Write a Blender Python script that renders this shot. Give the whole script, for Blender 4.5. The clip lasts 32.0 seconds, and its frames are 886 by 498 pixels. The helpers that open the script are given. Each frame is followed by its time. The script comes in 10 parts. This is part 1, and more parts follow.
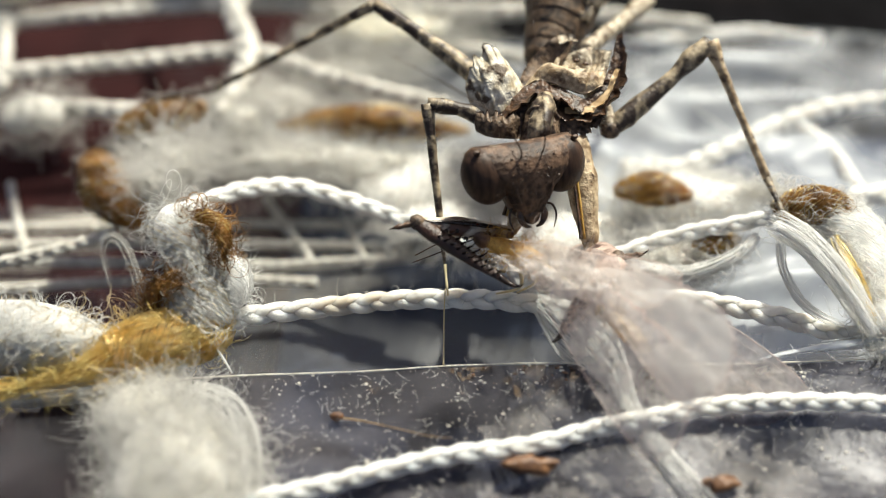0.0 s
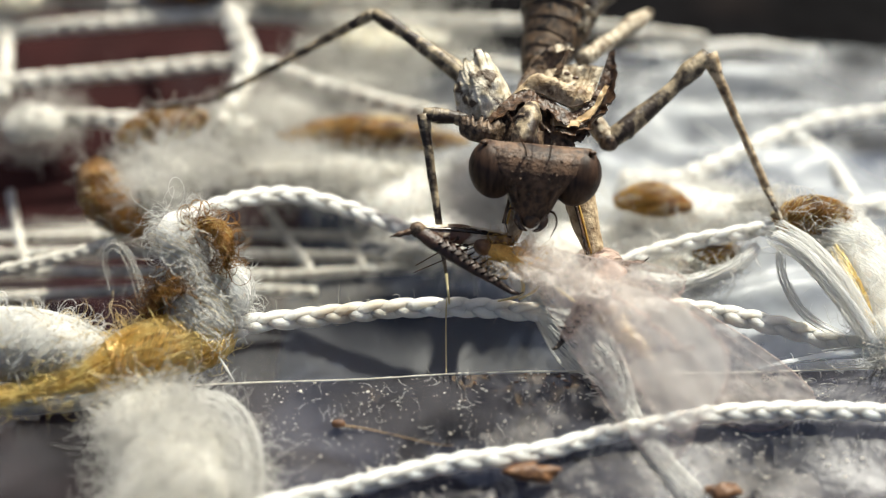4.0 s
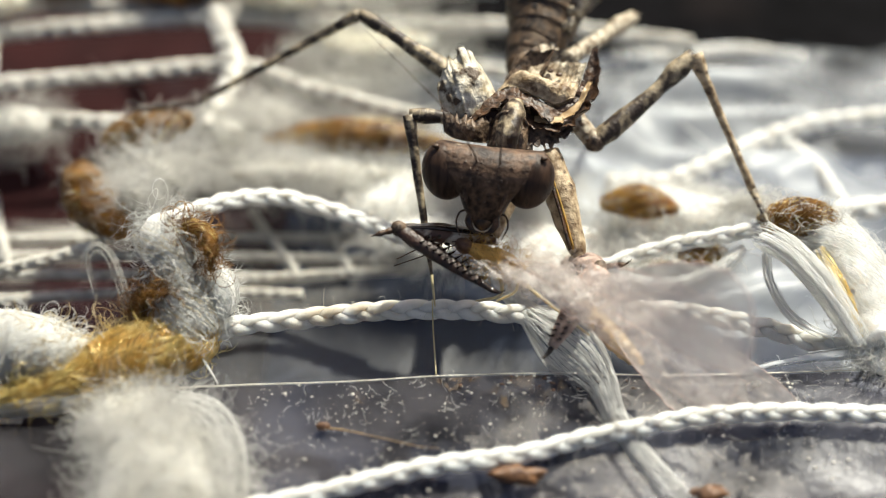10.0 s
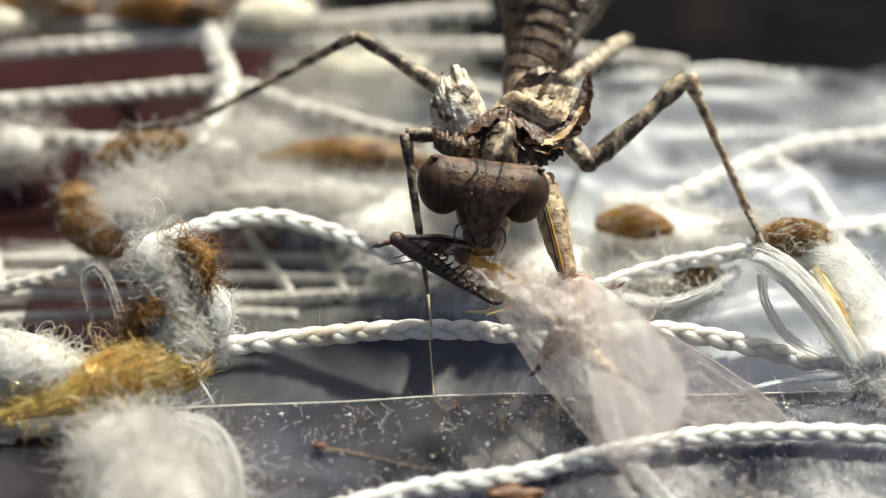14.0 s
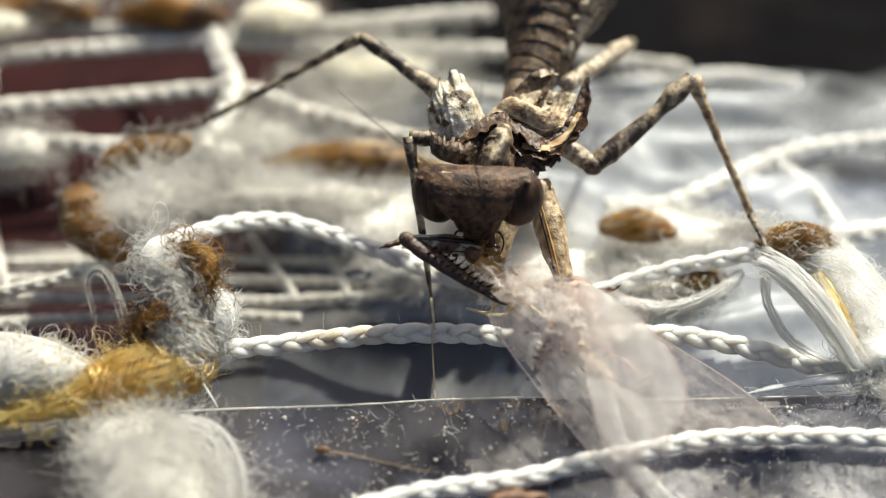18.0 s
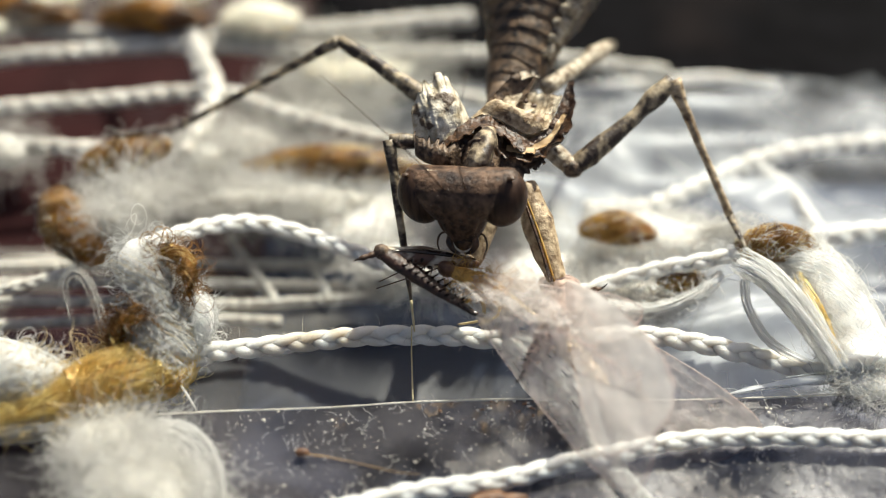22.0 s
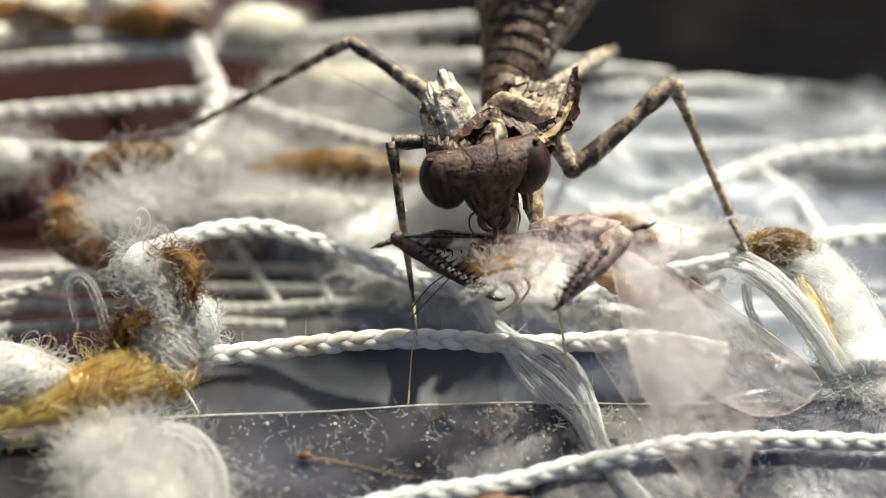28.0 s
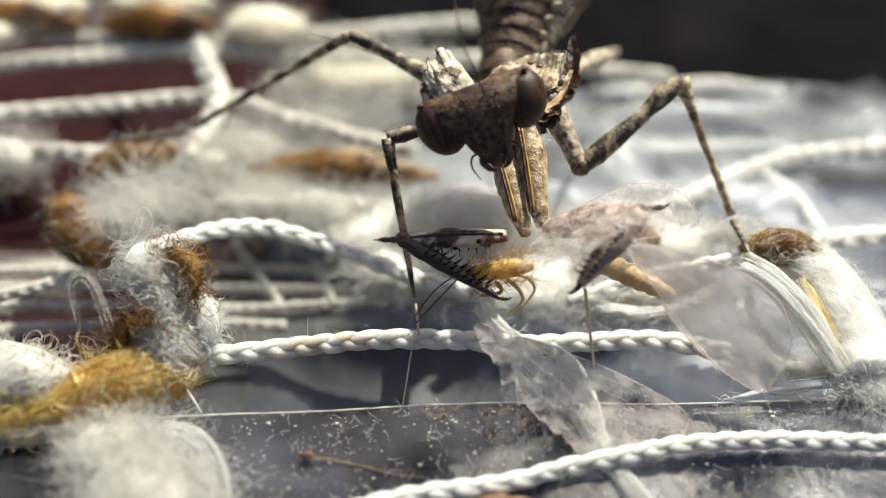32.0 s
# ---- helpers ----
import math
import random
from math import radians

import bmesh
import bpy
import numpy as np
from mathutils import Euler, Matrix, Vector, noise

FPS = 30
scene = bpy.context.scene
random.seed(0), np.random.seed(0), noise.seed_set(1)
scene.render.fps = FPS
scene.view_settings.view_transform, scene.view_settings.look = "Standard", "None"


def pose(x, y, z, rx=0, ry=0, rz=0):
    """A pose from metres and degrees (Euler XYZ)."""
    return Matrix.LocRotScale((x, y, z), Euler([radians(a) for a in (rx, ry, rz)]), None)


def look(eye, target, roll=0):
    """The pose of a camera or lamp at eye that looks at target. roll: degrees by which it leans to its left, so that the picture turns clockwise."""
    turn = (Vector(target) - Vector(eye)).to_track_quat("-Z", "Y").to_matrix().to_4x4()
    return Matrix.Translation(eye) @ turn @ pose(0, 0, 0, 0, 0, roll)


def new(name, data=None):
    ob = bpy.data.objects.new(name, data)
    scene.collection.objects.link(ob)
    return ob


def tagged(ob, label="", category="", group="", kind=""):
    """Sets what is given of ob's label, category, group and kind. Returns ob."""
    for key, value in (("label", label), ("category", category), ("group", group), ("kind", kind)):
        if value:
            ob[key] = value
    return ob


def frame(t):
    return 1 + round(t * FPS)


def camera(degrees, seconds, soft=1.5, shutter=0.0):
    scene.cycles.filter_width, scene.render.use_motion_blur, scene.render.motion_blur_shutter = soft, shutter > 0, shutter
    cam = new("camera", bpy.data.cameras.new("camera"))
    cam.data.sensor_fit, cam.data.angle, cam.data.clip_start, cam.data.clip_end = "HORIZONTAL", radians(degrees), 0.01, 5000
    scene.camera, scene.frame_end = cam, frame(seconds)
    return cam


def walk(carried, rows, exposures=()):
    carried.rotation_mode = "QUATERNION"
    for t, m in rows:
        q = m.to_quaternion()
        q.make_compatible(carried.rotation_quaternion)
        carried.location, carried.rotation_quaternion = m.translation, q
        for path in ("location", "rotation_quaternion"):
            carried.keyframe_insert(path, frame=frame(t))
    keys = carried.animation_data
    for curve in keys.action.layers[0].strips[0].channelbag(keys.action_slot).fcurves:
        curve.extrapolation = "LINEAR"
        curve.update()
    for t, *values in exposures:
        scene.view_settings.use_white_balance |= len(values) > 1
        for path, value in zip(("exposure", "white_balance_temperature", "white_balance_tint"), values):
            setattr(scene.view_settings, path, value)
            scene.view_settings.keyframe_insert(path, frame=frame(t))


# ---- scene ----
FOV = 40
cam = camera(FOV, 32.0, soft=1.0)
cam.data.dof.use_dof = True
cam.data.dof.focus_distance = 0.0472
cam.data.dof.aperture_fstop = 24

walk(cam, [
    (0, pose(0.000000, -0.036000, 0.036000, 45.000, -0.000, 0.000)),
    (0.5, pose(-0.000081, -0.035997, 0.036066, 44.960, 0.009, 0.152)),
    (1, pose(-0.000290, -0.036114, 0.035942, 45.195, -0.093, 0.044)),
    (1.5, pose(-0.000267, -0.036097, 0.036053, 45.029, 0.026, 0.050)),
    (2, pose(-0.000350, -0.036215, 0.035948, 45.170, -0.167, 0.056)),
    (2.5, pose(-0.000355, -0.036281, 0.035853, 45.268, -0.195, 0.021)),
    (3, pose(-0.000423, -0.036204, 0.035902, 45.111, -0.196, 0.010)),
    (3.5, pose(-0.000398, -0.036280, 0.035859, 45.661, -0.414, -0.164)),
    (5.5, pose(-0.000421, -0.036451, 0.035753, 46.009, -0.332, -0.128)),
    (6, pose(-0.000483, -0.036493, 0.035748, 45.933, -0.334, -0.004)),
    (6.5, pose(-0.000475, -0.036547, 0.035689, 45.945, -0.351, -0.031)),
    (7, pose(-0.000589, -0.036566, 0.035636, 45.966, -0.354, -0.057)),
    (7.5, pose(-0.000520, -0.036556, 0.035733, 45.883, -0.359, -0.134)),
    (8, pose(-0.000321, -0.036475, 0.035677, 45.966, -0.502, -0.219)),
    (8.5, pose(-0.000329, -0.036435, 0.035603, 46.023, -0.506, -0.271)),
    (9, pose(-0.000725, -0.036570, 0.035619, 46.173, -0.654, -0.458)),
    (9.5, pose(-0.000701, -0.036636, 0.035595, 45.991, -0.374, -0.138)),
    (10, pose(-0.000213, -0.036386, 0.035518, 46.233, -0.711, -0.516)),
    (10.5, pose(-0.000338, -0.036346, 0.035439, 46.802, -1.198, -0.937)),
    (11, pose(-0.000408, -0.036366, 0.035447, 46.737, -1.230, -0.917)),
    (11.5, pose(-0.000419, -0.036396, 0.035485, 46.900, -1.209, -0.930)),
    (12, pose(-0.000533, -0.036192, 0.035672, 47.264, -1.483, -1.167)),
    (12.5, pose(-0.000517, -0.036373, 0.035529, 47.409, -1.477, -1.234)),
    (13, pose(-0.000613, -0.036420, 0.035471, 47.235, -1.171, -0.971)),
    (13.5, pose(-0.000539, -0.036433, 0.035483, 47.243, -1.211, -0.950)),
    (14, pose(-0.000649, -0.036427, 0.035480, 47.241, -1.231, -0.968)),
    (14.5, pose(-0.000678, -0.036565, 0.035348, 47.449, -1.219, -1.013)),
    (16.5, pose(-0.000512, -0.036509, 0.035533, 47.482, -1.158, -0.972)),
    (17, pose(-0.000473, -0.036573, 0.035462, 47.522, -1.058, -0.836)),
    (17.5, pose(-0.000513, -0.036514, 0.035513, 47.494, -1.065, -0.855)),
    (18, pose(-0.000582, -0.036434, 0.035575, 47.334, -1.099, -0.774)),
    (18.5, pose(-0.000546, -0.036528, 0.035485, 47.572, -1.167, -0.941)),
    (19, pose(-0.000557, -0.036558, 0.035518, 47.775, -1.337, -1.115)),
    (19.5, pose(-0.000510, -0.036410, 0.035410, 47.842, -1.764, -1.485)),
    (20, pose(-0.000561, -0.036492, 0.035403, 47.767, -1.550, -1.379)),
    (20.5, pose(-0.000508, -0.036511, 0.035393, 47.791, -1.543, -1.349)),
    (21, pose(-0.000424, -0.036470, 0.035387, 47.803, -1.633, -1.422)),
    (21.5, pose(-0.000410, -0.036568, 0.035398, 47.780, -1.525, -1.361)),
    (22, pose(-0.000415, -0.036545, 0.035355, 47.724, -1.523, -1.408)),
    (22.5, pose(-0.000397, -0.036511, 0.035422, 47.744, -1.487, -1.390)),
    (23, pose(-0.000419, -0.036510, 0.035457, 47.747, -1.566, -1.450)),
    (23.5, pose(-0.000408, -0.036619, 0.035330, 47.849, -1.529, -1.367)),
    (24, pose(-0.000521, -0.036659, 0.035320, 47.783, -1.535, -1.358)),
    (24.5, pose(-0.000426, -0.036687, 0.035341, 47.677, -1.381, -1.191)),
    (25, pose(-0.000516, -0.036723, 0.035305, 47.675, -1.398, -1.181)),
    (25.5, pose(-0.000500, -0.036860, 0.035254, 47.918, -1.378, -1.195)),
    (27.5, pose(-0.000478, -0.036676, 0.035452, 48.129, -1.433, -1.317)),
    (28, pose(-0.000411, -0.036666, 0.035433, 47.936, -1.433, -1.310)),
    (28.5, pose(-0.000400, -0.036612, 0.035428, 47.835, -1.391, -1.269)),
    (29, pose(-0.000530, -0.036650, 0.035350, 47.842, -1.353, -1.124)),
    (29.5, pose(-0.000385, -0.036631, 0.035425, 47.747, -1.245, -1.119)),
    (30, pose(-0.000434, -0.036709, 0.035397, 47.917, -1.292, -1.163)),
    (30.5, pose(-0.000508, -0.036642, 0.035436, 47.828, -1.390, -1.237)),
    (31, pose(-0.000453, -0.036725, 0.035333, 47.996, -1.403, -1.232)),
    (31.5, pose(-0.000480, -0.036774, 0.035263, 48.023, -1.479, -1.255)),
    (32, pose(-0.000436, -0.036777, 0.035360, 48.092, -1.433, -1.238)),
])

# ---- sky and sun ----
SUN_FROM = Vector((0.31, 0.52, 0.79)).normalized()
world = bpy.data.worlds.new("world")
scene.world = world
world.use_nodes = True
sky = world.node_tree.nodes.new("ShaderNodeTexSky")
sky.sky_type = "NISHITA"
sky.sun_disc = False
sky.sun_elevation = math.asin(SUN_FROM.z)
sky.dust_density = 5.0
sky.ozone_density = 0.5
sky.sun_rotation = math.atan2(SUN_FROM.x, SUN_FROM.y)
world.node_tree.links.new(sky.outputs[0], world.node_tree.nodes["Background"].inputs[0])
world.node_tree.nodes["Background"].inputs[1].default_value = 0.050
sun = new("sun", bpy.data.lights.new("sun", "SUN"))
sun.data.energy = 4.0
sun.data.angle = radians(0.6)
sun.data.color = (1.0, 0.975, 0.84)
sun.matrix_world = look(SUN_FROM, (0, 0, 0))
scene.view_settings.exposure = 0.95

MM = 0.001
rng = random.Random(7)


# ---- materials ----
def mat(name, low, high, rough=0.6, grain=2.0, stain=0.25, bump=0.3, bump_grain=6.0, sheen=0.0,
        coat=0.0, dark=None, dark_from=0.55, glow_through=0.0, soft_body=0.0, clear=0.0, spec=0.5, per_object=0.0, stretch=(1, 1, 1), spot=None, metal=0.0):
    """Two scales of colour (grain and stains, both per millimetre), fine relief, and some light let through."""
    m = bpy.data.materials.new(name)
    m.use_nodes = True
    nt = m.node_tree
    n, l = nt.nodes, nt.links
    p = n["Principled BSDF"]
    tc = n.new("ShaderNodeTexCoord")
    mp = n.new("ShaderNodeMapping")
    mp.inputs["Scale"].default_value = [1000.0 * s for s in stretch]
    l.new(tc.outputs["Object"], mp.inputs["Vector"])

    def tex(scale, detail=4.0):
        t = n.new("ShaderNodeTexNoise")
        t.inputs["Scale"].default_value = scale
        t.inputs["Detail"].default_value = detail
        l.new(mp.outputs[0], t.inputs["Vector"])
        return t.outputs["Fac"]

    def mix(fac, a, b):
        x = n.new("ShaderNodeMix")
        x.data_type = "RGBA"
        l.new(fac, x.inputs["Factor"])
        for sock, v in ((x.inputs["A"], a), (x.inputs["B"], b)):
            if isinstance(v, tuple):
                sock.default_value = (*v, 1)
            else:
                l.new(v, sock)
        return x.outputs["Result"]

    def ramp(fac, a, b):
        r = n.new("ShaderNodeMapRange")
        r.inputs["From Min"].default_value = a
        r.inputs["From Max"].default_value = b
        l.new(fac, r.inputs["Value"])
        return r.outputs[0]

    col = mix(ramp(tex(grain), 0.35, 0.65), low, high)
    if dark:
        col = mix(ramp(tex(stain, 6.0), dark_from, dark_from + 0.1), col, dark)
    if spot:
        far = n.new("ShaderNodeVectorMath")
        far.operation = "DISTANCE"
        l.new(mp.outputs[0], far.inputs[0])
        far.inputs[1].default_value = spot[0]
        near = n.new("ShaderNodeMapRange")
        near.inputs["From Min"].default_value, near.inputs["From Max"].default_value = spot[1], spot[1] * 0.3
        l.new(far.outputs["Value"], near.inputs["Value"])
        m3 = n.new("ShaderNodeMath")
        m3.operation = "MULTIPLY"
        l.new(near.outputs[0], m3.inputs[0])
        l.new(ramp(tex(1.1), 0.30, 0.52), m3.inputs[1])
        col = mix(m3.outputs[0], col, spot[2])
    if per_object:
        oi = n.new("ShaderNodeObjectInfo")
        hs = n.new("ShaderNodeHueSaturation")
        l.new(ramp(oi.outputs["Random"], -1.0, 2.0), hs.inputs["Value"])
        hs.inputs["Fac"].default_value = per_object
        l.new(col, hs.inputs["Color"])
        col = hs.outputs[0]
    l.new(col, p.inputs["Base Color"])
    l.new(ramp(tex(grain * 0.6), -0.6 / max(rough, 0.05), 1.3), p.inputs["Roughness"])
    p.inputs["Roughness"].default_value = rough
    rr = n.new("ShaderNodeMapRange")
    rr.inputs["To Min"].default_value = max(0.03, rough - 0.12)
    rr.inputs["To Max"].default_value = min(1.0, rough + 0.12)
    l.new(tex(grain * 1.7), rr.inputs["Value"])
    l.new(rr.outputs[0], p.inputs["Roughness"])
    p.inputs["Specular IOR Level"].default_value = spec
    p.inputs["Metallic"].default_value = metal
    p.inputs["Sheen Weight"].default_value = sheen
    if soft_body:
        p.inputs["Subsurface Weight"].default_value = 1.0
        p.inputs["Subsurface Radius"].default_value = (1.0, 0.92, 0.84)
        p.inputs["Subsurface Scale"].default_value = soft_body * MM
    p.inputs["Coat Weight"].default_value = coat
    if bump:
        b = n.new("ShaderNodeBump")
        b.inputs["Strength"].default_value = bump
        b.inputs["Distance"].default_value = 0.00006
        l.new(tex(bump_grain), b.inputs["Height"])
        l.new(b.outputs[0], p.inputs["Normal"])
    if glow_through:
        tr = n.new("ShaderNodeBsdfTranslucent")
        l.new(col, tr.inputs["Color"])
        mx = n.new("ShaderNodeMixShader")
        mx.inputs[0].default_value = glow_through
        l.new(p.outputs[0], mx.inputs[1])
        l.new(tr.outputs[0], mx.inputs[2])
        l.new(mx.outputs[0], n["Material Output"].inputs["Surface"])
        if clear:
            tp = n.new("ShaderNodeBsdfTransparent")
            m2 = n.new("ShaderNodeMixShader")
            m2.inputs[0].default_value = clear
            l.new(mx.outputs[0], m2.inputs[1])
            l.new(tp.outputs[0], m2.inputs[2])
            l.new(m2.outputs[0], n["Material Output"].inputs["Surface"])
    return m


def film(name, colour, clear, rough, haze_grain=0.3, bump=0.3, bump_grain=1.0, translucent=0.5, spread=0.15, tint=(1, 1, 1)):
    """A thin clear-to-milky film: part of the light goes straight on, part is scattered."""
    m = bpy.data.materials.new(name)
    m.use_nodes = True
    nt = m.node_tree
    n, l = nt.nodes, nt.links
    p = n["Principled BSDF"]
    tc = n.new("ShaderNodeTexCoord")
    mp = n.new("ShaderNodeMapping")
    mp.inputs["Scale"].default_value = (1000, 1000, 1000)
    l.new(tc.outputs["Object"], mp.inputs["Vector"])
    t = n.new("ShaderNodeTexNoise")
    t.inputs["Scale"].default_value = haze_grain
    t.inputs["Detail"].default_value = 5
    l.new(mp.outputs[0], t.inputs["Vector"])
    r = n.new("ShaderNodeMapRange")
    r.inputs["From Min"].default_value, r.inputs["From Max"].default_value = 0.3, 0.7
    r.inputs["To Min"].default_value, r.inputs["To Max"].default_value = max(0, clear - spread), min(1, clear + spread)
    l.new(t.outputs["Fac"], r.inputs["Value"])
    p.inputs["Base Color"].default_value = (*colour, 1)
    p.inputs["Roughness"].default_value = rough
    b = n.new("ShaderNodeBump")
    b.inputs["Strength"].default_value = bump
    b.inputs["Distance"].default_value = 0.0001
    t2 = n.new("ShaderNodeTexNoise")
    t2.inputs["Scale"].default_value = bump_grain
    t2.inputs["Detail"].default_value = 6
    l.new(mp.outputs[0], t2.inputs["Vector"])
    l.new(t2.outputs["Fac"], b.inputs["Height"])
    l.new(b.outputs[0], p.inputs["Normal"])
    tl = n.new("ShaderNodeBsdfTranslucent")
    tl.inputs["Color"].default_value = (*colour, 1)
    body = n.new("ShaderNodeMixShader")
    body.inputs[0].default_value = translucent
    l.new(p.outputs[0], body.inputs[1])
    l.new(tl.outputs[0], body.inputs[2])
    tp = n.new("ShaderNodeBsdfTransparent")
    tp.inputs["Color"].default_value = (*tint, 1)
    mx = n.new("ShaderNodeMixShader")
    l.new(r.outputs[0], mx.inputs[0])
    l.new(body.outputs[0], mx.inputs[1])
    l.new(tp.outputs[0], mx.inputs[2])
    l.new(mx.outputs[0], n["Material Output"].inputs["Surface"])
    return m


M_TABLE = mat("dark_table", (0.014, 0.0040, 0.0042), (0.026, 0.0070, 0.0070), rough=0.9, spec=0.1, grain=0.25, bump=0.15, dark=(0.02, 0.012, 0.014), stain=0.08)
M_CLOTH = mat("black_cloth", (0.0022, 0.0021, 0.0025), (0.0046, 0.0044, 0.0052), rough=0.9, spec=0.03, grain=0.4, bump=0.2, dark=(0.010, 0.008, 0.008), stain=0.06)
# slate made bluer and lighter, carrying the sky's reflection in the plastic
M_MAT = mat("slate_mat", (0.034, 0.044, 0.074), (0.058, 0.073, 0.115), rough=0.9, spec=0.1, grain=0.4, bump=0.2, dark=(0.075, 0.085, 0.120), stain=0.12)
# greyer cotton: a tuft lit from behind, its shade put into the colour
M_WAD = mat("cotton_wad", (0.42, 0.41, 0.37), (0.58, 0.57, 0.52), rough=0.9, grain=0.5, bump=0.8, bump_grain=3, sheen=0.2, soft_body=0.8)
M_COTTON = mat("cotton", (0.60, 0.585, 0.535), (0.76, 0.745, 0.695), rough=0.75, grain=1.4, bump=0.5, bump_grain=9, sheen=0.3, soft_body=0.7)
# darker copy of the cotton, for the lower net and the far left cords
M_NET = mat("darker_cotton", (0.42, 0.405, 0.36), (0.62, 0.60, 0.54), rough=0.8, grain=1.0, bump=0.5, bump_grain=7, soft_body=0.3)
# cotton with one uneven tan patch, 2.6 mm in radius
M_COTTON_TAN = mat("cotton_tan_patch", (0.60, 0.58, 0.525), (0.76, 0.74, 0.685), rough=0.75, grain=1.0, bump=0.5, bump_grain=9, sheen=0.3,
                     soft_body=0.7, spot=((-7.6, 0, 0), 2.6, (0.52, 0.455, 0.355)))
M_FLUFF = mat("cotton_fluff", (0.62, 0.61, 0.57), (0.77, 0.76, 0.72), rough=0.85, grain=1.0, bump=1.0, bump_grain=4, sheen=0.5, soft_body=0.6)
# greyer copies of the white cotton, for tufts that look dimmer
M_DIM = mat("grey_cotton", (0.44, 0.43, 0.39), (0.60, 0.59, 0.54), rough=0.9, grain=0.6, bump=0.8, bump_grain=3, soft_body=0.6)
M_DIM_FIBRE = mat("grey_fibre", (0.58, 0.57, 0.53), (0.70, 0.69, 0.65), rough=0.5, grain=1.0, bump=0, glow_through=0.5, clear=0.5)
M_CREAM = mat("cream_cotton", (0.58, 0.54, 0.40), (0.80, 0.77, 0.64), rough=0.9, grain=0.5, bump=0.8, bump_grain=3, soft_body=0.6)
M_FIBRE = mat("white_fibre", (0.80, 0.79, 0.75), (0.88, 0.87, 0.84), rough=0.35, grain=1.0, bump=0, glow_through=0.6, clear=0.5)
M_SILK = mat("white_silk", (0.83, 0.83, 0.81), (0.90, 0.90, 0.88), rough=0.3, grain=1.0, bump=0, glow_through=0.5, clear=0.30)
M_SMOOTH = mat("smooth_silk", (0.78, 0.78, 0.76), (0.87, 0.87, 0.85), spec=0.3, rough=0.65, grain=1.0, bump=0.2, soft_body=0.8, stretch=(1, 1, 1))
# brighter copy of the white cotton, sunlit glow put into its colour
M_BRIGHT = mat("sunlit_wool", (0.74, 0.73, 0.69), (0.84, 0.83, 0.79), rough=0.8, grain=1.0, bump=0.4, bump_grain=5, sheen=0.5, soft_body=0.8)
M_GOLD = mat("gold_yarn", (0.30, 0.17, 0.020), (0.74, 0.50, 0.10), spec=1.0, rough=0.32, grain=0.7, bump=0.4, bump_grain=8, glow_through=0.1,
             dark=(0.22, 0.08, 0.012), stain=0.35, dark_from=0.58)
M_GOLD_FIBRE = mat("gold_fibre", (0.82, 0.60, 0.18), (1.0, 0.88, 0.46), rough=0.32, metal=0.55, spec=1.0, grain=0.8, bump=0, glow_through=0.5, clear=0.2)
M_PALECURL = mat("pale_gold_fibre", (0.50, 0.38, 0.17), (0.80, 0.68, 0.42), rough=0.35, spec=0.8, grain=0.8, bump=0, glow_through=0.3)
# brighter copy of the gold fibre, sun glints put into its colour
M_GLINT = mat("gold_glint", (0.92, 0.64, 0.20), (1.0, 0.86, 0.46), rough=0.30, metal=0.5, spec=1.0, grain=0.8, bump=0, glow_through=0.5)
M_BROWN = mat("brown_yarn", (0.055, 0.016, 0.002), (0.40, 0.18, 0.022), rough=0.38, grain=0.42, bump=0.15, bump_grain=6, glow_through=0.12, dark=(0.05, 0.018, 0.005), stain=0.35, dark_from=0.58)
M_BROWN_FIBRE = mat("brown_fibre", (0.10, 0.038, 0.008), (0.40, 0.20, 0.042), rough=0.35, grain=0.9, bump=0, glow_through=0.2)
# patchy haze stands for blurred reflections on the plastic
M_SHEET = film("clear_sheet", (0.52, 0.53, 0.56), 0.905, 0.40, haze_grain=0.10, bump=0.4, bump_grain=0.25, translucent=0.3, spread=0.09)
# haze over the dusty strip, put in as a thin milky film
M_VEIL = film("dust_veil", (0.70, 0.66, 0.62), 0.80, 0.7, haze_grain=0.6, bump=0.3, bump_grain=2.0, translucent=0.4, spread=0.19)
M_STRIP = film("dusty_sheet", (0.42, 0.40, 0.42), 0.960, 0.24, haze_grain=0.25, bump=0.3, bump_grain=2.0, translucent=0.3, spread=0.14, tint=(0.55, 0.55, 0.59))
M_CRUMPLE = film("crumpled_film", (0.70, 0.74, 0.78), 0.62, 0.35, haze_grain=0.16, bump=0.6, bump_grain=0.6, translucent=0.3, spread=0.34)
M_CLEARWING = film("clear_wing_membrane", (0.98, 0.92, 0.89), 0.72, 0.13, haze_grain=1.3, bump=1.0, bump_grain=3.0, translucent=0.6, spread=0.30)
M_HAZE = film("haze_sheet", (0.52, 0.50, 0.46), 0.70, 0.6, haze_grain=0.35, bump=0.3, bump_grain=1.0, translucent=0.4, spread=0.12)
M_WING = film("wing_membrane", (0.94, 0.88, 0.85), 0.50, 0.16, haze_grain=1.1, bump=1.0, bump_grain=3.5, translucent=0.62, spread=0.36)
M_MILK = film("milky_wing_membrane", (0.80, 0.77, 0.74), 0.48, 0.35, haze_grain=0.5, bump=0.5, bump_grain=2.0, translucent=0.55, spread=0.14)
M_SHROUD = film("torn_membrane", (0.96, 0.91, 0.87), 0.83, 0.16, haze_grain=1.6, bump=0.9, bump_grain=5.0, translucent=0.6, spread=0.20)
M_LILAC = mat("lilac_down", (0.70, 0.60, 0.55), (0.92, 0.85, 0.80), rough=0.35, grain=1.0, bump=0, glow_through=0.5, clear=0.35)
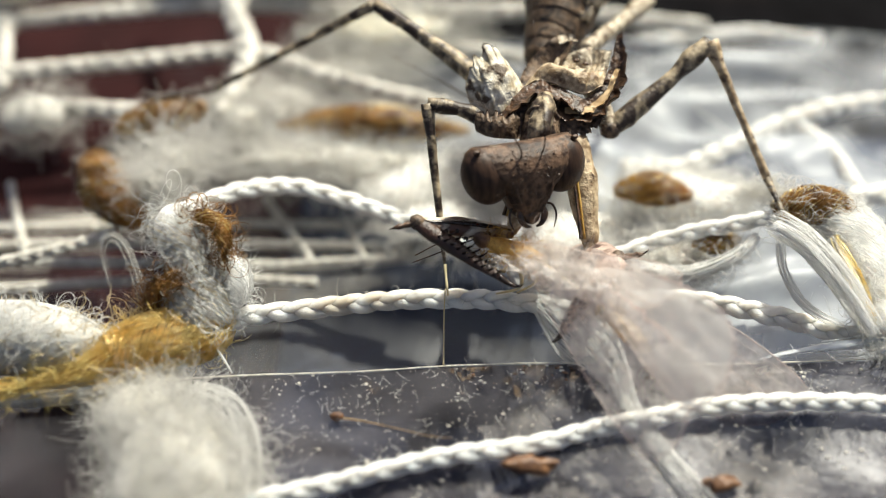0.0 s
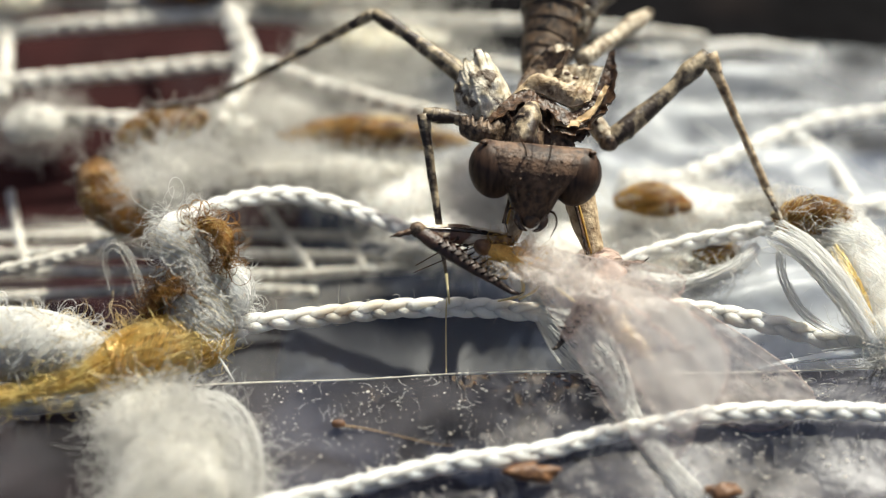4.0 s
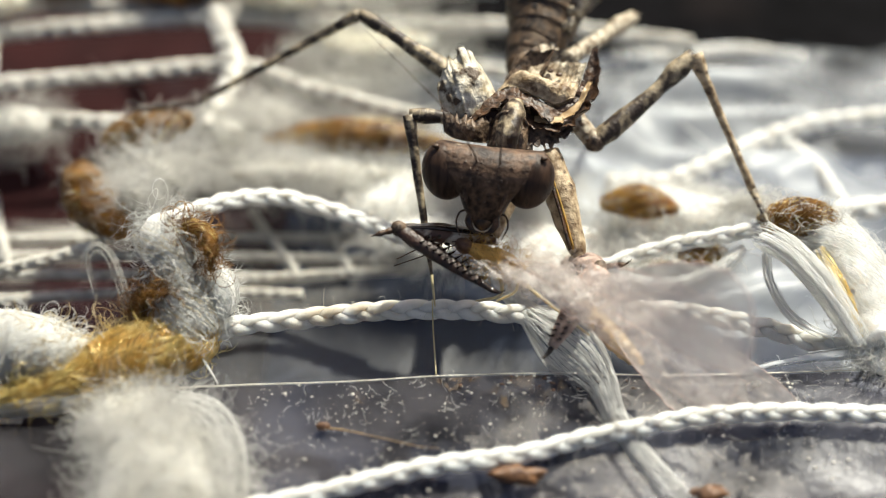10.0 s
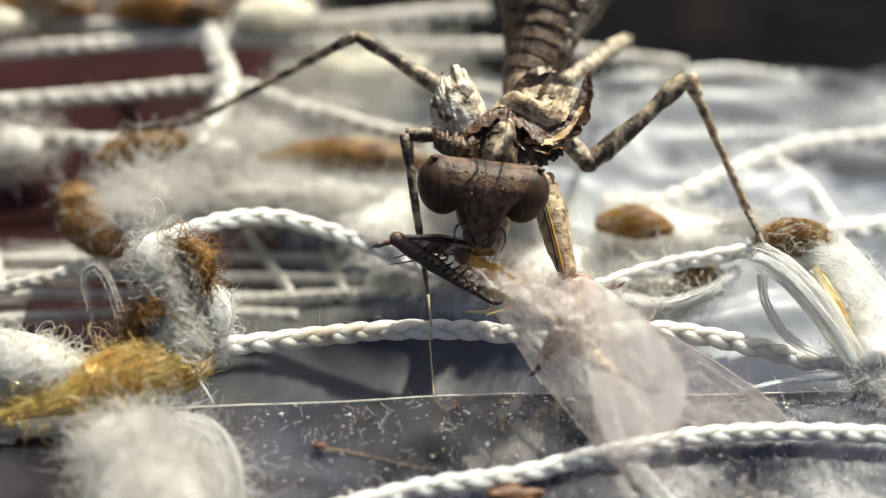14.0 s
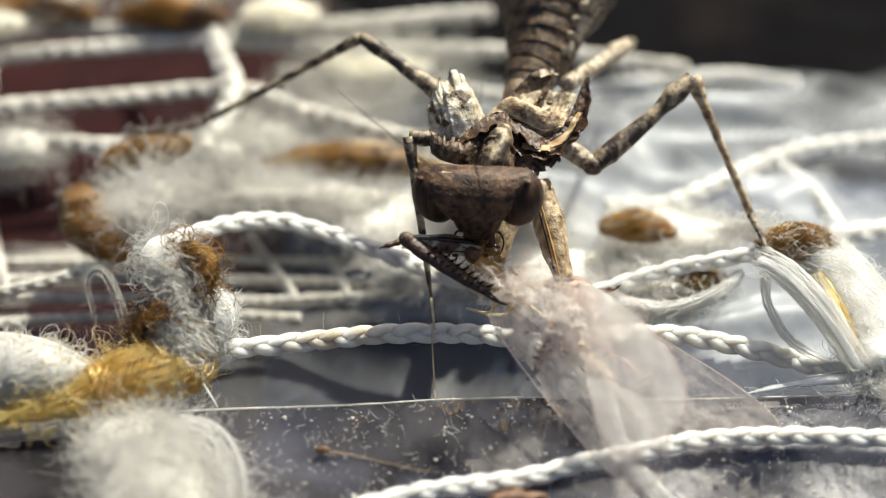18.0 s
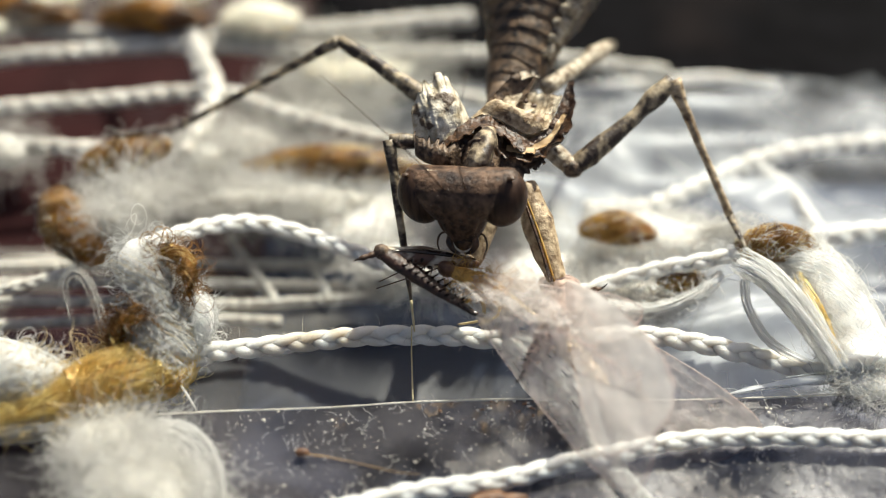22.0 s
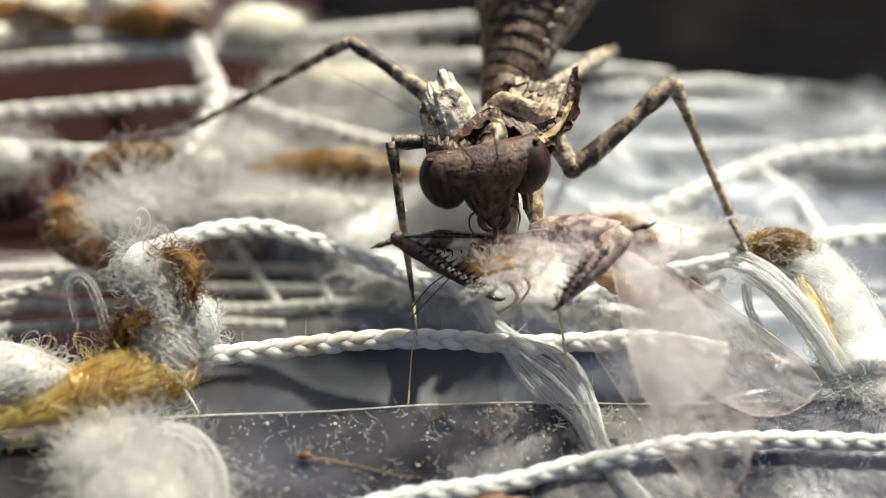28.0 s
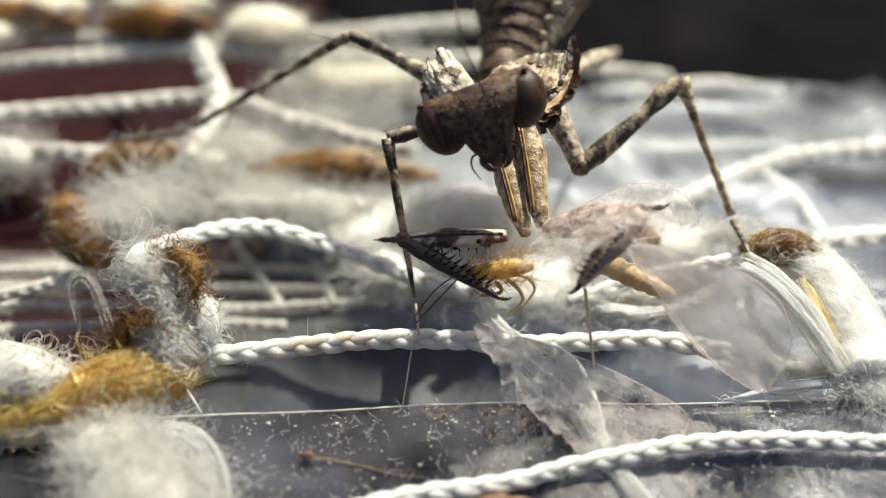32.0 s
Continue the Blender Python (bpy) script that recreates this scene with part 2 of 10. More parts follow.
M_RIM = mat("rosy_wing_rim", (0.78, 0.58, 0.52), (0.92, 0.78, 0.73), rough=0.4, grain=1.4, bump=0, glow_through=0.5, clear=0.55)
M_VEIN = mat("wing_vein", (0.80, 0.64, 0.57), (0.90, 0.79, 0.73), rough=0.4, grain=1.0, bump=0, glow_through=0.4, clear=0.4)
M_BARK = mat("mottled_chitin", (0.026, 0.014, 0.008), (0.23, 0.155, 0.095), rough=0.55, grain=3.6, bump=1.0, bump_grain=9.0,
             dark=(0.028, 0.014, 0.008), stain=1.9, dark_from=0.54)
M_PALE = mat("pale_chitin", (0.20, 0.14, 0.085), (0.66, 0.59, 0.45), rough=0.55, grain=3.4, bump=1.0, bump_grain=8.0,
             dark=(0.075, 0.040, 0.020), stain=2.4, dark_from=0.56)
M_ABDO = mat("abdomen_chitin", (0.020, 0.011, 0.006), (0.17, 0.105, 0.055), rough=0.5, grain=2.2, bump=1.0, bump_grain=9.0,
             dark=(0.012, 0.007, 0.004), stain=2.6, dark_from=0.54)
M_SHELL = mat("cream_chitin", (0.30, 0.22, 0.13), (0.68, 0.60, 0.45), rough=0.5, grain=1.8, bump=0.9, bump_grain=7.0)
M_LICHEN = mat("lichen_chitin", (0.36, 0.29, 0.18), (0.80, 0.74, 0.61), rough=0.6, grain=2.0, bump=1.0, bump_grain=6.0,
               dark=(0.075, 0.046, 0.024), stain=1.5, dark_from=0.53)
M_DARK = mat("dark_chitin", (0.018, 0.009, 0.005), (0.105, 0.052, 0.023), rough=0.42, grain=3.4, bump=0.9, bump_grain=8.0)
M_FACE = mat("head_chitin", (0.026, 0.013, 0.007), (0.155, 0.092, 0.056), spec=0.32, rough=0.50, grain=3.2, bump=0.8, bump_grain=9.0,
             dark=(0.018, 0.009, 0.006), stain=1.6, dark_from=0.53)
M_EYE = mat("compound_eye", (0.019, 0.009, 0.005), (0.066, 0.036, 0.022), rough=0.45, spec=0.25, grain=2.4, bump=0.3, bump_grain=16.0, stretch=(2.2, 0.35, 1),
            dark=(0.022, 0.012, 0.008), stain=2.4, dark_from=0.60)
M_LEG = mat("banded_leg", (0.030, 0.017, 0.009), (0.46, 0.37, 0.24), rough=0.5, grain=2.6, bump=0.8, bump_grain=8.0,
            dark=(0.026, 0.014, 0.008), stain=1.5, dark_from=0.48, stretch=(1, 0.8, 0.8))
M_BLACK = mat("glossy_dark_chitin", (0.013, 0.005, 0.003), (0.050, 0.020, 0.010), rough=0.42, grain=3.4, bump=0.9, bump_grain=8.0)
M_CLAW = mat("black_spine", (0.014, 0.009, 0.007), (0.035, 0.02, 0.014), rough=0.25, grain=2.0, bump=0)
M_AMBER = mat("amber_down", (0.36, 0.19, 0.045), (0.66, 0.43, 0.13), rough=0.4, grain=1.5, bump=0.3, glow_through=0.45, clear=0.35)
M_CRUST = mat("dried_residue", (0.10, 0.050, 0.014), (0.30, 0.17, 0.055), rough=0.4, grain=3.0, bump=0.5, bump_grain=9.0, glow_through=0.3, clear=0.5)
M_STALK = mat("dry_stem", (0.12, 0.072, 0.030), (0.25, 0.16, 0.075), rough=0.6, grain=2.0, bump=0.2)
M_SPOTTED = mat("cream_spotted_chitin", (0.46, 0.38, 0.27), (0.74, 0.67, 0.54), rough=0.38, grain=2.0, bump=0.5, bump_grain=8.0,
                dark=(0.085, 0.034, 0.016), stain=0.9, dark_from=0.50)
M_TAN = mat("tan_insect", (0.50, 0.33, 0.16), (0.66, 0.49, 0.28), rough=0.4, grain=1.2, bump=0.4, glow_through=0.2)
M_YELLOW = mat("yellow_insect", (0.48, 0.27, 0.055), (0.74, 0.50, 0.15), rough=0.38, grain=1.2, bump=0.3, glow_through=0.35)
M_PALELEG = mat("cream_leg", (0.72, 0.58, 0.30), (0.85, 0.74, 0.48), rough=0.35, grain=1.2, bump=0.2, glow_through=0.3)
M_ROSE = mat("rosy_chitin", (0.17, 0.11, 0.09), (0.56, 0.43, 0.36), rough=0.45, grain=2.2, bump=0.7, bump_grain=8.0, dark=(0.06, 0.03, 0.025), stain=1.4, dark_from=0.58)
M_COXA = mat("tan_chitin", (0.17, 0.105, 0.05), (0.60, 0.47, 0.30), rough=0.5, grain=3.0, bump=0.9, bump_grain=8.0, dark=(0.06, 0.03, 0.015), stain=2.0, dark_from=0.60)
M_SEED = mat("seed_husk", (0.06, 0.024, 0.010), (0.20, 0.095, 0.038), rough=0.5, grain=2.0, bump=0.8, bump_grain=5)
M_DUST = mat("pale_dust", (0.50, 0.46, 0.38), (0.68, 0.65, 0.58), rough=0.8, grain=2.0, bump=0.3)
M_THREAD = mat("yellow_thread", (0.50, 0.41, 0.22), (0.64, 0.56, 0.34), rough=0.4, grain=2.0, bump=0, glow_through=0.2)


# ---- builders, all in millimetres ----
class Geo:
    def __init__(self):
        self.v, self.f = [], []

    def add(self, verts, faces):
        o = len(self.v)
        self.v.extend(verts)
        self.f.extend([tuple(i + o for i in f) for f in faces])
        return self


ORIGIN = {}


def thing(name, base, label, category, group="", kind=""):
    ob = new(name)
    ob.empty_display_size = 0.001
    ob.location = Vector(base) * MM
    ORIGIN[ob.name] = Vector(base)
    return tagged(ob, label, category, group, kind)


def mesh_of(geo, material, origin=(0, 0, 0), smooth=True, name="mesh"):
    me = bpy.data.meshes.new(name)
    o = origin
    me.from_pydata([((v[0] - o[0]) * MM, (v[1] - o[1]) * MM, (v[2] - o[2]) * MM) for v in geo.v], [], geo.f)
    if smooth:
        me.shade_smooth()
    me.materials.append(material)
    return me


def part(name, geo, material, parent=None, label="", smooth=True, local=False):
    """One mesh under a thing or a part; the geometry is given in the place's millimetres, or in its own when local."""
    o = Vector((0, 0, 0)) if local or parent is None else ORIGIN.get(parent.name, Vector((0, 0, 0)))
    ob = new(name, mesh_of(geo, material, o, smooth, name))
    ORIGIN[ob.name] = o
    if parent is not None:
        ob.parent = parent
    if label:
        tagged(ob, label)
    return ob


def spline(points, step):
    """Catmull-Rom through the points, resampled at about the step."""
    pts = [Vector(p) for p in points]
    if len(pts) == 2:
        pts = [pts[0], pts[0].lerp(pts[1], 0.5), pts[1]]
    ext = [pts[0] * 2 - pts[1]] + pts + [pts[-1] * 2 - pts[-2]]
    fine = []
    for i in range(1, len(ext) - 2):
        a, b, c, d = ext[i - 1:i + 3]
        for k in range(12):
            t = k / 12
            fine.append(0.5 * ((2 * b) + (c - a) * t + (2 * a - 5 * b + 4 * c - d) * t * t + (3 * b - a - 3 * c + d) * t ** 3))
    fine.append(pts[-1].copy())
    length = [0.0]
    for a, b in zip(fine, fine[1:]):
        length.append(length[-1] + (b - a).length)
    n = max(2, int(length[-1] / step) + 1)
    out, j = [], 0
    for k in range(n):
        s = length[-1] * k / (n - 1)
        while j < len(length) - 2 and length[j + 1] < s:
            j += 1
        u = (s - length[j]) / max(1e-9, length[j + 1] - length[j])
        out.append(fine[j].lerp(fine[j + 1], min(1, max(0, u))))
    return out


def frames_along(path):
    """Tangent and two crosswise directions at each point, carried on without twist."""
    out, up = [], None
    for i, p in enumerate(path):
        t = (path[min(i + 1, len(path) - 1)] - path[max(i - 1, 0)]).normalized()
        if up is None:
            up = Vector((0, 0, 1)) if abs(t.z) < 0.9 else Vector((0, 1, 0))
        s = t.cross(up)
        if s.length < 1e-6:
            s = t.orthogonal()
        s.normalize()
        up = s.cross(t).normalized()
        out.append((t, s, up))
    return out


def tube(path, radius, sides=8, flat=1.0, wobble=0.0, caps=True):
    """A tube along the path; radius is a number or a function of 0..1; flat squeezes it along the up direction."""
    g = Geo()
    fr = frames_along(path)
    n = len(path)
    for i, (p, (t, s, u)) in enumerate(zip(path, fr)):
        r = radius(i / (n - 1)) if callable(radius) else radius
        for k in range(sides):
            a = 2 * math.pi * k / sides
            d = s * math.cos(a) + u * (math.sin(a) * flat)
            rr = r
            if wobble:
                q = p + d * r
                rr = r * (1 + wobble * noise.noise(q * 1.3) + 0.5 * wobble * noise.noise(q * 3.7))
            g.v.append(p + d * rr)
    for i in range(n - 1):
        for k in range(sides):
            a, b = i * sides + k, i * sides + (k + 1) % sides
            g.f.append((a, b, b + sides, a + sides))
    if caps:
        g.f.append(tuple(reversed(range(sides))))
        g.f.append(tuple(range((n - 1) * sides, n * sides)))
    return g


def ball(centre, radii, rings=14, segs=20, rough=0.0, scale=1.0, turn=None):
    """An ellipsoid, its surface broken up by noise."""
    g = Geo()
    c = Vector(centre)
    for i in range(rings + 1):
        th = math.pi * i / rings
        for k in range(segs):
            ph = 2 * math.pi * k / segs
            d = Vector((math.sin(th) * math.cos(ph), math.sin(th) * math.sin(ph), math.cos(th)))
            q = Vector((d.x * radii[0], d.y * radii[1], d.z * radii[2]))
            if rough:
                q *= 1 + rough * noise.noise((c + q) * scale) + 0.5 * rough * noise.noise((c + q) * scale * 2.6)
            if turn is not None:
                q = turn @ q
            g.v.append(c + q)
    for i in range(rings):
        for k in range(segs):
            a, b = i * segs + k, i * segs + (k + 1) % segs
            g.f.append((a, a + segs, b + segs, b))
    return g


def hair(g, path, r):
    """A thin three-sided fibre, tapering to its end."""
    n = len(path)
    fr = frames_along(path)
    o = len(g.v)
    for i, (p, (t, s, u)) in enumerate(zip(path, fr)):
        q = r * (1 - 0.6 * (i / (n - 1)) ** 2)
        g.v.append(p + s * q)
        g.v.append(p - s * (q * 0.5) + u * (q * 0.87))
        g.v.append(p - s * (q * 0.5) - u * (q * 0.87))
    for i in range(n - 1):
        for k in range(3):
            a, b = o + i * 3 + k, o + i * 3 + (k + 1) % 3
            g.f.append((a, b, b + 3, a + 3))


def curly(start, way, length, curl, seed, n=12):
    """A wandering fibre."""
    p = Vector(start)
    d = Vector(way).normalized()
    off = Vector((seed * 1.37, seed * 2.11, seed * 0.73))
    out = [p.copy()]
    st = length / n
    for i in range(n):
        d = (d + curl * noise.noise_vector(p * 1.7 + off)).normalized()
        p = p + d * st
        out.append(p.copy())
    return out


def along_fibres(path, radius, count, r, twist=1.0, lift=0.07, span=(0.3, 0.9)):
    """Fibres that lie on the surface of a yarn and wind round it."""
    g = Geo()
    fr = frames_along(path)
    n = len(path)
    for c in range(count):
        a0 = rng.uniform(0, 2 * math.pi)
        ln = rng.uniform(*span)
        s0 = rng.uniform(-0.1, 1.05 - ln)
        pts = []
        k = 12
        off = rng.uniform(0, 99)
        for i in range(k + 1):
            s = min(1, max(0, s0 + ln * i / k))
            j = min(n - 1, int(s * (n - 1)))
            u2 = s * (n - 1) - j
            p = path[j].lerp(path[min(n - 1, j + 1)], u2)
            t, sd, up = fr[j]
            rad = radius(s) if callable(radius) else radius
            a = a0 + twist * 2 * math.pi * s + 0.35 * noise.noise(Vector((s * 5, off, 0)))
            rad += lift * (0.6 + noise.noise(Vector((s * 6, off, 5))))
            pts.append(p + (sd * math.cos(a) + up * math.sin(a)) * rad)
        hair(g, pts, r * rng.uniform(0.6, 1.2))
    return g


def fuzz(path, radius, count, r, length=(0.4, 1.2), curl=0.7, up_bias=0.3):
    """Stray curly fibres that stand off a yarn."""
    g = Geo()
    fr = frames_along(path)
    n = len(path)
    for c in range(count):
        j = rng.randrange(n)
        t, s, u = fr[j]
        a = rng.uniform(0, 2 * math.pi)
        rad = radius(j / (n - 1)) if callable(radius) else radius
        d = s * math.cos(a) + u * math.sin(a)
        w = d * rng.uniform(-0.1, 1) + t * rng.uniform(-1, 1) + t.cross(d) * rng.uniform(-0.8, 0.8) + Vector((0, 0, up_bias * 0.6))
        hair(g, curly(path[j] + d * rad * 0.9, w, rng.uniform(*length), curl, rng.uniform(0, 50)), r * rng.uniform(0.6, 1.3))
    return g


def loops(path, radius, count, r, size=(0.2, 0.5), turns=(0.5, 1.4)):
    """Springy curled fibres, each a stretched ring that starts on the yarn."""
    g = Geo()
    fr = frames_along(path)
    n = len(path)
    for c in range(count):
        j = rng.randrange(n)
        t, s, u = fr[j]
        a = rng.uniform(0, 2 * math.pi)
        rad = radius(j / (n - 1)) if callable(radius) else radius
        d = s * math.cos(a) + u * math.sin(a)
        p0 = path[j] + d * rad * 0.92
        e1 = (d * rng.uniform(0.2, 1) + t * rng.uniform(-1, 1) + t.cross(d) * rng.uniform(-1, 1)).normalized()
        e2 = e1.cross(Vector((rng.gauss(0, 1), rng.gauss(0, 1), rng.gauss(0, 1)))).normalized()
        drift = (d * rng.uniform(0, 0.7) + t * rng.uniform(-1, 1)) * rng.uniform(0.2, 0.8)
        rr, tn = rng.uniform(*size), rng.uniform(*turns)
        pts = []
        for i in range(15):
            q = 2 * math.pi * tn * i / 14
            pts.append(p0 + e1 * (rr * math.sin(q)) + e2 * (rr * (1 - math.cos(q))) + drift * (i / 14))
        hair(g, pts, r * rng.uniform(0.6, 1.3))
    return g


def bulge(ends, mid, power=1.0):
    return lambda s: ends + (mid - ends) * math.sin(math.pi * min(1, max(0, s))) ** power


def braided_cord(points, width, label, material=M_COTTON, pitch=3.0, hairs=40, group="", step=0.14, sides=10, phase=0.0):
    """Three strands plaited flat: each swings from edge to edge and passes over and under in turn."""
    path = spline(points, step)
    cord = thing("braided_cord", path[len(path) // 2], label, "cord", group)
    fr = frames_along(path)
    s = [0.0]
    for a, b in zip(path, path[1:]):
        s.append(s[-1] + (b - a).length)
    for k in range(3):
        pts = []
        for i, (p, (t, sd, up)) in enumerate(zip(path, fr)):
            a = phase + 2 * math.pi * (s[i] / pitch + k / 3) + 0.35 * noise.noise(p * 0.45)
            tilt = 0.785 + 0.35 * noise.noise(p * 0.16 + Vector((0, 0, 7)))
            across = up * math.cos(tilt) - sd * math.sin(tilt)
            over = up * math.sin(tilt) + sd * math.cos(tilt)
            w = width * (1 + 0.10 * noise.noise(p * 0.7))
            pts.append(p + across * (0.215 * w * math.sin(a)) + over * (0.105 * w * math.sin(2 * a)))
        part("strand", tube(pts, lambda u, k=k: width * 0.275 * (1 + 0.08 * math.sin(u * 37 + k * 2)), sides, wobble=0.10), material, cord)
    if hairs:
        g = fuzz(path, width * 0.46, hairs, 0.010, (0.3, 1.1), 0.8, 0.2)
        tagged(part("fuzz", g, M_FIBRE, cord), kind="stuff")
    return cord


def yarn(name, points, radius, label, core, fibre, strands=160, stray=120, fibre_r=0.02, twist=0.8, category="yarn",
         stray_len=(0.4, 1.2), curl=0.8, stray_mat=None, flat=1.0, group="", rings=0, ring_mat=None, mixed=None, fill=0.86):
    """A soft roll of fibre: a rough core, a skin of lying fibres and stray ones."""
    path = spline(points, 0.22)
    y = thing(name, path[0], label, category, group)
    rad = radius if callable(radius) else (lambda s: radius)
    part("core", tube(path, lambda u: rad(u) * fill, 22, flat, wobble=0.26), core, y)
    if strands:
        tagged(part("fibre_skin", along_fibres(path, rad, strands, fibre_r, twist), fibre, y), kind="stuff")
    if mixed:
        tagged(part("dark_skin", along_fibres(path, rad, strands // 4, fibre_r, twist), mixed, y), kind="stuff")
    if rings:
        tagged(part("curl", loops(path, rad, rings, fibre_r * 1.05), ring_mat or fibre, y), kind="stuff")
    if stray:
        tagged(part("fuzz", fuzz(path, rad, stray, fibre_r * 0.7, stray_len, curl), stray_mat or fibre, y), kind="stuff")
    return y


def tuft(name, centre, radii, label, core=M_DIM, fibre=M_DIM_FIBRE, count=500, r=0.021, length=(0.6, 1.6), curl=0.9, turn=None, rough=0.25, category="cotton", tangential=0.7, fill=0.66, steps=8, inner=0.6, outer=1.12):
    """A cloud of fluff: an uneven core under a mat of curly fibres."""
    t = thing(name, Vector(centre) - Vector((0, 0, radii[2] * 0.8)), label, category)
    part("core", ball(centre, [x * fill for x in radii], 30, 44, 0.2, 0.75, turn), core, t)
    g = Geo()
    c = Vector(centre)
    for i in range(count):
        d = Vector((rng.gauss(0, 1), rng.gauss(0, 1), rng.gauss(0, 1))).normalized()
        q = Vector((d.x * radii[0], d.y * radii[1], d.z * radii[2]))
        q *= 1 + rough * 1.6 * noise.noise((c + q) * 0.5)
        if turn is not None:
            q = turn @ q
        w = d * (1 - tangential) + Vector((rng.gauss(0, 1), rng.gauss(0, 1), rng.gauss(0, 1))).normalized() * tangential
        hair(g, curly(c + q * rng.uniform(inner, outer), w, rng.uniform(*length), curl, rng.uniform(0, 60), steps), r * rng.uniform(0.5, 1.5))
    tagged(part("fleece", g, fibre, t), kind="stuff")
    return t


def grid_sheet(x0, x1, y0, y1, nx, ny, height, thick=0.12, solid=True):
    """A sheet with thickness; height(x, y) gives its top."""
    g = Geo()
    for lay in (0, 1) if solid else (0,):
        for j in range(ny + 1):
            for i in range(nx + 1):
                x, y = x0 + (x1 - x0) * i / nx, y0 + (y1 - y0) * j / ny
                g.v.append(Vector((x, y, height(x, y) - lay * thick)))
    m = (nx + 1) * (ny + 1)
    for j in range(ny):
        for i in range(nx):
            a = j * (nx + 1) + i
            g.f.append((a, a + 1, a + nx + 2, a + nx + 1))
            if solid:
                g.f.append((m + a, m + a + nx + 1, m + a + nx + 2, m + a + 1))
    if solid:
        for i in range(nx):
            for a in (i, ny * (nx + 1) + i):
                g.f.append((a, a + 1, m + a + 1, m + a))
        for j in range(ny):
            for a in (j * (nx + 1), j * (nx + 1) + nx):
                g.f.append((a, a + nx + 1, m + a + nx + 1, m + a))
    return g


# ---- the support: table, mat, sheets ----
g = grid_sheet(-600, 600, -600, 600, 8, 8, lambda x, y: -9.0, 18.0)
tagged(part("ground", g, M_TABLE, smooth=False), "dark reddish-brown table top under the net", "table", kind="structure")

cloth = part("dark_cloth", grid_sheet(-6, 90, 17, 110, 40, 40, lambda x, y: -8.0 + 0.6 * noise.noise(Vector((x * 0.1, y * 0.1, 5))), 0.6), M_CLOTH)
tagged(cloth, "near-black cloth lying behind the net", "cloth", kind="structure")
mat_cloth = part("slate_mat", grid_sheet(-8.5, 70, -30, 19, 70, 60, lambda x, y: -8.2 + 0.5 * noise.noise(Vector((x * 0.12, y * 0.12, 3)))
                 - max(0, -6 - x) * 0.4, 0.5), M_MAT)
tagged(mat_cloth, "dark slate mat on the table, bluish for sky mirrored in the plastic", "mat", kind="structure")

g = grid_sheet(-12, 46, -22, 21.5, 100, 80, lambda x, y: -4.6 + 0.8 * noise.noise(Vector((x * 0.10, y * 0.16, 1)))
             + 0.25 * noise.noise(Vector((x * 0.4, y * 0.5, 4))), 0.1)
g.f = [f for f in g.f if g.v[f[0]].y < 10.5 + noise.noise(Vector((g.v[f[0]].x * 0.2, 0, 9))) * 1.5 + 10 * min(1, max(0, (g.v[f[0]].x + 3) / 4))]
sheet = part("plastic_sheet", g, M_SHEET)
tagged(sheet, "clear wrinkled plastic sheet under the cord net", "plastic sheet", kind="structure")

EDGE = spline([(-17.71, -7.89, 0.20), (-9.61, -7.22, 0.30), (-3.06, -6.89, 0.30), (0.34, -6.62, 0.30), (4.62, -6.48, 0.30), (9.96, -6.56, 0.30), (17.54, -6.23, 0.30)], 0.5)


def edge_y(x):
    for a, b in zip(EDGE, EDGE[1:]):
        if a.x <= x <= b.x:
            return a.y + (b.y - a.y) * (x - a.x) / (b.x - a.x)
    return EDGE[0].y if x < EDGE[0].x else EDGE[-1].y


g = Geo()
nx, ny = 120, 40
for lay in (0, 1):
    for j in range(ny + 1):
        for i in range(nx + 1):
            x = -24 + 50 * i / nx
            top = edge_y(x)
            v = j / ny
            y = top - v * 16
            z = 0.3 - 0.9 * v ** 0.6 + 0.18 * noise.noise(Vector((x * 0.25, y * 0.3, 8))) * min(1, v * 6)
            g.v.append(Vector((x, y, z - lay * 0.09)))
m1 = (nx + 1) * (ny + 1)
for j in range(ny):
    for i in range(nx):
        a = j * (nx + 1) + i
        g.f.append((a, a + nx + 1, a + nx + 2, a + 1))
        g.f.append((m1 + a, m1 + a + 1, m1 + a + nx + 2, m1 + a + nx + 1))
for i in range(nx):
    g.f.append((i, i + 1, m1 + i + 1, m1 + i))
strip = thing("plastic_strip", (0, -8, 0), "clear dusty plastic strip with a folded edge", "plastic strip", kind="structure")
part("film", g, M_STRIP, strip)
part("folded_edge", tube([p + Vector((0, 0.05, 0.02)) for p in EDGE], 0.03, 6, wobble=0.5), M_DUST, strip)

# milky veil added to lighten this stretch of the strip with haze
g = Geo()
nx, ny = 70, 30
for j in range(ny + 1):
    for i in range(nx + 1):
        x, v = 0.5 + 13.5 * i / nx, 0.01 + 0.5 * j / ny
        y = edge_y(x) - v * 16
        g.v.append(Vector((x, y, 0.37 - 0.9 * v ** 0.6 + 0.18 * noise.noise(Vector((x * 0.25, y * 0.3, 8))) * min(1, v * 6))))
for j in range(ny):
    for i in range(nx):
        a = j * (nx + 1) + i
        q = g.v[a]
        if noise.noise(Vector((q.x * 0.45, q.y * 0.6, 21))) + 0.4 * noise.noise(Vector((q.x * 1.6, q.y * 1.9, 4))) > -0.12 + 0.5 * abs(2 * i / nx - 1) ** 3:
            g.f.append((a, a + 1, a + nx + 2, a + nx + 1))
part("dust_veil", g, M_VEIL, strip, "thin milky veil that gives the dusty strip its haze")

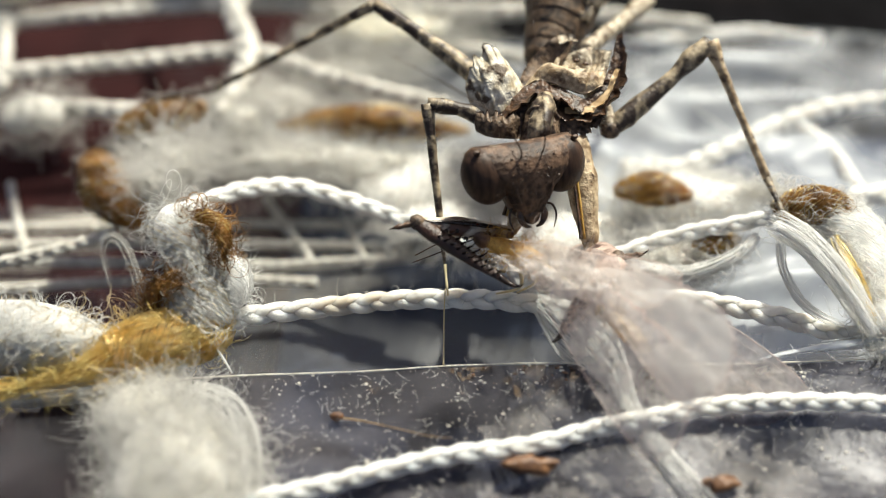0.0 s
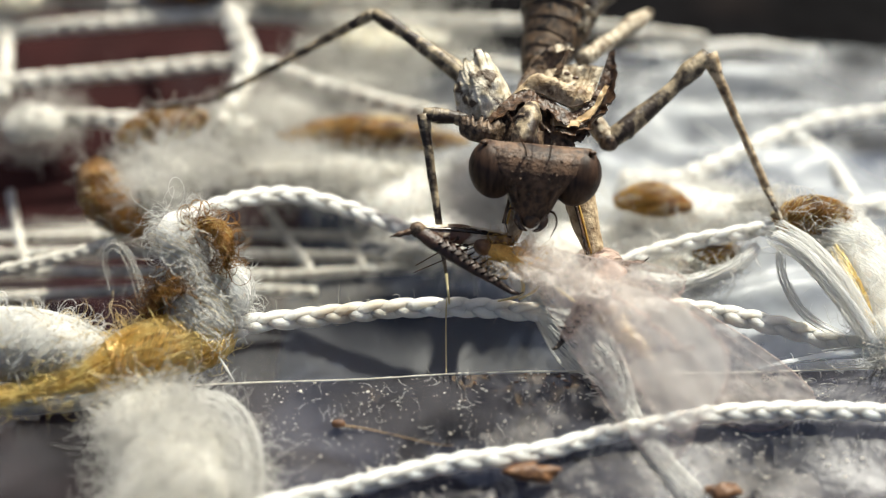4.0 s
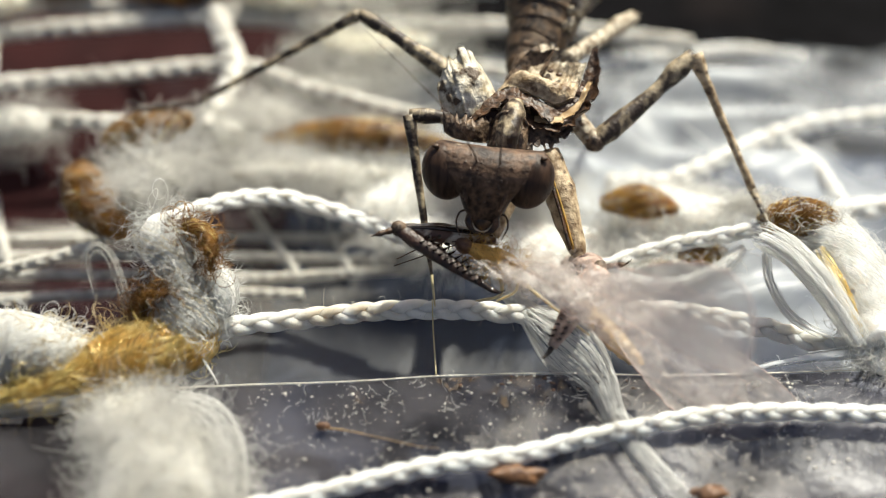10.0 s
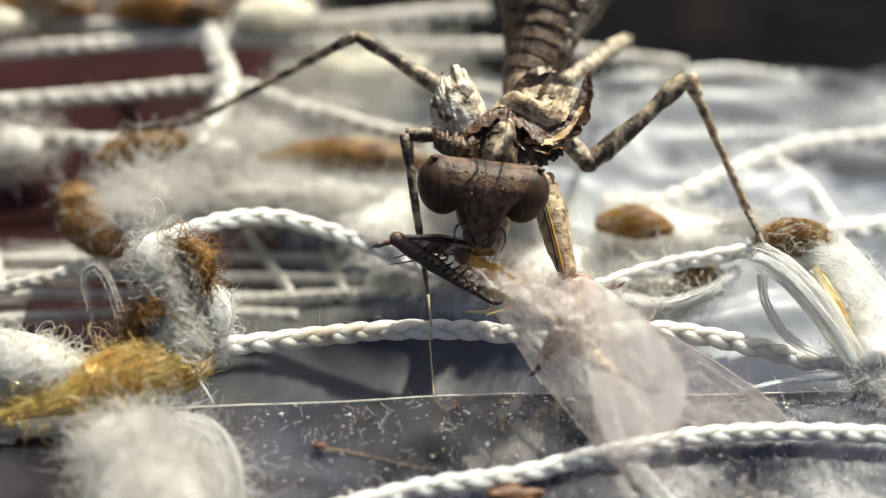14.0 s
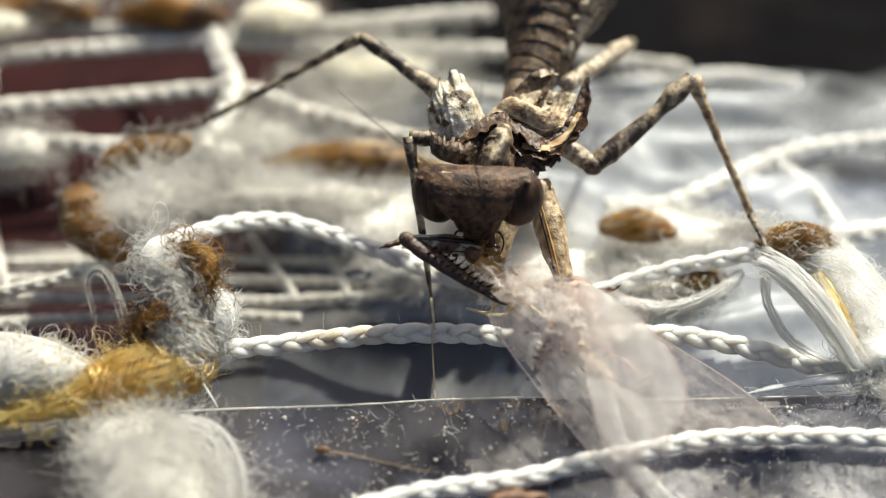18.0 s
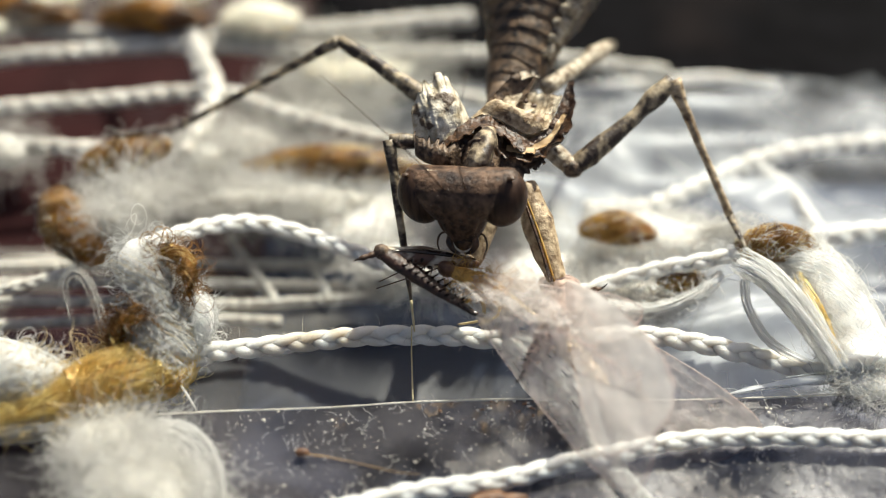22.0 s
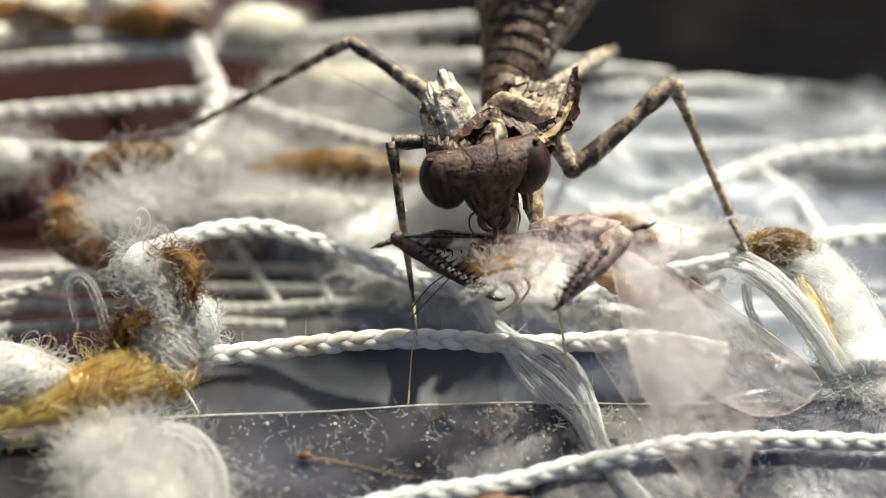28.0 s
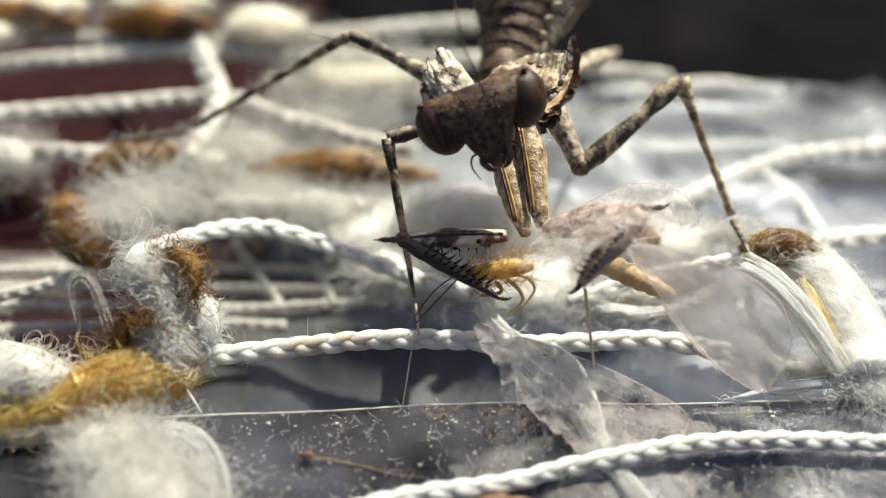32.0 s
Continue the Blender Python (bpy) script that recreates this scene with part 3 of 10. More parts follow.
# crumpled film behind, where the light breaks up
g = Geo()
nx, ny = 90, 60
for j in range(ny + 1):
    for i in range(nx + 1):
        x, y = -10 + 50 * i / nx, -6 + 25 * j / ny
        r = 1 - abs(noise.noise(Vector((x * 0.16, y * 0.3, 2)))) * 2
        k = min(1.0, max(0.06, (x + 1.0) / 6))
        g.v.append(Vector((x, y, -3.4 - 1.2 * (1 - k) + k * (1.2 * r + 0.4 * noise.noise(Vector((x * 0.5, y * 0.7, 6)))))))
for j in range(ny):
    for i in range(nx):
        a = j * (nx + 1) + i
        q = g.v[a]
        if (q.x + 6.5) * 0.18 + 1.6 * noise.noise(Vector((q.x * 0.22, q.y * 0.3, 11))) > 0 and q.y - 0.8 - max(0, 3 - q.x) * 0.5 + max(0, q.x - 3) * 0.42 > 1.6 * abs(noise.noise(Vector((q.x * 0.3, 2, 5)))):
            g.f.append((a, a + 1, a + nx + 2, a + nx + 1))
crumple = part("crumpled_film", g, M_CRUMPLE)
tagged(crumple, "milky crumpled plastic film under the net", "plastic film", kind="structure")

# made-up sheet that spreads pale haze under the lower net
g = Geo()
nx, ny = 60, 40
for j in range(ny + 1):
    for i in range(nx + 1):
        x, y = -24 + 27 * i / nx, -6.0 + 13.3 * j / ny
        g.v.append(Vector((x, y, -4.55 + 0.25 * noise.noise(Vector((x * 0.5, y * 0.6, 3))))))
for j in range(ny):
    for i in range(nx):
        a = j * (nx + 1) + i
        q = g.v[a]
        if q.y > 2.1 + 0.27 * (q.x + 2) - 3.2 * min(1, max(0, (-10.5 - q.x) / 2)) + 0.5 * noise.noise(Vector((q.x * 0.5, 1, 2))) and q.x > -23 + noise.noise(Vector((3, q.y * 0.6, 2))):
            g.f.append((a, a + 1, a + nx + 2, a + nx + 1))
tagged(part("gauze", g, M_HAZE), "hazy sheet added under the lower net to lighten it", "gauze", kind="structure")

# ---- cords ----
braided_cord([(-9.02, -4.98, 0.30), (-7.83, -4.19, 0.40), (-4.99, -3.68, 0.40), (-1.88, -3.38, 0.50), (1.48, -3.32, 0.50), (3.94, -3.47, 0.40), (6.63, -3.38, 0.40),
              (9.34, -3.23, 0.40), (11.52, -3.62, 0.40), (13.61, -4.31, 0.40), (15.63, -5.12, 0.40), (17.23, -5.24, 0.40)], 0.86,
             "white twisted cotton cord with a tan patch", M_COTTON_TAN, hairs=70, group="cords of the net")
braided_cord([(-10.69, 0.15, 2.00), (-9.68, 1.04, 1.80), (-8.20, 2.07, 1.50), (-6.36, 2.58, 1.20), (-4.43, 2.20, 0.90), (-2.49, 1.57, 0.60), (-1.05, 0.98, 0.40),
              (1.09, 0.30, 0.00), (3.47, -0.00, -0.30)], 0.80, "white twisted cotton cord in an arch", group="cords of the net")
braided_cord([(-7.76, -12.97, 0.50), (-4.37, -12.11, 0.50), (-1.66, -11.31, 0.50), (0.32, -10.79, 0.50), (3.34, -10.28, 0.50), (5.40, -9.66, 0.50), (7.47, -9.23, 0.60),
              (9.80, -8.67, 0.60), (12.72, -8.51, 0.60), (16.83, -8.59, 0.60), (21.89, -8.85, 0.60)], 0.74, "white twisted cotton cord lying on dusty plastic", hairs=60, group="cords of the net")
braided_cord([(6.39, -1.09, 0.40), (8.49, -0.50, 0.80), (10.10, -0.25, 1.20), (11.90, -0.17, 1.60), (13.48, -0.18, 2.00)], 0.72,
             "white twisted cotton cord under a brown knot", group="cords of the net")
FAR = [
    ([(-23.05, 13.25, -1.00), (-18.13, 14.10, -1.00), (-13.95, 14.82, -1.00), (-10.41, 15.31, -1.00), (-9.08, 15.11, -1.00)], 0.95),
    ([(-24.27, 17.82, -1.00), (-19.08, 18.66, -1.00), (-15.27, 19.30, -1.00), (-10.46, 19.62, -1.00), (-2.55, 19.27, -1.20), (6.58, 19.46, -1.40), (14.13, 18.57, -1.80)], 0.95),
    ([(-19.91, 10.76, -1.00), (-17.69, 10.67, -1.00), (-14.35, 10.41, -1.00)], 0.9),
    ([(-15.70, 32.35, -1.00), (-12.95, 23.43, -1.00), (-10.78, 17.49, -0.70), (-9.93, 14.85, -0.60), (-10.11, 12.03, -0.60), (-10.74, 9.39, -0.60)], 1.3),
    ([(-27.40, 29.99, -1.20), (-24.52, 21.46, -1.20), (-23.03, 17.19, -1.20), (-21.96, 12.36, -1.20)], 1.1),
    ([(-9.09, 15.16, -1.00), (-6.36, 13.49, -1.00), (-2.62, 11.88, -1.00), (0.16, 10.76, -1.00)], 0.9),
    ([(-25.00, 21.71, -1.00), (-17.96, 20.71, -1.00), (-11.17, 20.49, -1.00), (-4.47, 21.48, -1.00), (3.65, 22.85, -1.00)], 1.0),
    ([(8.55, 7.89, -2.50), (11.26, 7.98, -2.50), (13.91, 9.36, -2.40), (17.38, 11.54, -2.40), (20.15, 12.53, -2.40), (23.43, 13.08, -2.40), (30.91, 13.92, -2.40)], 1.0),
    ([(17.44, 11.65, -2.60), (18.93, 9.47, -2.60), (19.57, 6.40, -2.60)], 0.8),
    ([(-19.58, 0.60, -1.60), (-17.01, 1.26, -1.40), (-14.13, 2.01, -1.00)], 0.60),
    ([(7.83, 18.18, -3.00), (12.87, 19.23, -3.00), (16.98, 19.76, -3.00), (20.54, 18.97, -3.00)], 0.9),
    ([(18.36, 4.62, -1.50), (20.00, 5.00, -1.50), (21.60, 5.19, -1.50), (27.67, 5.57, -1.50)], 1.1),
    ([(11.54, 14.18, -2.60), (13.26, 12.10, -2.60), (15.19, 8.81, -2.40)], 0.14),
    ([(-8.00, 18.33, -2.00), (-2.52, 17.56, -2.00), (3.44, 16.29, -2.00), (7.96, 13.87, -2.00)], 0.9),
]
# far cords that start left of 2 mm take the darker cotton
for pts, w in FAR:
    braided_cord(pts, w, "white twisted cotton cord of the net" if w > 0.2 else "fine white sewing thread on the film", M_NET if pts[0][0] < 2 else M_COTTON, hairs=10, group="cords of the net", step=0.2, sides=8, pitch=3.2 * w, phase=0.7)
# the loose bundle that runs under the front cord
yarn("thread_bundle", [(2.81, -1.15, 0.20), (3.44, -2.48, 0.20), (4.46, -4.04, 0.30), (5.66, -5.54, 0.35), (6.47, -6.89, 0.30), (6.83, -8.46, 0.10), (7.74, -10.21, -0.10), (9.32, -12.68, -0.30)],
     lambda s: 0.30 + 0.75 * math.exp(-((s - 0.36) / 0.13) ** 2) + 0.12 * s, "loose frayed bundle of straight white cotton threads", M_SILK, M_SILK, 220, 120, 0.017, 0.05, flat=0.4, curl=0.6, fill=0.10)
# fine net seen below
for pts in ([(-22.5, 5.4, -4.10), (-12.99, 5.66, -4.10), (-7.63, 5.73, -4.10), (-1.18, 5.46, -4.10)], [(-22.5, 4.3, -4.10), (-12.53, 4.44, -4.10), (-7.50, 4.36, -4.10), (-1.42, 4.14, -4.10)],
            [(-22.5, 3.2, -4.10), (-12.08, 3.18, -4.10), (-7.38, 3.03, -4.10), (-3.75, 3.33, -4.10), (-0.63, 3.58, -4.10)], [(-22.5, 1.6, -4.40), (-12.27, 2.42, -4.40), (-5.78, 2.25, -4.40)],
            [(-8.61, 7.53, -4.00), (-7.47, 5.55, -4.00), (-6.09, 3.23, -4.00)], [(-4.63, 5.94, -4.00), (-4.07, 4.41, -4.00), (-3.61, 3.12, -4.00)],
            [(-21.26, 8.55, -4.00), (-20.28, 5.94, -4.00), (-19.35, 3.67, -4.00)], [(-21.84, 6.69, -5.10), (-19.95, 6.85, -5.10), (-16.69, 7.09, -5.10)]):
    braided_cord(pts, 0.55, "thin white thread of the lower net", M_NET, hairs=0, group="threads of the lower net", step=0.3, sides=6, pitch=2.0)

# ---- wool on the near side ----
def knot_yarn(middle, reach):
    """Yarn wound dark brown round the middle of a knot (given from its start, in millimetres), gold towards its ends."""
    return mat("knot_yarn", (0.34, 0.15, 0.016), (0.78, 0.50, 0.11), rough=0.40, grain=1.1, bump=0.5, bump_grain=5, glow_through=0.28,
               dark=(0.22, 0.085, 0.012), stain=0.5, dark_from=0.55, spot=(middle, reach, (0.085, 0.026, 0.004)))



yarn("wool_roll", [(-18.49, -5.81, 1.00), (-16.22, -6.01, 1.30), (-14.25, -6.21, 1.40), (-12.89, -6.32, 1.20), (-12.16, -6.34, 0.90)], lambda s: 1.25 * (1 - s ** 4) + 0.12, "fuzzy white wool roll wrapped in gold thread",
     M_FLUFF, M_SILK, 420, 520, 0.016, 0.5, stray_len=(0.4, 1.5), curl=2.2, rings=220)
roll = spline([(-18.49, -5.81, 1.00), (-16.22, -6.01, 1.30), (-14.25, -6.21, 1.40), (-12.16, -6.34, 0.90), (-10.6, -5.6, 1.0)], 0.2)
tagged(part("gold_curl", fuzz(roll, 1.05, 460, 0.015, (0.6, 1.9), 1.7, 0.9), M_PALECURL, bpy.data.objects["wool_roll"], "pale gold curly hairs"), kind="stuff")
yarn("gold_wrap", [(-17.46, -8.28, 0.70), (-15.09, -7.80, 0.70), (-13.10, -7.16, 0.90), (-11.53, -6.34, 1.10), (-10.16, -5.73, 1.00), (-9.43, -5.30, 0.80), (-9.20, -4.45, 0.50), (-9.46, -3.50, 0.20)],
     lambda s: (0.36 + 0.80 * min(1, max(0, 1.9 * s - 0.25)) ** 1.2) * (1 - max(0, s - 0.86) ** 2 * 8), "shiny gold silk yarn wrapped round white wool", M_GOLD, M_GOLD_FIBRE, 420, 700, 0.015, 0.22, stray_len=(0.4, 1.4), curl=1.3, rings=140)
# wound fibres at the yarn's end, coloured brighter for its highlight
wind = spline([(-12.31, -6.81, 1.00), (-11.23, -6.23, 1.10), (-10.16, -5.73, 1.00), (-9.43, -5.30, 0.80), (-9.16, -4.39, 0.50)], 0.15)
tagged(part("winding", along_fibres(wind, lambda s: 0.98 + 0.16 * s - max(0, s - 0.8) ** 2 * 6, 800, 0.017, 0.9, 0.05, (0.12, 0.4)), M_GLINT, bpy.data.objects["gold_wrap"]), kind="stuff")
yarn("wool_fringe", [(-17.16, -8.17, 0.40), (-14.29, -7.86, 0.50), (-11.86, -7.35, 0.60), (-9.69, -6.50, 0.50)], bulge(0.3, 0.55), "pale wool fringe under the gold yarn", M_FLUFF, M_FIBRE, 200, 260, 0.014, 0.3, stray_len=(0.6, 1.8), curl=1.0, stray_mat=M_GOLD_FIBRE)
yarn("wool_column", [(-9.42, -5.01, 0.90), (-9.32, -4.51, 1.80), (-9.52, -3.78, 2.90), (-9.96, -2.86, 3.50), (-10.16, -1.97, 3.60)], lambda s: 0.95 + 0.5 * math.sin(7.5 * s + 0.6) * 0.55, "upright tuft of white and gold wool",
     M_BRIGHT, M_SILK, 300, 420, 0.015, 0.9, stray_len=(0.6, 1.9), curl=2.2, rings=300, fill=0.80, mixed=M_PALECURL)
yarn("wool_wisp", [(-8.37, -4.41, 1.20), (-8.13, -3.62, 1.80), (-8.46, -2.83, 2.40)], bulge(0.4, 0.75), "bright frizzy white wool wisp", M_BRIGHT, M_SILK, 120, 420, 0.014, 0.5, stray_len=(0.6, 1.6), curl=1.5)
yarn("brown_wrap", [(-11.2, -4.9, 1.20), (-11.1, -4.6, 1.70), (-10.8, -4.4, 2.30), (-10.2, -4.6, 2.80), (-9.6, -4.5, 2.9)], bulge(0.18, 0.34),
     "curly brown-gold yarn wound round a wool tuft", M_BROWN, M_BROWN_FIBRE, 90, 110, 0.018, 0.9, stray_len=(0.7, 2.2), curl=1.6, stray_mat=M_BROWN_FIBRE, rings=130, ring_mat=M_BROWN_FIBRE, mixed=M_GOLD_FIBRE, fill=0.7)
yarn("brown_wrap", [(-9.7, -2.60, 4.20), (-9.1, -2.62, 4.40), (-8.5, -2.81, 4.20), (-8.2, -3.41, 3.70), (-8.3, -3.73, 3.10)], bulge(0.14, 0.26),
     "curly brown yarn at the top of a wool tuft", M_BROWN, M_BROWN_FIBRE, 80, 90, 0.018, 0.9, stray_len=(0.7, 1.9), curl=1.7, stray_mat=M_BROWN_FIBRE, rings=90, ring_mat=M_BROWN_FIBRE, mixed=M_GOLD_FIBRE, fill=0.7)
yarn("wool_loop", [(-11.67, -3.78, 1.00), (-12.23, -2.51, 1.60), (-12.79, -1.69, 2.20), (-13.36, -1.53, 2.20), (-13.55, -2.08, 1.80), (-13.17, -3.06, 1.20)], 0.17, "thin arched loop of frayed white thread", M_DIM_FIBRE, M_DIM_FIBRE, 30, 50, 0.008, 0.4, fill=0.12, flat=0.7)
tuft("cotton_tuft", (-9.2, -11.9, 0.50), (2.6, 3.6, 1.8), "big soft white cotton tuft on the plastic", core=M_WAD, fibre=M_FIBRE, count=5200, r=0.014, length=(0.8, 2.6), curl=0.8, rough=0.35, tangential=0.9, fill=0.76, inner=0.72, outer=1.06, steps=10, turn=Matrix.Rotation(radians(14), 3, "Z"))
tuft("cotton_tuft", (-10.95, -9.03, 0.50), (1.5, 1.4, 1.0), "soft white cotton tuft under the gold yarn", core=M_WAD, fibre=M_FIBRE, count=2000, r=0.011, length=(0.6, 1.8), curl=1.0, rough=0.3, tangential=0.9, fill=0.86, inner=0.8, outer=1.05, steps=12)
yarn("silk_threads", [(-9.09, -8.41, 1.20), (-7.88, -9.05, 1.20), (-7.16, -10.40, 1.00), (-6.80, -12.03, 0.80), (-6.73, -13.48, 0.60)], bulge(0.25, 0.6), "fine parallel white threads beside a cotton tuft", M_SILK, M_SILK, 110, 20, 0.014, 0.06, flat=0.5, fill=0.06)
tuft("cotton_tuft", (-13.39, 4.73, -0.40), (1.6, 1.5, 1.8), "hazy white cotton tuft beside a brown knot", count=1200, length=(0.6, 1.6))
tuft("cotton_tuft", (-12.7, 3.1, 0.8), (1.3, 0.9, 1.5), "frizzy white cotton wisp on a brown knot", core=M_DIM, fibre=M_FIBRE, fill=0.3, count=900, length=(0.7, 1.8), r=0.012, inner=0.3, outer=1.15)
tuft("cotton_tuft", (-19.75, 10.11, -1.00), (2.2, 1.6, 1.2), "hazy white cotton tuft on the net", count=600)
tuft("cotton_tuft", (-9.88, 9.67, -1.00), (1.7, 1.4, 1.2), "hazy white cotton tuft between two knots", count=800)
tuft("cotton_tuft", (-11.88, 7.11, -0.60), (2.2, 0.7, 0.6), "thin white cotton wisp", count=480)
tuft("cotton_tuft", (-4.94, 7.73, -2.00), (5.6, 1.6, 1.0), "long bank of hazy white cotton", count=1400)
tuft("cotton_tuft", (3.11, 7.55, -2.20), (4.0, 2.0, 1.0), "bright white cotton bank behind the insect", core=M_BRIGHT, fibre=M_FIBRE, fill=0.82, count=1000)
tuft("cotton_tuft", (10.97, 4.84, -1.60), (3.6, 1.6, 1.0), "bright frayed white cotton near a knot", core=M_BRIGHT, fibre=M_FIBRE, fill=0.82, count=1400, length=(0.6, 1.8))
yarn("brown_knot", [(-14.82, 6.76, 0.80), (-13.14, 7.08, 1.20), (-10.91, 8.32, 1.00)], bulge(0.15, 0.85, 0.8), "glossy golden-brown yarn knot", knot_yarn((2.10, 0.32, 0.65), 2.19), M_BROWN_FIBRE, 110, 260, 0.02, 0.6, stray_mat=M_FIBRE, mixed=M_GOLD_FIBRE, fill=0.98)
yarn("brown_knot", [(-16.05, 6.31, -0.60), (-15.0, 4.34, -0.40), (-13.2, 1.92, 0.00)], bulge(0.6, 1.2), "soft brown yarn knot beside a cotton tuft", M_BROWN, M_BROWN_FIBRE, 260, 420, 0.014, 0.6, stray_mat=M_FIBRE, mixed=M_GOLD_FIBRE, fill=0.98)
yarn("brown_knot", [(-8.05, 9.86, -1.50), (-5.01, 9.79, -1.20), (-2.83, 9.71, -1.20), (1.25, 9.56, -1.50)], bulge(0.15, 0.85), "long golden-brown yarn knot in white cotton", knot_yarn((6.15, -0.15, 0.55), 4.84), M_BROWN_FIBRE, 110, 260, 0.022, 0.4, stray_mat=M_FIBRE, mixed=M_GOLD_FIBRE, fill=0.98)
yarn("brown_knot", [(7.54, 3.84, -0.20), (9.10, 3.76, 0.00), (10.95, 3.47, -0.20)], bulge(0.2, 0.72), "soft golden-brown yarn knot", knot_yarn((1.90, 0.1, 0.75), 1.15), M_BROWN_FIBRE, 110, 160, 0.016, 0.4, stray_mat=M_FIBRE, mixed=M_GOLD_FIBRE, fill=0.98)
yarn("brown_knot", [(10.29, -0.30, 0.60), (11.09, -0.34, 0.70), (12.32, -0.07, 0.60)], bulge(0.1, 0.42), "small golden-brown yarn knot", knot_yarn((1.00, 0.1, 0.5), 0.5), M_BROWN_FIBRE, 110, 260, 0.02, 0.4, stray_mat=M_FIBRE, mixed=M_GOLD_FIBRE, fill=0.98)

for pts in ([(-24.89, 21.15, 0.00), (-21.15, 21.05, 0.20), (-17.81, 20.92, 0.00)], [(-16.55, 20.70, 0.00), (-13.79, 20.72, 0.20), (-10.77, 20.70, 0.00)]):
    yarn("brown_knot", pts, bulge(0.2, 0.9), "blurred golden-brown yarn knot at the far row", M_BROWN, M_BROWN_FIBRE, 70, 300, 0.025, 0.4, fill=0.98)
for c, r in (((-20.46, 22.07, 0.20), (3.2, 1.8, 1.2)), ((-14.06, 22.53, 0.20), (3.4, 1.8, 1.2)), ((-8.03, 20.70, 0.00), (2.6, 1.6, 1.0)), ((-22.97, 19.61, 0.00), (2.0, 1.2, 0.9))):
    tuft("cotton_tuft", c, r, "blurred cream cotton tuft at the far row", core=M_CREAM, fill=0.8, count=420)
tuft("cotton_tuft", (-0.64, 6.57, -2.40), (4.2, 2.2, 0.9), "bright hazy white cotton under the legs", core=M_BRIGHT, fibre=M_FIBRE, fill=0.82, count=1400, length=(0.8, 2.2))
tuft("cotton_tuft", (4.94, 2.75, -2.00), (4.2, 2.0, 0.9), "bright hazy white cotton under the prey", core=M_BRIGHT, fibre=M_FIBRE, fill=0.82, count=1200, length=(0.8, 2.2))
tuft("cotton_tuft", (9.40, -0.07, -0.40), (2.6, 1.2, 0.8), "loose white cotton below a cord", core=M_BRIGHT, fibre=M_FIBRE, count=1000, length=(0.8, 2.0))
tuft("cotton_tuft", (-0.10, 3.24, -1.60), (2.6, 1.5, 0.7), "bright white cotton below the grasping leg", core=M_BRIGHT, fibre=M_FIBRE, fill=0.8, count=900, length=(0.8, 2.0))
tuft("cotton_tuft", (-2.85, 18.80, -1.60), (5.2, 2.6, 0.8), "hazy white cotton far on the net", core=M_CREAM, fill=0.6, count=1100, length=(1.0, 2.4), r=0.026)
tuft("cotton_tuft", (-4.78, 15.04, -1.80), (3.6, 1.4, 0.6), "thin white cotton veil on the net", fill=0.4, count=900, length=(1.0, 2.4), r=0.025)
tuft("cotton_tuft", (-8.58, 12.22, -1.80), (3.0, 1.6, 0.8), "hazy white cotton on the net", count=800, length=(0.8, 2.0))

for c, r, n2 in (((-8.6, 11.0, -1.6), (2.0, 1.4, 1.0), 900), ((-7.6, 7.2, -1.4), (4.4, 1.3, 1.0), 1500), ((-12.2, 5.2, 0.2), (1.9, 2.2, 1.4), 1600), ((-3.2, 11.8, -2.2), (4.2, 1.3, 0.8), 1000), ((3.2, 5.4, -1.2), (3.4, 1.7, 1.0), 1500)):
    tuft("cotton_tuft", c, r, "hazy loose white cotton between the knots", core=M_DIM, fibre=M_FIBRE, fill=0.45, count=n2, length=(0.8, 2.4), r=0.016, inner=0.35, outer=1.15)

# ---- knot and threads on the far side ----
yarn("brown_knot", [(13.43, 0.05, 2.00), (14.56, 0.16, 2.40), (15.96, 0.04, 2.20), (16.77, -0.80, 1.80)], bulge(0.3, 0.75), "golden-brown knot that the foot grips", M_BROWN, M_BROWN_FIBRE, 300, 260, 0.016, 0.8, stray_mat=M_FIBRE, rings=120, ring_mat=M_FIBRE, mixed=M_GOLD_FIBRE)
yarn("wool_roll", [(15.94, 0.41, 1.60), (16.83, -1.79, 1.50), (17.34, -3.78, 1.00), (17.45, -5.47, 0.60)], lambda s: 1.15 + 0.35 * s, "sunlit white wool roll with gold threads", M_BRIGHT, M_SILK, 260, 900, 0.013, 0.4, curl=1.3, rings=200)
yarn("gold_wrap", [(15.55, -1.53, 2.20), (15.85, -3.51, 2.00), (16.14, -4.91, 1.60), (16.49, -5.59, 1.00)], bulge(0.12, 0.28), "soft gold yarn along a white wool roll", M_BRIGHT, M_GOLD_FIBRE, 90, 220, 0.014, 0.3, stray_mat=M_SILK, flat=0.5, fill=0.8)
yarn("wool_wisp", [(12.44, 1.94, 1.20), (13.23, 1.63, 1.80), (13.98, 0.71, 2.20)], 0.22, "frizzy white wool wisp at the foot", M_FIBRE, M_FIBRE, 30, 80, 0.015, 0.4, rings=220)
yarn("silk_threads", [(13.32, -0.93, 2.40), (14.11, -2.56, 2.90), (15.02, -4.48, 2.70), (16.37, -5.70, 1.20)], lambda s: 0.5 - 0.1 * s, "bundle of smooth white silk threads", M_SMOOTH, M_SILK, 260, 40, 0.013, 0.12, flat=0.45, fill=0.45)
yarn("silk_threads", [(13.47, -1.23, 1.90), (13.36, -2.92, 1.70), (14.04, -4.50, 1.30), (16.00, -5.18, 0.60)], 0.13, "looped strand of smooth white silk", M_SMOOTH, M_SILK, 60, 12, 0.011, 0.15, fill=0.4)
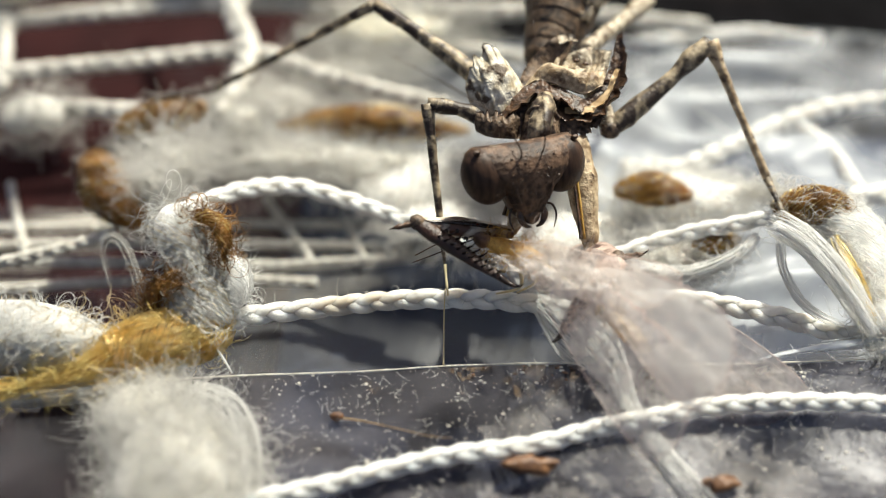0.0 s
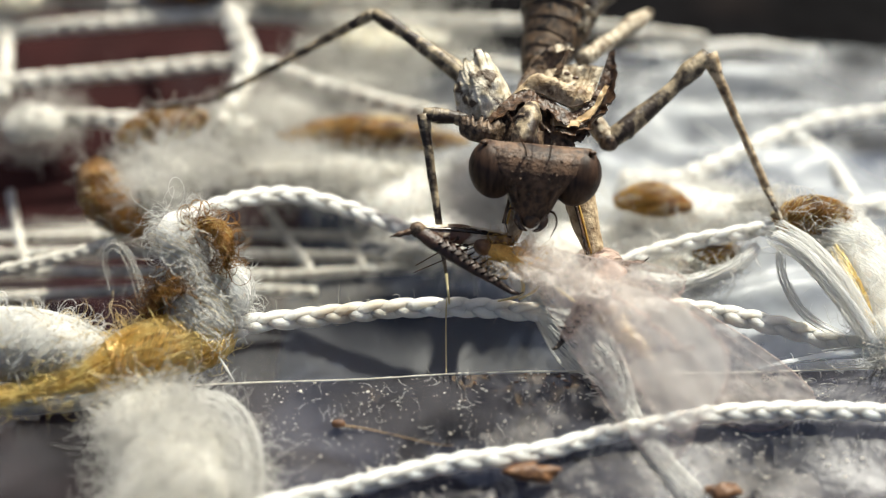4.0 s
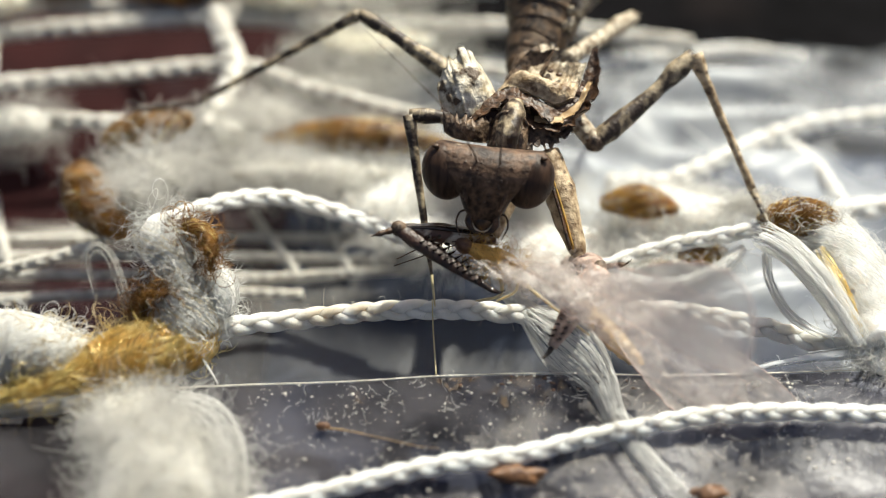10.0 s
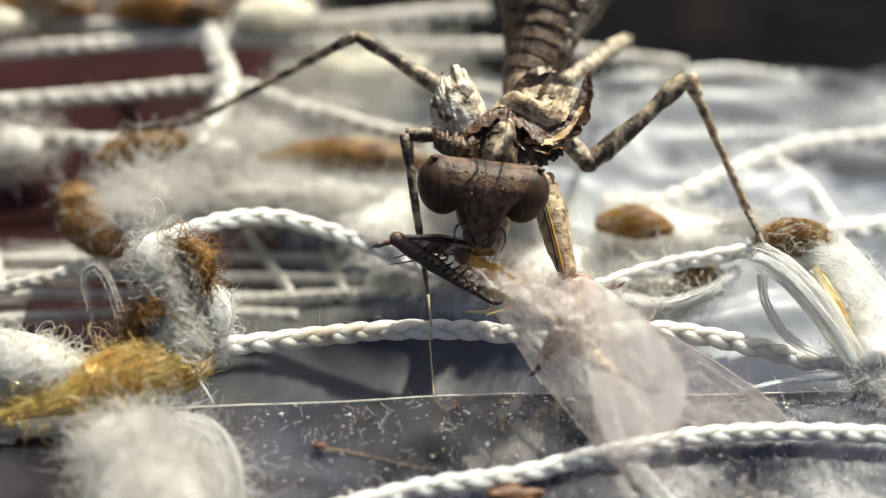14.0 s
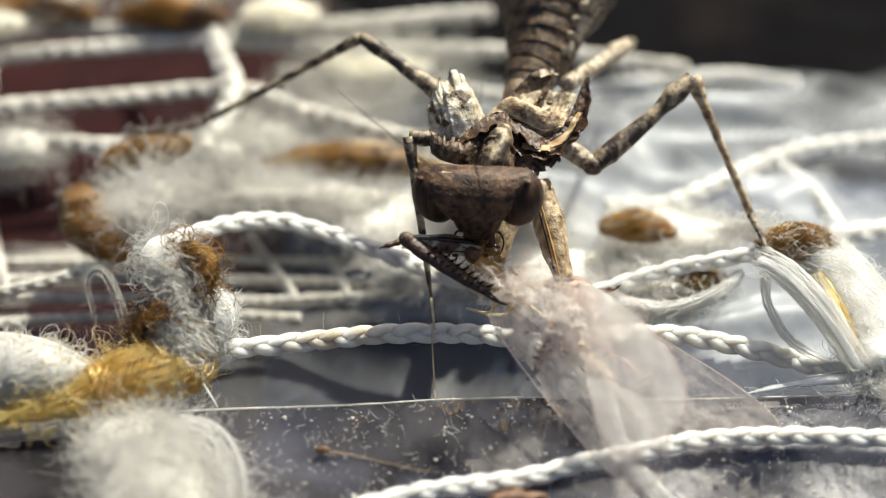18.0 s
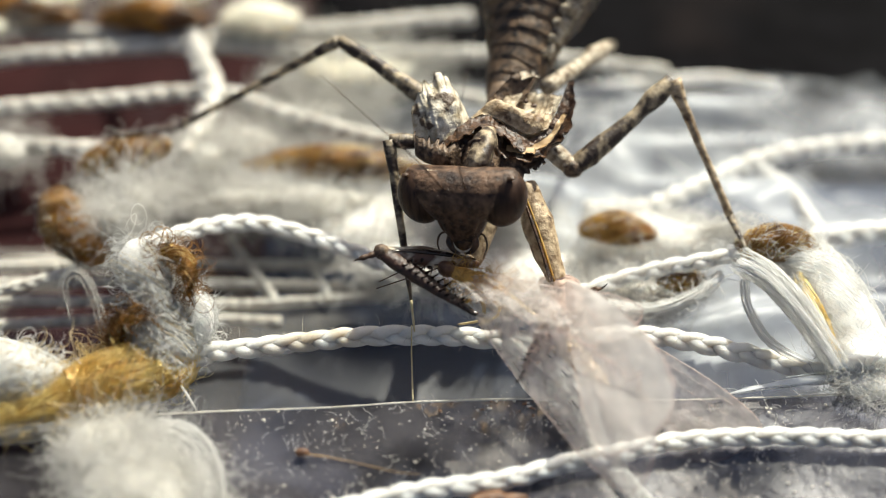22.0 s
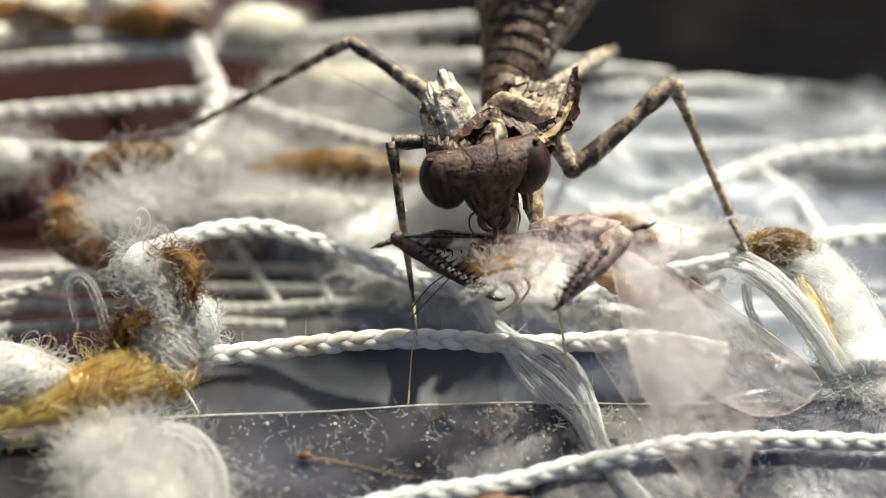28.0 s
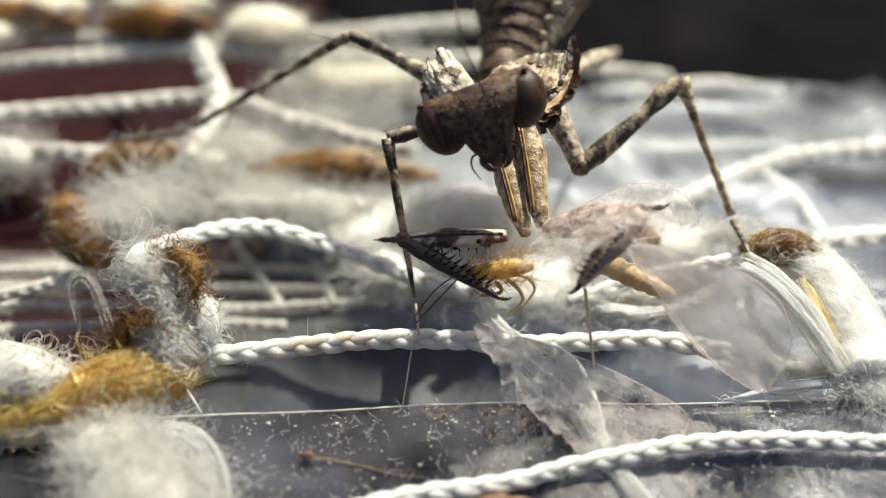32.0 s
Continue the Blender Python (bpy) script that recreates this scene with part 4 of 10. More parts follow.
yarn("silk_threads", [(7.56, -1.15, 0.20), (9.58, -1.63, 0.20), (11.59, -1.42, 0.80), (12.83, -0.51, 1.20)], 0.24, "loose hazy strand of white silk", M_SMOOTH, M_SILK, 60, 80, 0.03, 0.1)
yarn("silk_threads", [(11.77, -6.45, 0.50), (14.10, -5.92, 0.60), (17.40, -5.55, 0.70)], lambda s: 0.03 + 0.2 * s, "thin strand of white silk on the plastic", M_SMOOTH, M_SMOOTH, 6, 10, 0.03, 0.05, flat=0.3, fill=1.1)


tuft("cotton_tuft", (17.7, -6.0, 0.5), (1.7, 0.9, 0.8), "white cotton at the end of the wool roll", core=M_BRIGHT, fibre=M_FIBRE, fill=0.7, count=900, length=(0.6, 1.6), r=0.013)

# ---- the mantis ----
def axis_part(name, length, radius, material, parent, label="", sides=12, wobble=0.12, flat=1.0, bend=0.0, steps=20):
    """A limb piece in its own space, along +x from 0 to its length."""
    pts = [Vector((length * i / steps, 0, bend * math.sin(math.pi * i / steps))) for i in range(steps + 1)]
    return part(name, tube(pts, radius, sides, flat, wobble), material, parent, label, local=True)


def taper(*r):
    return lambda s: r[min(len(r) - 2, int(s * (len(r) - 1)))] * (1 - (s * (len(r) - 1) - min(len(r) - 2, int(s * (len(r) - 1))))) \
        + r[min(len(r) - 1, min(len(r) - 2, int(s * (len(r) - 1))) + 1)] * (s * (len(r) - 1) - min(len(r) - 2, int(s * (len(r) - 1))))


def cone(base, tip, r, sides=6):
    b, t = Vector(base), Vector(tip)
    mid = b.lerp(t, 0.55) + Vector((0.04, 0, 0))
    return tube([b, mid, t], lambda s: r * (1 - s) + 0.004, sides)


def dist(a, b):
    return (Vector(a) - Vector(b)).length


def lobe(low, high, thick, nu, nv, material, parent, name, label="", jag=0.1, puff=0.0):
    """A plate between two edges, ragged at its outer one, with thickness."""
    a = spline(low, 0.1)
    b = spline(high, 0.1)
    g = Geo()
    o = ORIGIN[parent.name]
    for lay in (0, 1):
        for i in range(nu + 1):
            u = i / nu
            p, q = a[min(len(a) - 1, int(u * (len(a) - 1) + 0.5))], b[min(len(b) - 1, int(u * (len(b) - 1) + 0.5))]
            across = (a[-1] - a[0]).cross(q - p)
            nrm = across.normalized() if across.length > 1e-6 else Vector((0, -0.7, 0.7))
            for j in range(nv + 1):
                v = j / nv
                w = p.lerp(q, v * (1 + jag * (noise.noise(Vector((u * 11, thick, 3))) + 0.6 * noise.noise(Vector((u * 29, thick, 7)))) * v))
                w = w + nrm * (puff * math.sin(math.pi * v) * math.sin(math.pi * u) + 0.10 * noise.noise(w * 1.8) + 0.06 * noise.noise(w * 4.5))
                edge = min(1, 4 * v, 4 * (1 - v), 4 * u, 4 * (1 - u))
                g.v.append(w + nrm * thick * (0.5 - lay) * (0.35 + 0.65 * max(0, edge)))
    m = (nu + 1) * (nv + 1)
    for i in range(nu):
        for j in range(nv):
            c = i * (nv + 1) + j
            g.f.append((c, c + nv + 1, c + nv + 2, c + 1))
            g.f.append((m + c, m + c + 1, m + c + nv + 2, m + c + nv + 1))
    rim = [i * (nv + 1) for i in range(nu + 1)] + [nu * (nv + 1) + j for j in range(1, nv + 1)] \
        + [i * (nv + 1) + nv for i in range(nu - 1, -1, -1)] + [j for j in range(nv - 1, 0, -1)]
    for c, d in zip(rim, rim[1:] + rim[:1]):
        g.f.append((c, d, m + d, m + c))
    return part(name, g, material, parent, label)


MANTIS_BASE = (3.48, 0.71, 0.00)
mantis = thing("mantis", MANTIS_BASE, "brown bark-patterned mantis holding a captured insect", "mantis")

# thorax: central ridge, dark band, side lobes
TORSO0 = Vector((4.16, 4.53, 7.24))
thorax = part("thorax", tube(spline([(3.81, 0.76, 4.88), (3.88, 1.58, 5.27), (4.13, 3.01, 5.43), (4.47, 4.70, 5.42), (4.56, 6.18, 5.49)], 0.12),
              taper(0.75, 0.85, 0.80, 0.65, 0.6), 18, wobble=0.10), M_BARK, None)
thorax.parent = mantis
for v in thorax.data.vertices:
    v.co = v.co - TORSO0 * MM
ORIGIN[thorax.name] = TORSO0
part("neck_ridge", tube(spline([(4.04, 2.02, 6.42), (3.90, 1.19, 6.44), (3.74, 0.49, 6.16), (3.66, -0.02, 5.65)], 0.06), taper(0.3, 0.44, 0.50, 0.46), 18, wobble=0.30), M_LEG, thorax, "pale wrinkled ridge behind the head")
part("neck_fold", tube(spline([(3.32, 1.19, 6.30), (3.61, 1.03, 6.70), (4.17, 1.03, 6.56), (4.49, 1.11, 6.08)], 0.1), 0.10, 8, wobble=0.3), M_BARK, thorax)
lobe([(2.11, 2.21, 5.76), (2.72, 2.50, 6.05), (3.29, 2.86, 6.27), (3.97, 3.09, 6.36), (4.67, 2.77, 6.32), (5.33, 2.34, 6.17), (5.92, 2.29, 5.99)],
     [(2.23, 1.52, 5.64), (2.80, 1.64, 6.04), (3.33, 1.93, 6.33), (3.91, 2.11, 6.52), (4.57, 1.96, 6.36), (5.19, 1.68, 6.08), (5.84, 1.71, 5.82)],
     0.22, 60, 10, M_DARK, thorax, "crest", "dark brown ragged crest", 0.5, 0.15)
# black ball stands in for the shade in the hollow under the crest
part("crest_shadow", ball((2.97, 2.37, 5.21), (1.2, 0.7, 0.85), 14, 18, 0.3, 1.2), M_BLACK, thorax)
lobe([(1.39, 1.39, 5.22), (2.06, 1.52, 5.35), (2.79, 2.05, 5.61), (3.45, 2.99, 5.84)], [(0.90, 2.72, 6.27), (1.17, 3.37, 7.06), (1.98, 3.98, 7.39), (3.02, 3.68, 6.10)],
     0.22, 50, 26, M_LICHEN, thorax, "side_lobe", "cream lichen-like side lobe", 0.16, 0.35)
lobe([(1.29, 1.23, 5.35), (1.73, 1.00, 5.26), (2.36, 0.94, 5.20), (3.03, 1.01, 5.13)], [(1.12, 1.88, 5.86), (1.73, 1.55, 5.95), (2.40, 1.49, 5.89), (3.14, 1.68, 5.79)],
     0.25, 30, 14, M_BARK, thorax, "side_plate", "mottled plate under the side lobe", 0.45, 0.2)
lobe([(3.00, 2.75, 5.95), (3.75, 3.10, 6.40), (4.70, 2.70, 6.36), (5.60, 2.50, 6.22), (6.35, 2.85, 6.30)], [(3.65, 3.75, 5.95), (4.25, 3.95, 6.30), (5.00, 3.55, 6.42), (5.80, 3.45, 6.44), (6.60, 3.65, 6.62)],
     0.25, 44, 18, M_COXA, thorax, "collar", "mottled brown folded collar", 0.35, 0.45)
lobe([(4.34, 3.90, 6.28), (5.02, 3.52, 6.34), (5.83, 3.40, 6.38), (6.58, 3.55, 6.52)], [(4.63, 4.56, 6.41), (5.32, 4.72, 6.58), (6.00, 4.71, 6.70), (6.84, 4.38, 6.94)],
     0.3, 34, 20, M_SHELL, thorax, "saddle", "cream saddle behind the crest", 0.12, -0.35)
lobe([(4.54, 2.66, 5.93), (5.30, 2.37, 5.92), (6.12, 2.70, 6.12), (6.60, 3.41, 6.54), (7.01, 4.74, 7.45)], [(4.59, 1.64, 5.76), (5.57, 1.33, 5.73), (6.54, 1.88, 6.14), (7.25, 2.97, 6.81), (7.21, 4.81, 7.51)],
     0.2, 60, 18, M_DARK, thorax, "flared_lobe", "dark flared side lobe with a ragged edge", 0.40, 0.3)
lobe([(4.83, 2.05, 5.89), (5.70, 1.93, 6.05), (6.44, 2.53, 6.36), (6.89, 3.41, 6.82)], [(4.81, 1.74, 5.86), (5.73, 1.60, 6.00), (6.55, 2.24, 6.36), (7.03, 3.29, 6.84)],
     0.12, 40, 6, M_TAN, thorax, "edge_band", "orange-brown edge band", 0.5, 0.1)
lobe([(4.50, 1.80, 5.64), (5.28, 1.77, 5.60), (6.20, 2.21, 5.76)], [(4.59, 1.05, 5.16), (5.44, 1.11, 5.23), (6.40, 1.71, 5.54)],
     0.25, 30, 14, M_BARK, thorax, "under_plate", "", 0.5, 0.2)
for spot in ((5.40, 4.15, 6.62), (5.75, 3.95, 6.60)):
    part("spot", ball(spot, (0.14, 0.12, 0.08), 6, 8), M_DARK, thorax)

# abdomen: overlapping rings
ABDO0 = Vector((4.90, 7.69, 5.44))
path = spline([(4.30, 6.42, 4.88), (4.52, 7.18, 5.07), (5.01, 8.37, 5.56), (5.52, 10.36, 6.56), (6.19, 12.13, 7.48), (6.92, 13.74, 8.24)], 0.08)
abdomen = part("abdomen", tube(path, taper(0.85, 1.28, 1.70, 2.35, 2.7, 2.4), 24, wobble=0.05), M_ABDO, None)
abdomen.parent = mantis
for v in abdomen.data.vertices:
    v.co = v.co - ABDO0 * MM
ORIGIN[abdomen.name] = ABDO0
n = len(path)
size = taper(0.85, 1.28, 1.70, 2.35, 2.7, 2.4)
for k in range(11):
    a, b = int(n * (0.08 + k * 0.083)), int(n * (0.08 + (k + 1) * 0.083)) + 2
    seg = path[a:min(b, n)]
    if len(seg) < 4:
        continue
    part("ring", tube(seg, lambda s, a=a, b=b: size((a + (b - a) * s) / n) * (1.035 - 0.05 * s), 26, wobble=0.06, caps=True), M_ABDO, abdomen)
    c = seg[2]
    right = Vector((0.92, -0.25, 0.3)).normalized()
    r = size(a / n)
    # cream rim on the right only; its paleness also stands for sunlight there
    if k > 1:
        d = (right + Vector((0.1, -0.1, 0.25))).normalized()
        part("flank", ball(c + d * r * 0.92, (0.30 * r, 0.26 * r, 0.30 * r), 12, 16, 0.45, 2.4), M_PALE, abdomen, "cream scalloped flank, also paling the sunlit side")
    for q in range(3 if k > 1 else 1):
        d = (right + Vector((0, -0.26 * q, 0.26 * q))).normalized()
        part("tubercle", cone(c + d * r * 1.0, c + d * r * (1.14 + 0.02 * k) + Vector((0, 0, 0.1)), 0.16 + 0.02 * k), M_PALE, abdomen)
lobe([(2.98, 3.52, 5.66), (3.36, 4.27, 6.12), (3.88, 4.92, 6.49), (4.64, 5.51, 6.80)], [(3.77, 3.15, 6.00), (4.41, 3.62, 6.32), (4.99, 4.38, 6.66), (5.41, 5.34, 6.92)],
     0.3, 22, 12, M_BARK, abdomen, "wing_bud", "brown folded wing bud", 0.1, 0.6)
lobe([(4.67, 5.34, 6.92), (5.04, 5.44, 7.01), (5.41, 5.41, 6.98)], [(4.74, 4.98, 6.84), (5.11, 5.05, 6.90), (5.49, 5.13, 6.84)], 0.15, 10, 6, M_PALE, abdomen, "bud_tip", "", 0.2, 0.1)

# head, in its own space: x across, y up the face, z out of the face
HEAD_W = taper(2.02, 2.26, 2.34, 2.30, 2.14, 1.84, 1.44, 1.06, 0.92, 0.80, 0.66, 0.48, 0.18)
HEAD_D = taper(0.50, 0.86, 1.04, 1.10, 1.12, 1.08, 1.00, 0.90, 0.80, 0.70, 0.58, 0.44, 0.15)
g = Geo()
rows, segs = 48, 40
for i in range(rows + 1):
    s = i / rows
    y = 1.12 - 3.08 * s
    for k in range(segs):
        a = 2 * math.pi * k / segs
        c, d = math.cos(a), math.sin(a)
        x = HEAD_W(s) * math.copysign(abs(c) ** 0.8, c)
        z = HEAD_D(s) * math.copysign(abs(d) ** 0.75, d)
        q = Vector((x, y + 0.10 * abs(c) ** 2 * (s < 0.1), z))
        q = q * (1 + 0.018 * noise.noise(q * 2.2))
        g.v.append(q)
for i in range(rows):
    for k in range(segs):
        a, b = i * segs + k, i * segs + (k + 1) % segs
        g.f.append((a, a + segs, b + segs, b))
g.f.append(tuple(range(segs)))
g.f.append(tuple(reversed(range(rows * segs, (rows + 1) * segs))))
head = part("head", g, M_FACE, None, "triangular mottled brown head", local=True)
head.parent = mantis
for sgn in (-1, 1):
    lean = Matrix.Rotation(radians(-16 * sgn), 3, "Z") @ Matrix.Rotation(radians(10 * sgn), 3, "Y")
    part("eye", ball((1.62 * sgn, 0.08, 0.06), (0.90, 1.12, 0.90), 28, 36, 0.0, 1.0, lean), M_EYE, head, "smooth dark striped compound eye", local=True)
    ant = [(0.42 * sgn, 0.62, 0.88), (0.62 * sgn, 1.1, 1.25), (1.6 * sgn + 0.1, 2.3, 1.6), (3.2 * sgn, 3.7, 1.4), (5.0 * sgn, 5.0, 0.8)] if sgn < 0 else \
        [(0.42, 0.62, 0.88), (0.40, 1.2, 1.35), (0.35, 2.6, 1.6), (0.55, 4.4, 1.2), (0.9, 6.4, 0.4)]
    part("antenna", tube(spline(ant, 0.12), lambda s: 0.034 * (1 - 0.7 * s), 6), M_DARK, head, local=True)
    part("antenna_base", ball((0.42 * sgn, 0.62, 0.86), (0.13, 0.13, 0.12), 8, 10), M_BARK, head, local=True)
    part("mandible", tube(spline([(0.46 * sgn, -1.35, 0.30), (0.52 * sgn, -1.7, 0.38), (0.34 * sgn, -2.0, 0.42), (0.10 * sgn, -2.1, 0.42)], 0.08), taper(0.12, 0.15, 0.11, 0.04), 10), M_DARK, head, local=True)
    part("palp", tube(spline([(0.50 * sgn, -1.3, 0.2), (0.86 * sgn, -1.35, 0.35), (0.98 * sgn, -1.75, 0.45), (0.80 * sgn, -2.25, 0.5)], 0.08), taper(0.04, 0.045, 0.035, 0.02), 8), M_DARK, head, local=True)
    part("cheek_ridge", tube(spline([(0.75 * sgn, 0.75, 0.74), (0.80 * sgn, 0.1, 0.80), (0.74 * sgn, -0.6, 0.84), (0.58 * sgn, -1.1, 0.76)], 0.1), bulge(0.03, 0.10), 8, wobble=0.2), M_FACE, head, local=True)
    part("ocellus", ball((0.20 * sgn, 0.72, 0.90), (0.07, 0.07, 0.06), 8, 10), M_CLAW, head, local=True)
    part("eye_tip", ball((2.05 * sgn, 1.05, 0.55), (0.16, 0.10, 0.12), 8, 10), M_DARK, head, local=True)
# crown ridge, its bright rim light put into the pale colour
part("vertex_ridge", tube(spline([(-1.95, 1.10, 0.05), (-1.1, 1.13, 0.20), (0, 1.11, 0.26), (1.1, 1.13, 0.20), (1.95, 1.10, 0.05)], 0.1), bulge(0.03, 0.055), 8, wobble=0.3), M_PALE, head, "thin ridge along the crown, pale to stand for its rim light", local=True)
part("ocellus", ball((0, 0.50, 0.92), (0.07, 0.07, 0.06), 8, 10), M_CLAW, head, local=True)
part("labrum", ball((0, -1.62, 0.30), (0.38, 0.40, 0.24), 12, 16, 0.08, 2.0), M_DARK, head, local=True)
for i in range(34):
    x, y = rng.uniform(-1.1, 1.1), rng.uniform(-1.6, 0.9)
    if abs(x) < HEAD_W((1.12 - y) / 3.08) * 0.75:
        z = HEAD_D((1.12 - y) / 3.08) * (1 - (abs(x) / HEAD_W((1.12 - y) / 3.08)) ** 2.6) ** 0.4
        part("wart", ball((x, y, z), (0.05 + 0.03 * rng.random(), 0.05, 0.04), 5, 7), M_DARK, head, local=True)


def leg_part(name, a, b, radius, material=M_LEG, label="", **k):
    ob = axis_part(name, dist(a, b), radius, material, None, label, **k)
    ob.parent = mantis
    return ob


# walking legs
femur_lh = leg_part("femur", (-2.87, 7.74, 6.90), (1.21, 4.70, 5.57), taper(0.24, 0.34, 0.26, 0.30, 0.36, 0.40, 0.42), bend=0.1)
tibia_lh = leg_part("tibia", (-2.87, 7.74, 6.90), (-10.37, 8.46, 1.90), taper(0.26, 0.20, 0.17, 0.15, 0.14, 0.15))
tarsus_lh = leg_part("tarsus", (-10.37, 8.46, 1.90), (-13.36, 7.24, 2.30), taper(0.17, 0.14, 0.16, 0.12, 0.14, 0.06), M_BLACK)
femur_lm = leg_part("femur", (-0.62, 1.99, 6.11), (2.28, 1.81, 5.08), taper(0.24, 0.33, 0.27, 0.33, 0.38, 0.36), bend=0.22)
tibia_lm = leg_part("tibia", (-0.62, 1.99, 6.11), (0.07, -2.21, 1.35), taper(0.27, 0.20, 0.17, 0.15, 0.13, 0.06))
tarsus_lm = leg_part("tarsus", (0.07, -2.21, 1.35), (0.20, -3.50, 0.90), taper(0.06, 0.045, 0.05, 0.03), M_THREAD)
coxa_rm = leg_part("coxa", (0, 0, 0), (3.4, 0, 0), taper(0.36, 0.42, 0.48, 0.55, 0.6), M_PALE)
femur_rm = leg_part("femur", (6.79, 2.37, 4.51), (10.87, 5.05, 6.90), taper(0.34, 0.46, 0.40, 0.33, 0.30, 0.44, 0.30), bend=-0.15)
part("trochanter", ball((0, 0, 0), (0.44, 0.40, 0.42), 12, 16, 0.12, 2.0), M_BARK, femur_rm, local=True)
tibia_rm = leg_part("tibia", (10.87, 5.05, 6.90), (13.23, 1.21, 2.90), taper(0.36, 0.22, 0.17, 0.16, 0.16, 0.18), M_COXA)
tarsus_rm = leg_part("tarsus", (13.23, 1.21, 2.90), (13.58, -0.46, 2.60), taper(0.17, 0.13, 0.12, 0.08), M_LEG)
femur_rh = leg_part("femur", (6.00, 6.35, 5.52), (9.25, 10.4, 5.37), taper(0.36, 0.36, 0.34, 0.32, 0.42, 0.3), M_PALE)
tibia_rh = leg_part("tibia", (8.72, 9.75, 5.39), (10.53, 16.78, 1.09), taper(0.26, 0.2, 0.17, 0.15), M_PALE)


def grasping(a, b, c, d, hip, joint, bulk, shin):
    """A raptorial leg: coxa, striped femur, spined tibia with its claw, and the small tarsus."""
    lf, lt = dist(b, a), dist(b, c)
    coxa = leg_part("coxa", hip, joint, taper(0.44, 0.55, 0.62, 0.60, 0.50, 0.40, 0.20), M_COXA)
    lc = dist(hip, joint)
    for sy, r0, ml in ((0.0, 0.07, M_DARK), (0.13, 0.05, M_YELLOW)):
        part("groove", tube([Vector((lc * (0.12 + 0.76 * i / 12), sy - 0.42, 0.42 + 0.10 * math.sin(math.pi * i / 12))) for i in range(13)], r0, 6, wobble=0.4), ml, coxa, local=True)
    size_f = taper(*[bulk * q for q in (0.22, 0.34, 0.46, 0.50, 0.46, 0.40, 0.30)])
    femur = leg_part("femur", b, a, size_f, M_SPOTTED if shin is M_BLACK else shin, "cream femur with black spots" if shin is M_BLACK else "mottled brown femur", flat=0.7)
    if shin is M_BLACK:
        part("dark_edge", tube([Vector((lf * (0.06 + 0.9 * i / 16), -0.10, size_f(0.06 + 0.9 * i / 16) * 0.62 + 0.03)) for i in range(17)], bulge(0.05, 0.13), 8, 0.6, wobble=0.3), M_CLAW, femur, "black edge along the top of the femur", local=True)
        for k in range(7):
            x = lf * (0.16 + 0.11 * k)
            part("spot", ball((x, -size_f(x / lf) * 0.90, 0.12 * ((k % 3) - 1)), (0.07 + 0.05 * (k % 2), 0.07, 0.11), 8, 10, 0.3, 3.0), M_CLAW, femur, local=True)
    for k in range(9):
        x = lf * (0.10 + 0.085 * k)
        for sy in (-0.16, 0.16):
            part("spine", cone((x, sy, -0.15), (x + 0.12, sy * 1.6, -0.55 - 0.2 * (k % 2)), 0.055), M_CLAW, femur, local=True)
    tibia = leg_part("tibia", b, c, taper(*[bulk * q for q in (0.30, 0.40, 0.38, 0.30, 0.23, 0.13)]), shin, "dark tibia with a row of spines" if shin is M_BLACK else "rosy brown tibia with a row of spines", flat=0.7)
    for k in range(10):
        x = lt * (0.24 + 0.072 * k)
        for sy in (-0.14, 0.14):
            part("spine", cone((x, sy, 0.10), (x + 0.22, sy * 1.5, 0.62 + 0.02 * k), 0.06), M_CLAW, tibia, local=True)
    part("claw", tube(spline([(lt * 0.94, 0, 0), (lt * 1.06, 0, 0.0), (lt * 1.14, 0, 0.16), (lt * 1.17, 0, 0.42)], 0.06), taper(0.14, 0.11, 0.07, 0.015), 8), M_CLAW, tibia, local=True)
    part("edge_line", tube([Vector((lt * (0.05 + 0.9 * i / 12), -0.05, -0.28 * bulk + 0.16 * (i / 12) ** 2)) for i in range(13)], 0.025, 6), M_PALE, tibia, local=True)
    tarsus = leg_part("tarsus", b, d, taper(0.13, 0.10, 0.13, 0.09, 0.12, 0.05), M_DARK)
    part("tarsal_claw", cone((dist(b, d), 0, 0), (dist(b, d) + 0.25, 0.12, 0.1), 0.04), M_CLAW, tarsus, local=True)
    part("elbow", ball((0, 0, 0), (0.34, 0.30, 0.30), 10, 14, 0.15, 2.0), M_BARK, tibia, local=True)
    return coxa, femur, tibia, tarsus


coxa_l, fore_l, grasp_l, tip_l = grasping((2.67, -1.89, 2.79), (-0.98, -2.76, 4.18), (2.31, -4.59, 2.92), (-1.85, -3.06, 4.17), (4.00, 1.34, 4.89), (2.67, -1.89, 2.79), 0.95, M_BLACK)
coxa_r, fore_r, grasp_r, tip_r = grasping((4.92, -1.27, 4.48), (8.45, -1.77, 5.89), (6.21, -4.10, 4.39), (9.45, -1.68, 6.05), (5.29, 1.26, 4.95), (5.81, -2.48, 2.20), 1.5, M_ROSE)

# ---- the captured insect ----
prey = thing("captured_insect", (2.50, -3.10, 3.13), "tan winged insect held in the mantis's forelegs", "insect")


def prey_part(name, length, radius, material, label="", **k):
    ob = axis_part(name, length, radius, material, None, label, **k)
    ob.parent = prey
    return ob


L_THO = 2.3
prey_thorax = prey_part("thorax", L_THO, taper(0.20, 0.30, 0.37, 0.42, 0.36, 0.28, 0.18), M_YELLOW, "yellow downy thorax", wobble=0.2)
g = Geo()
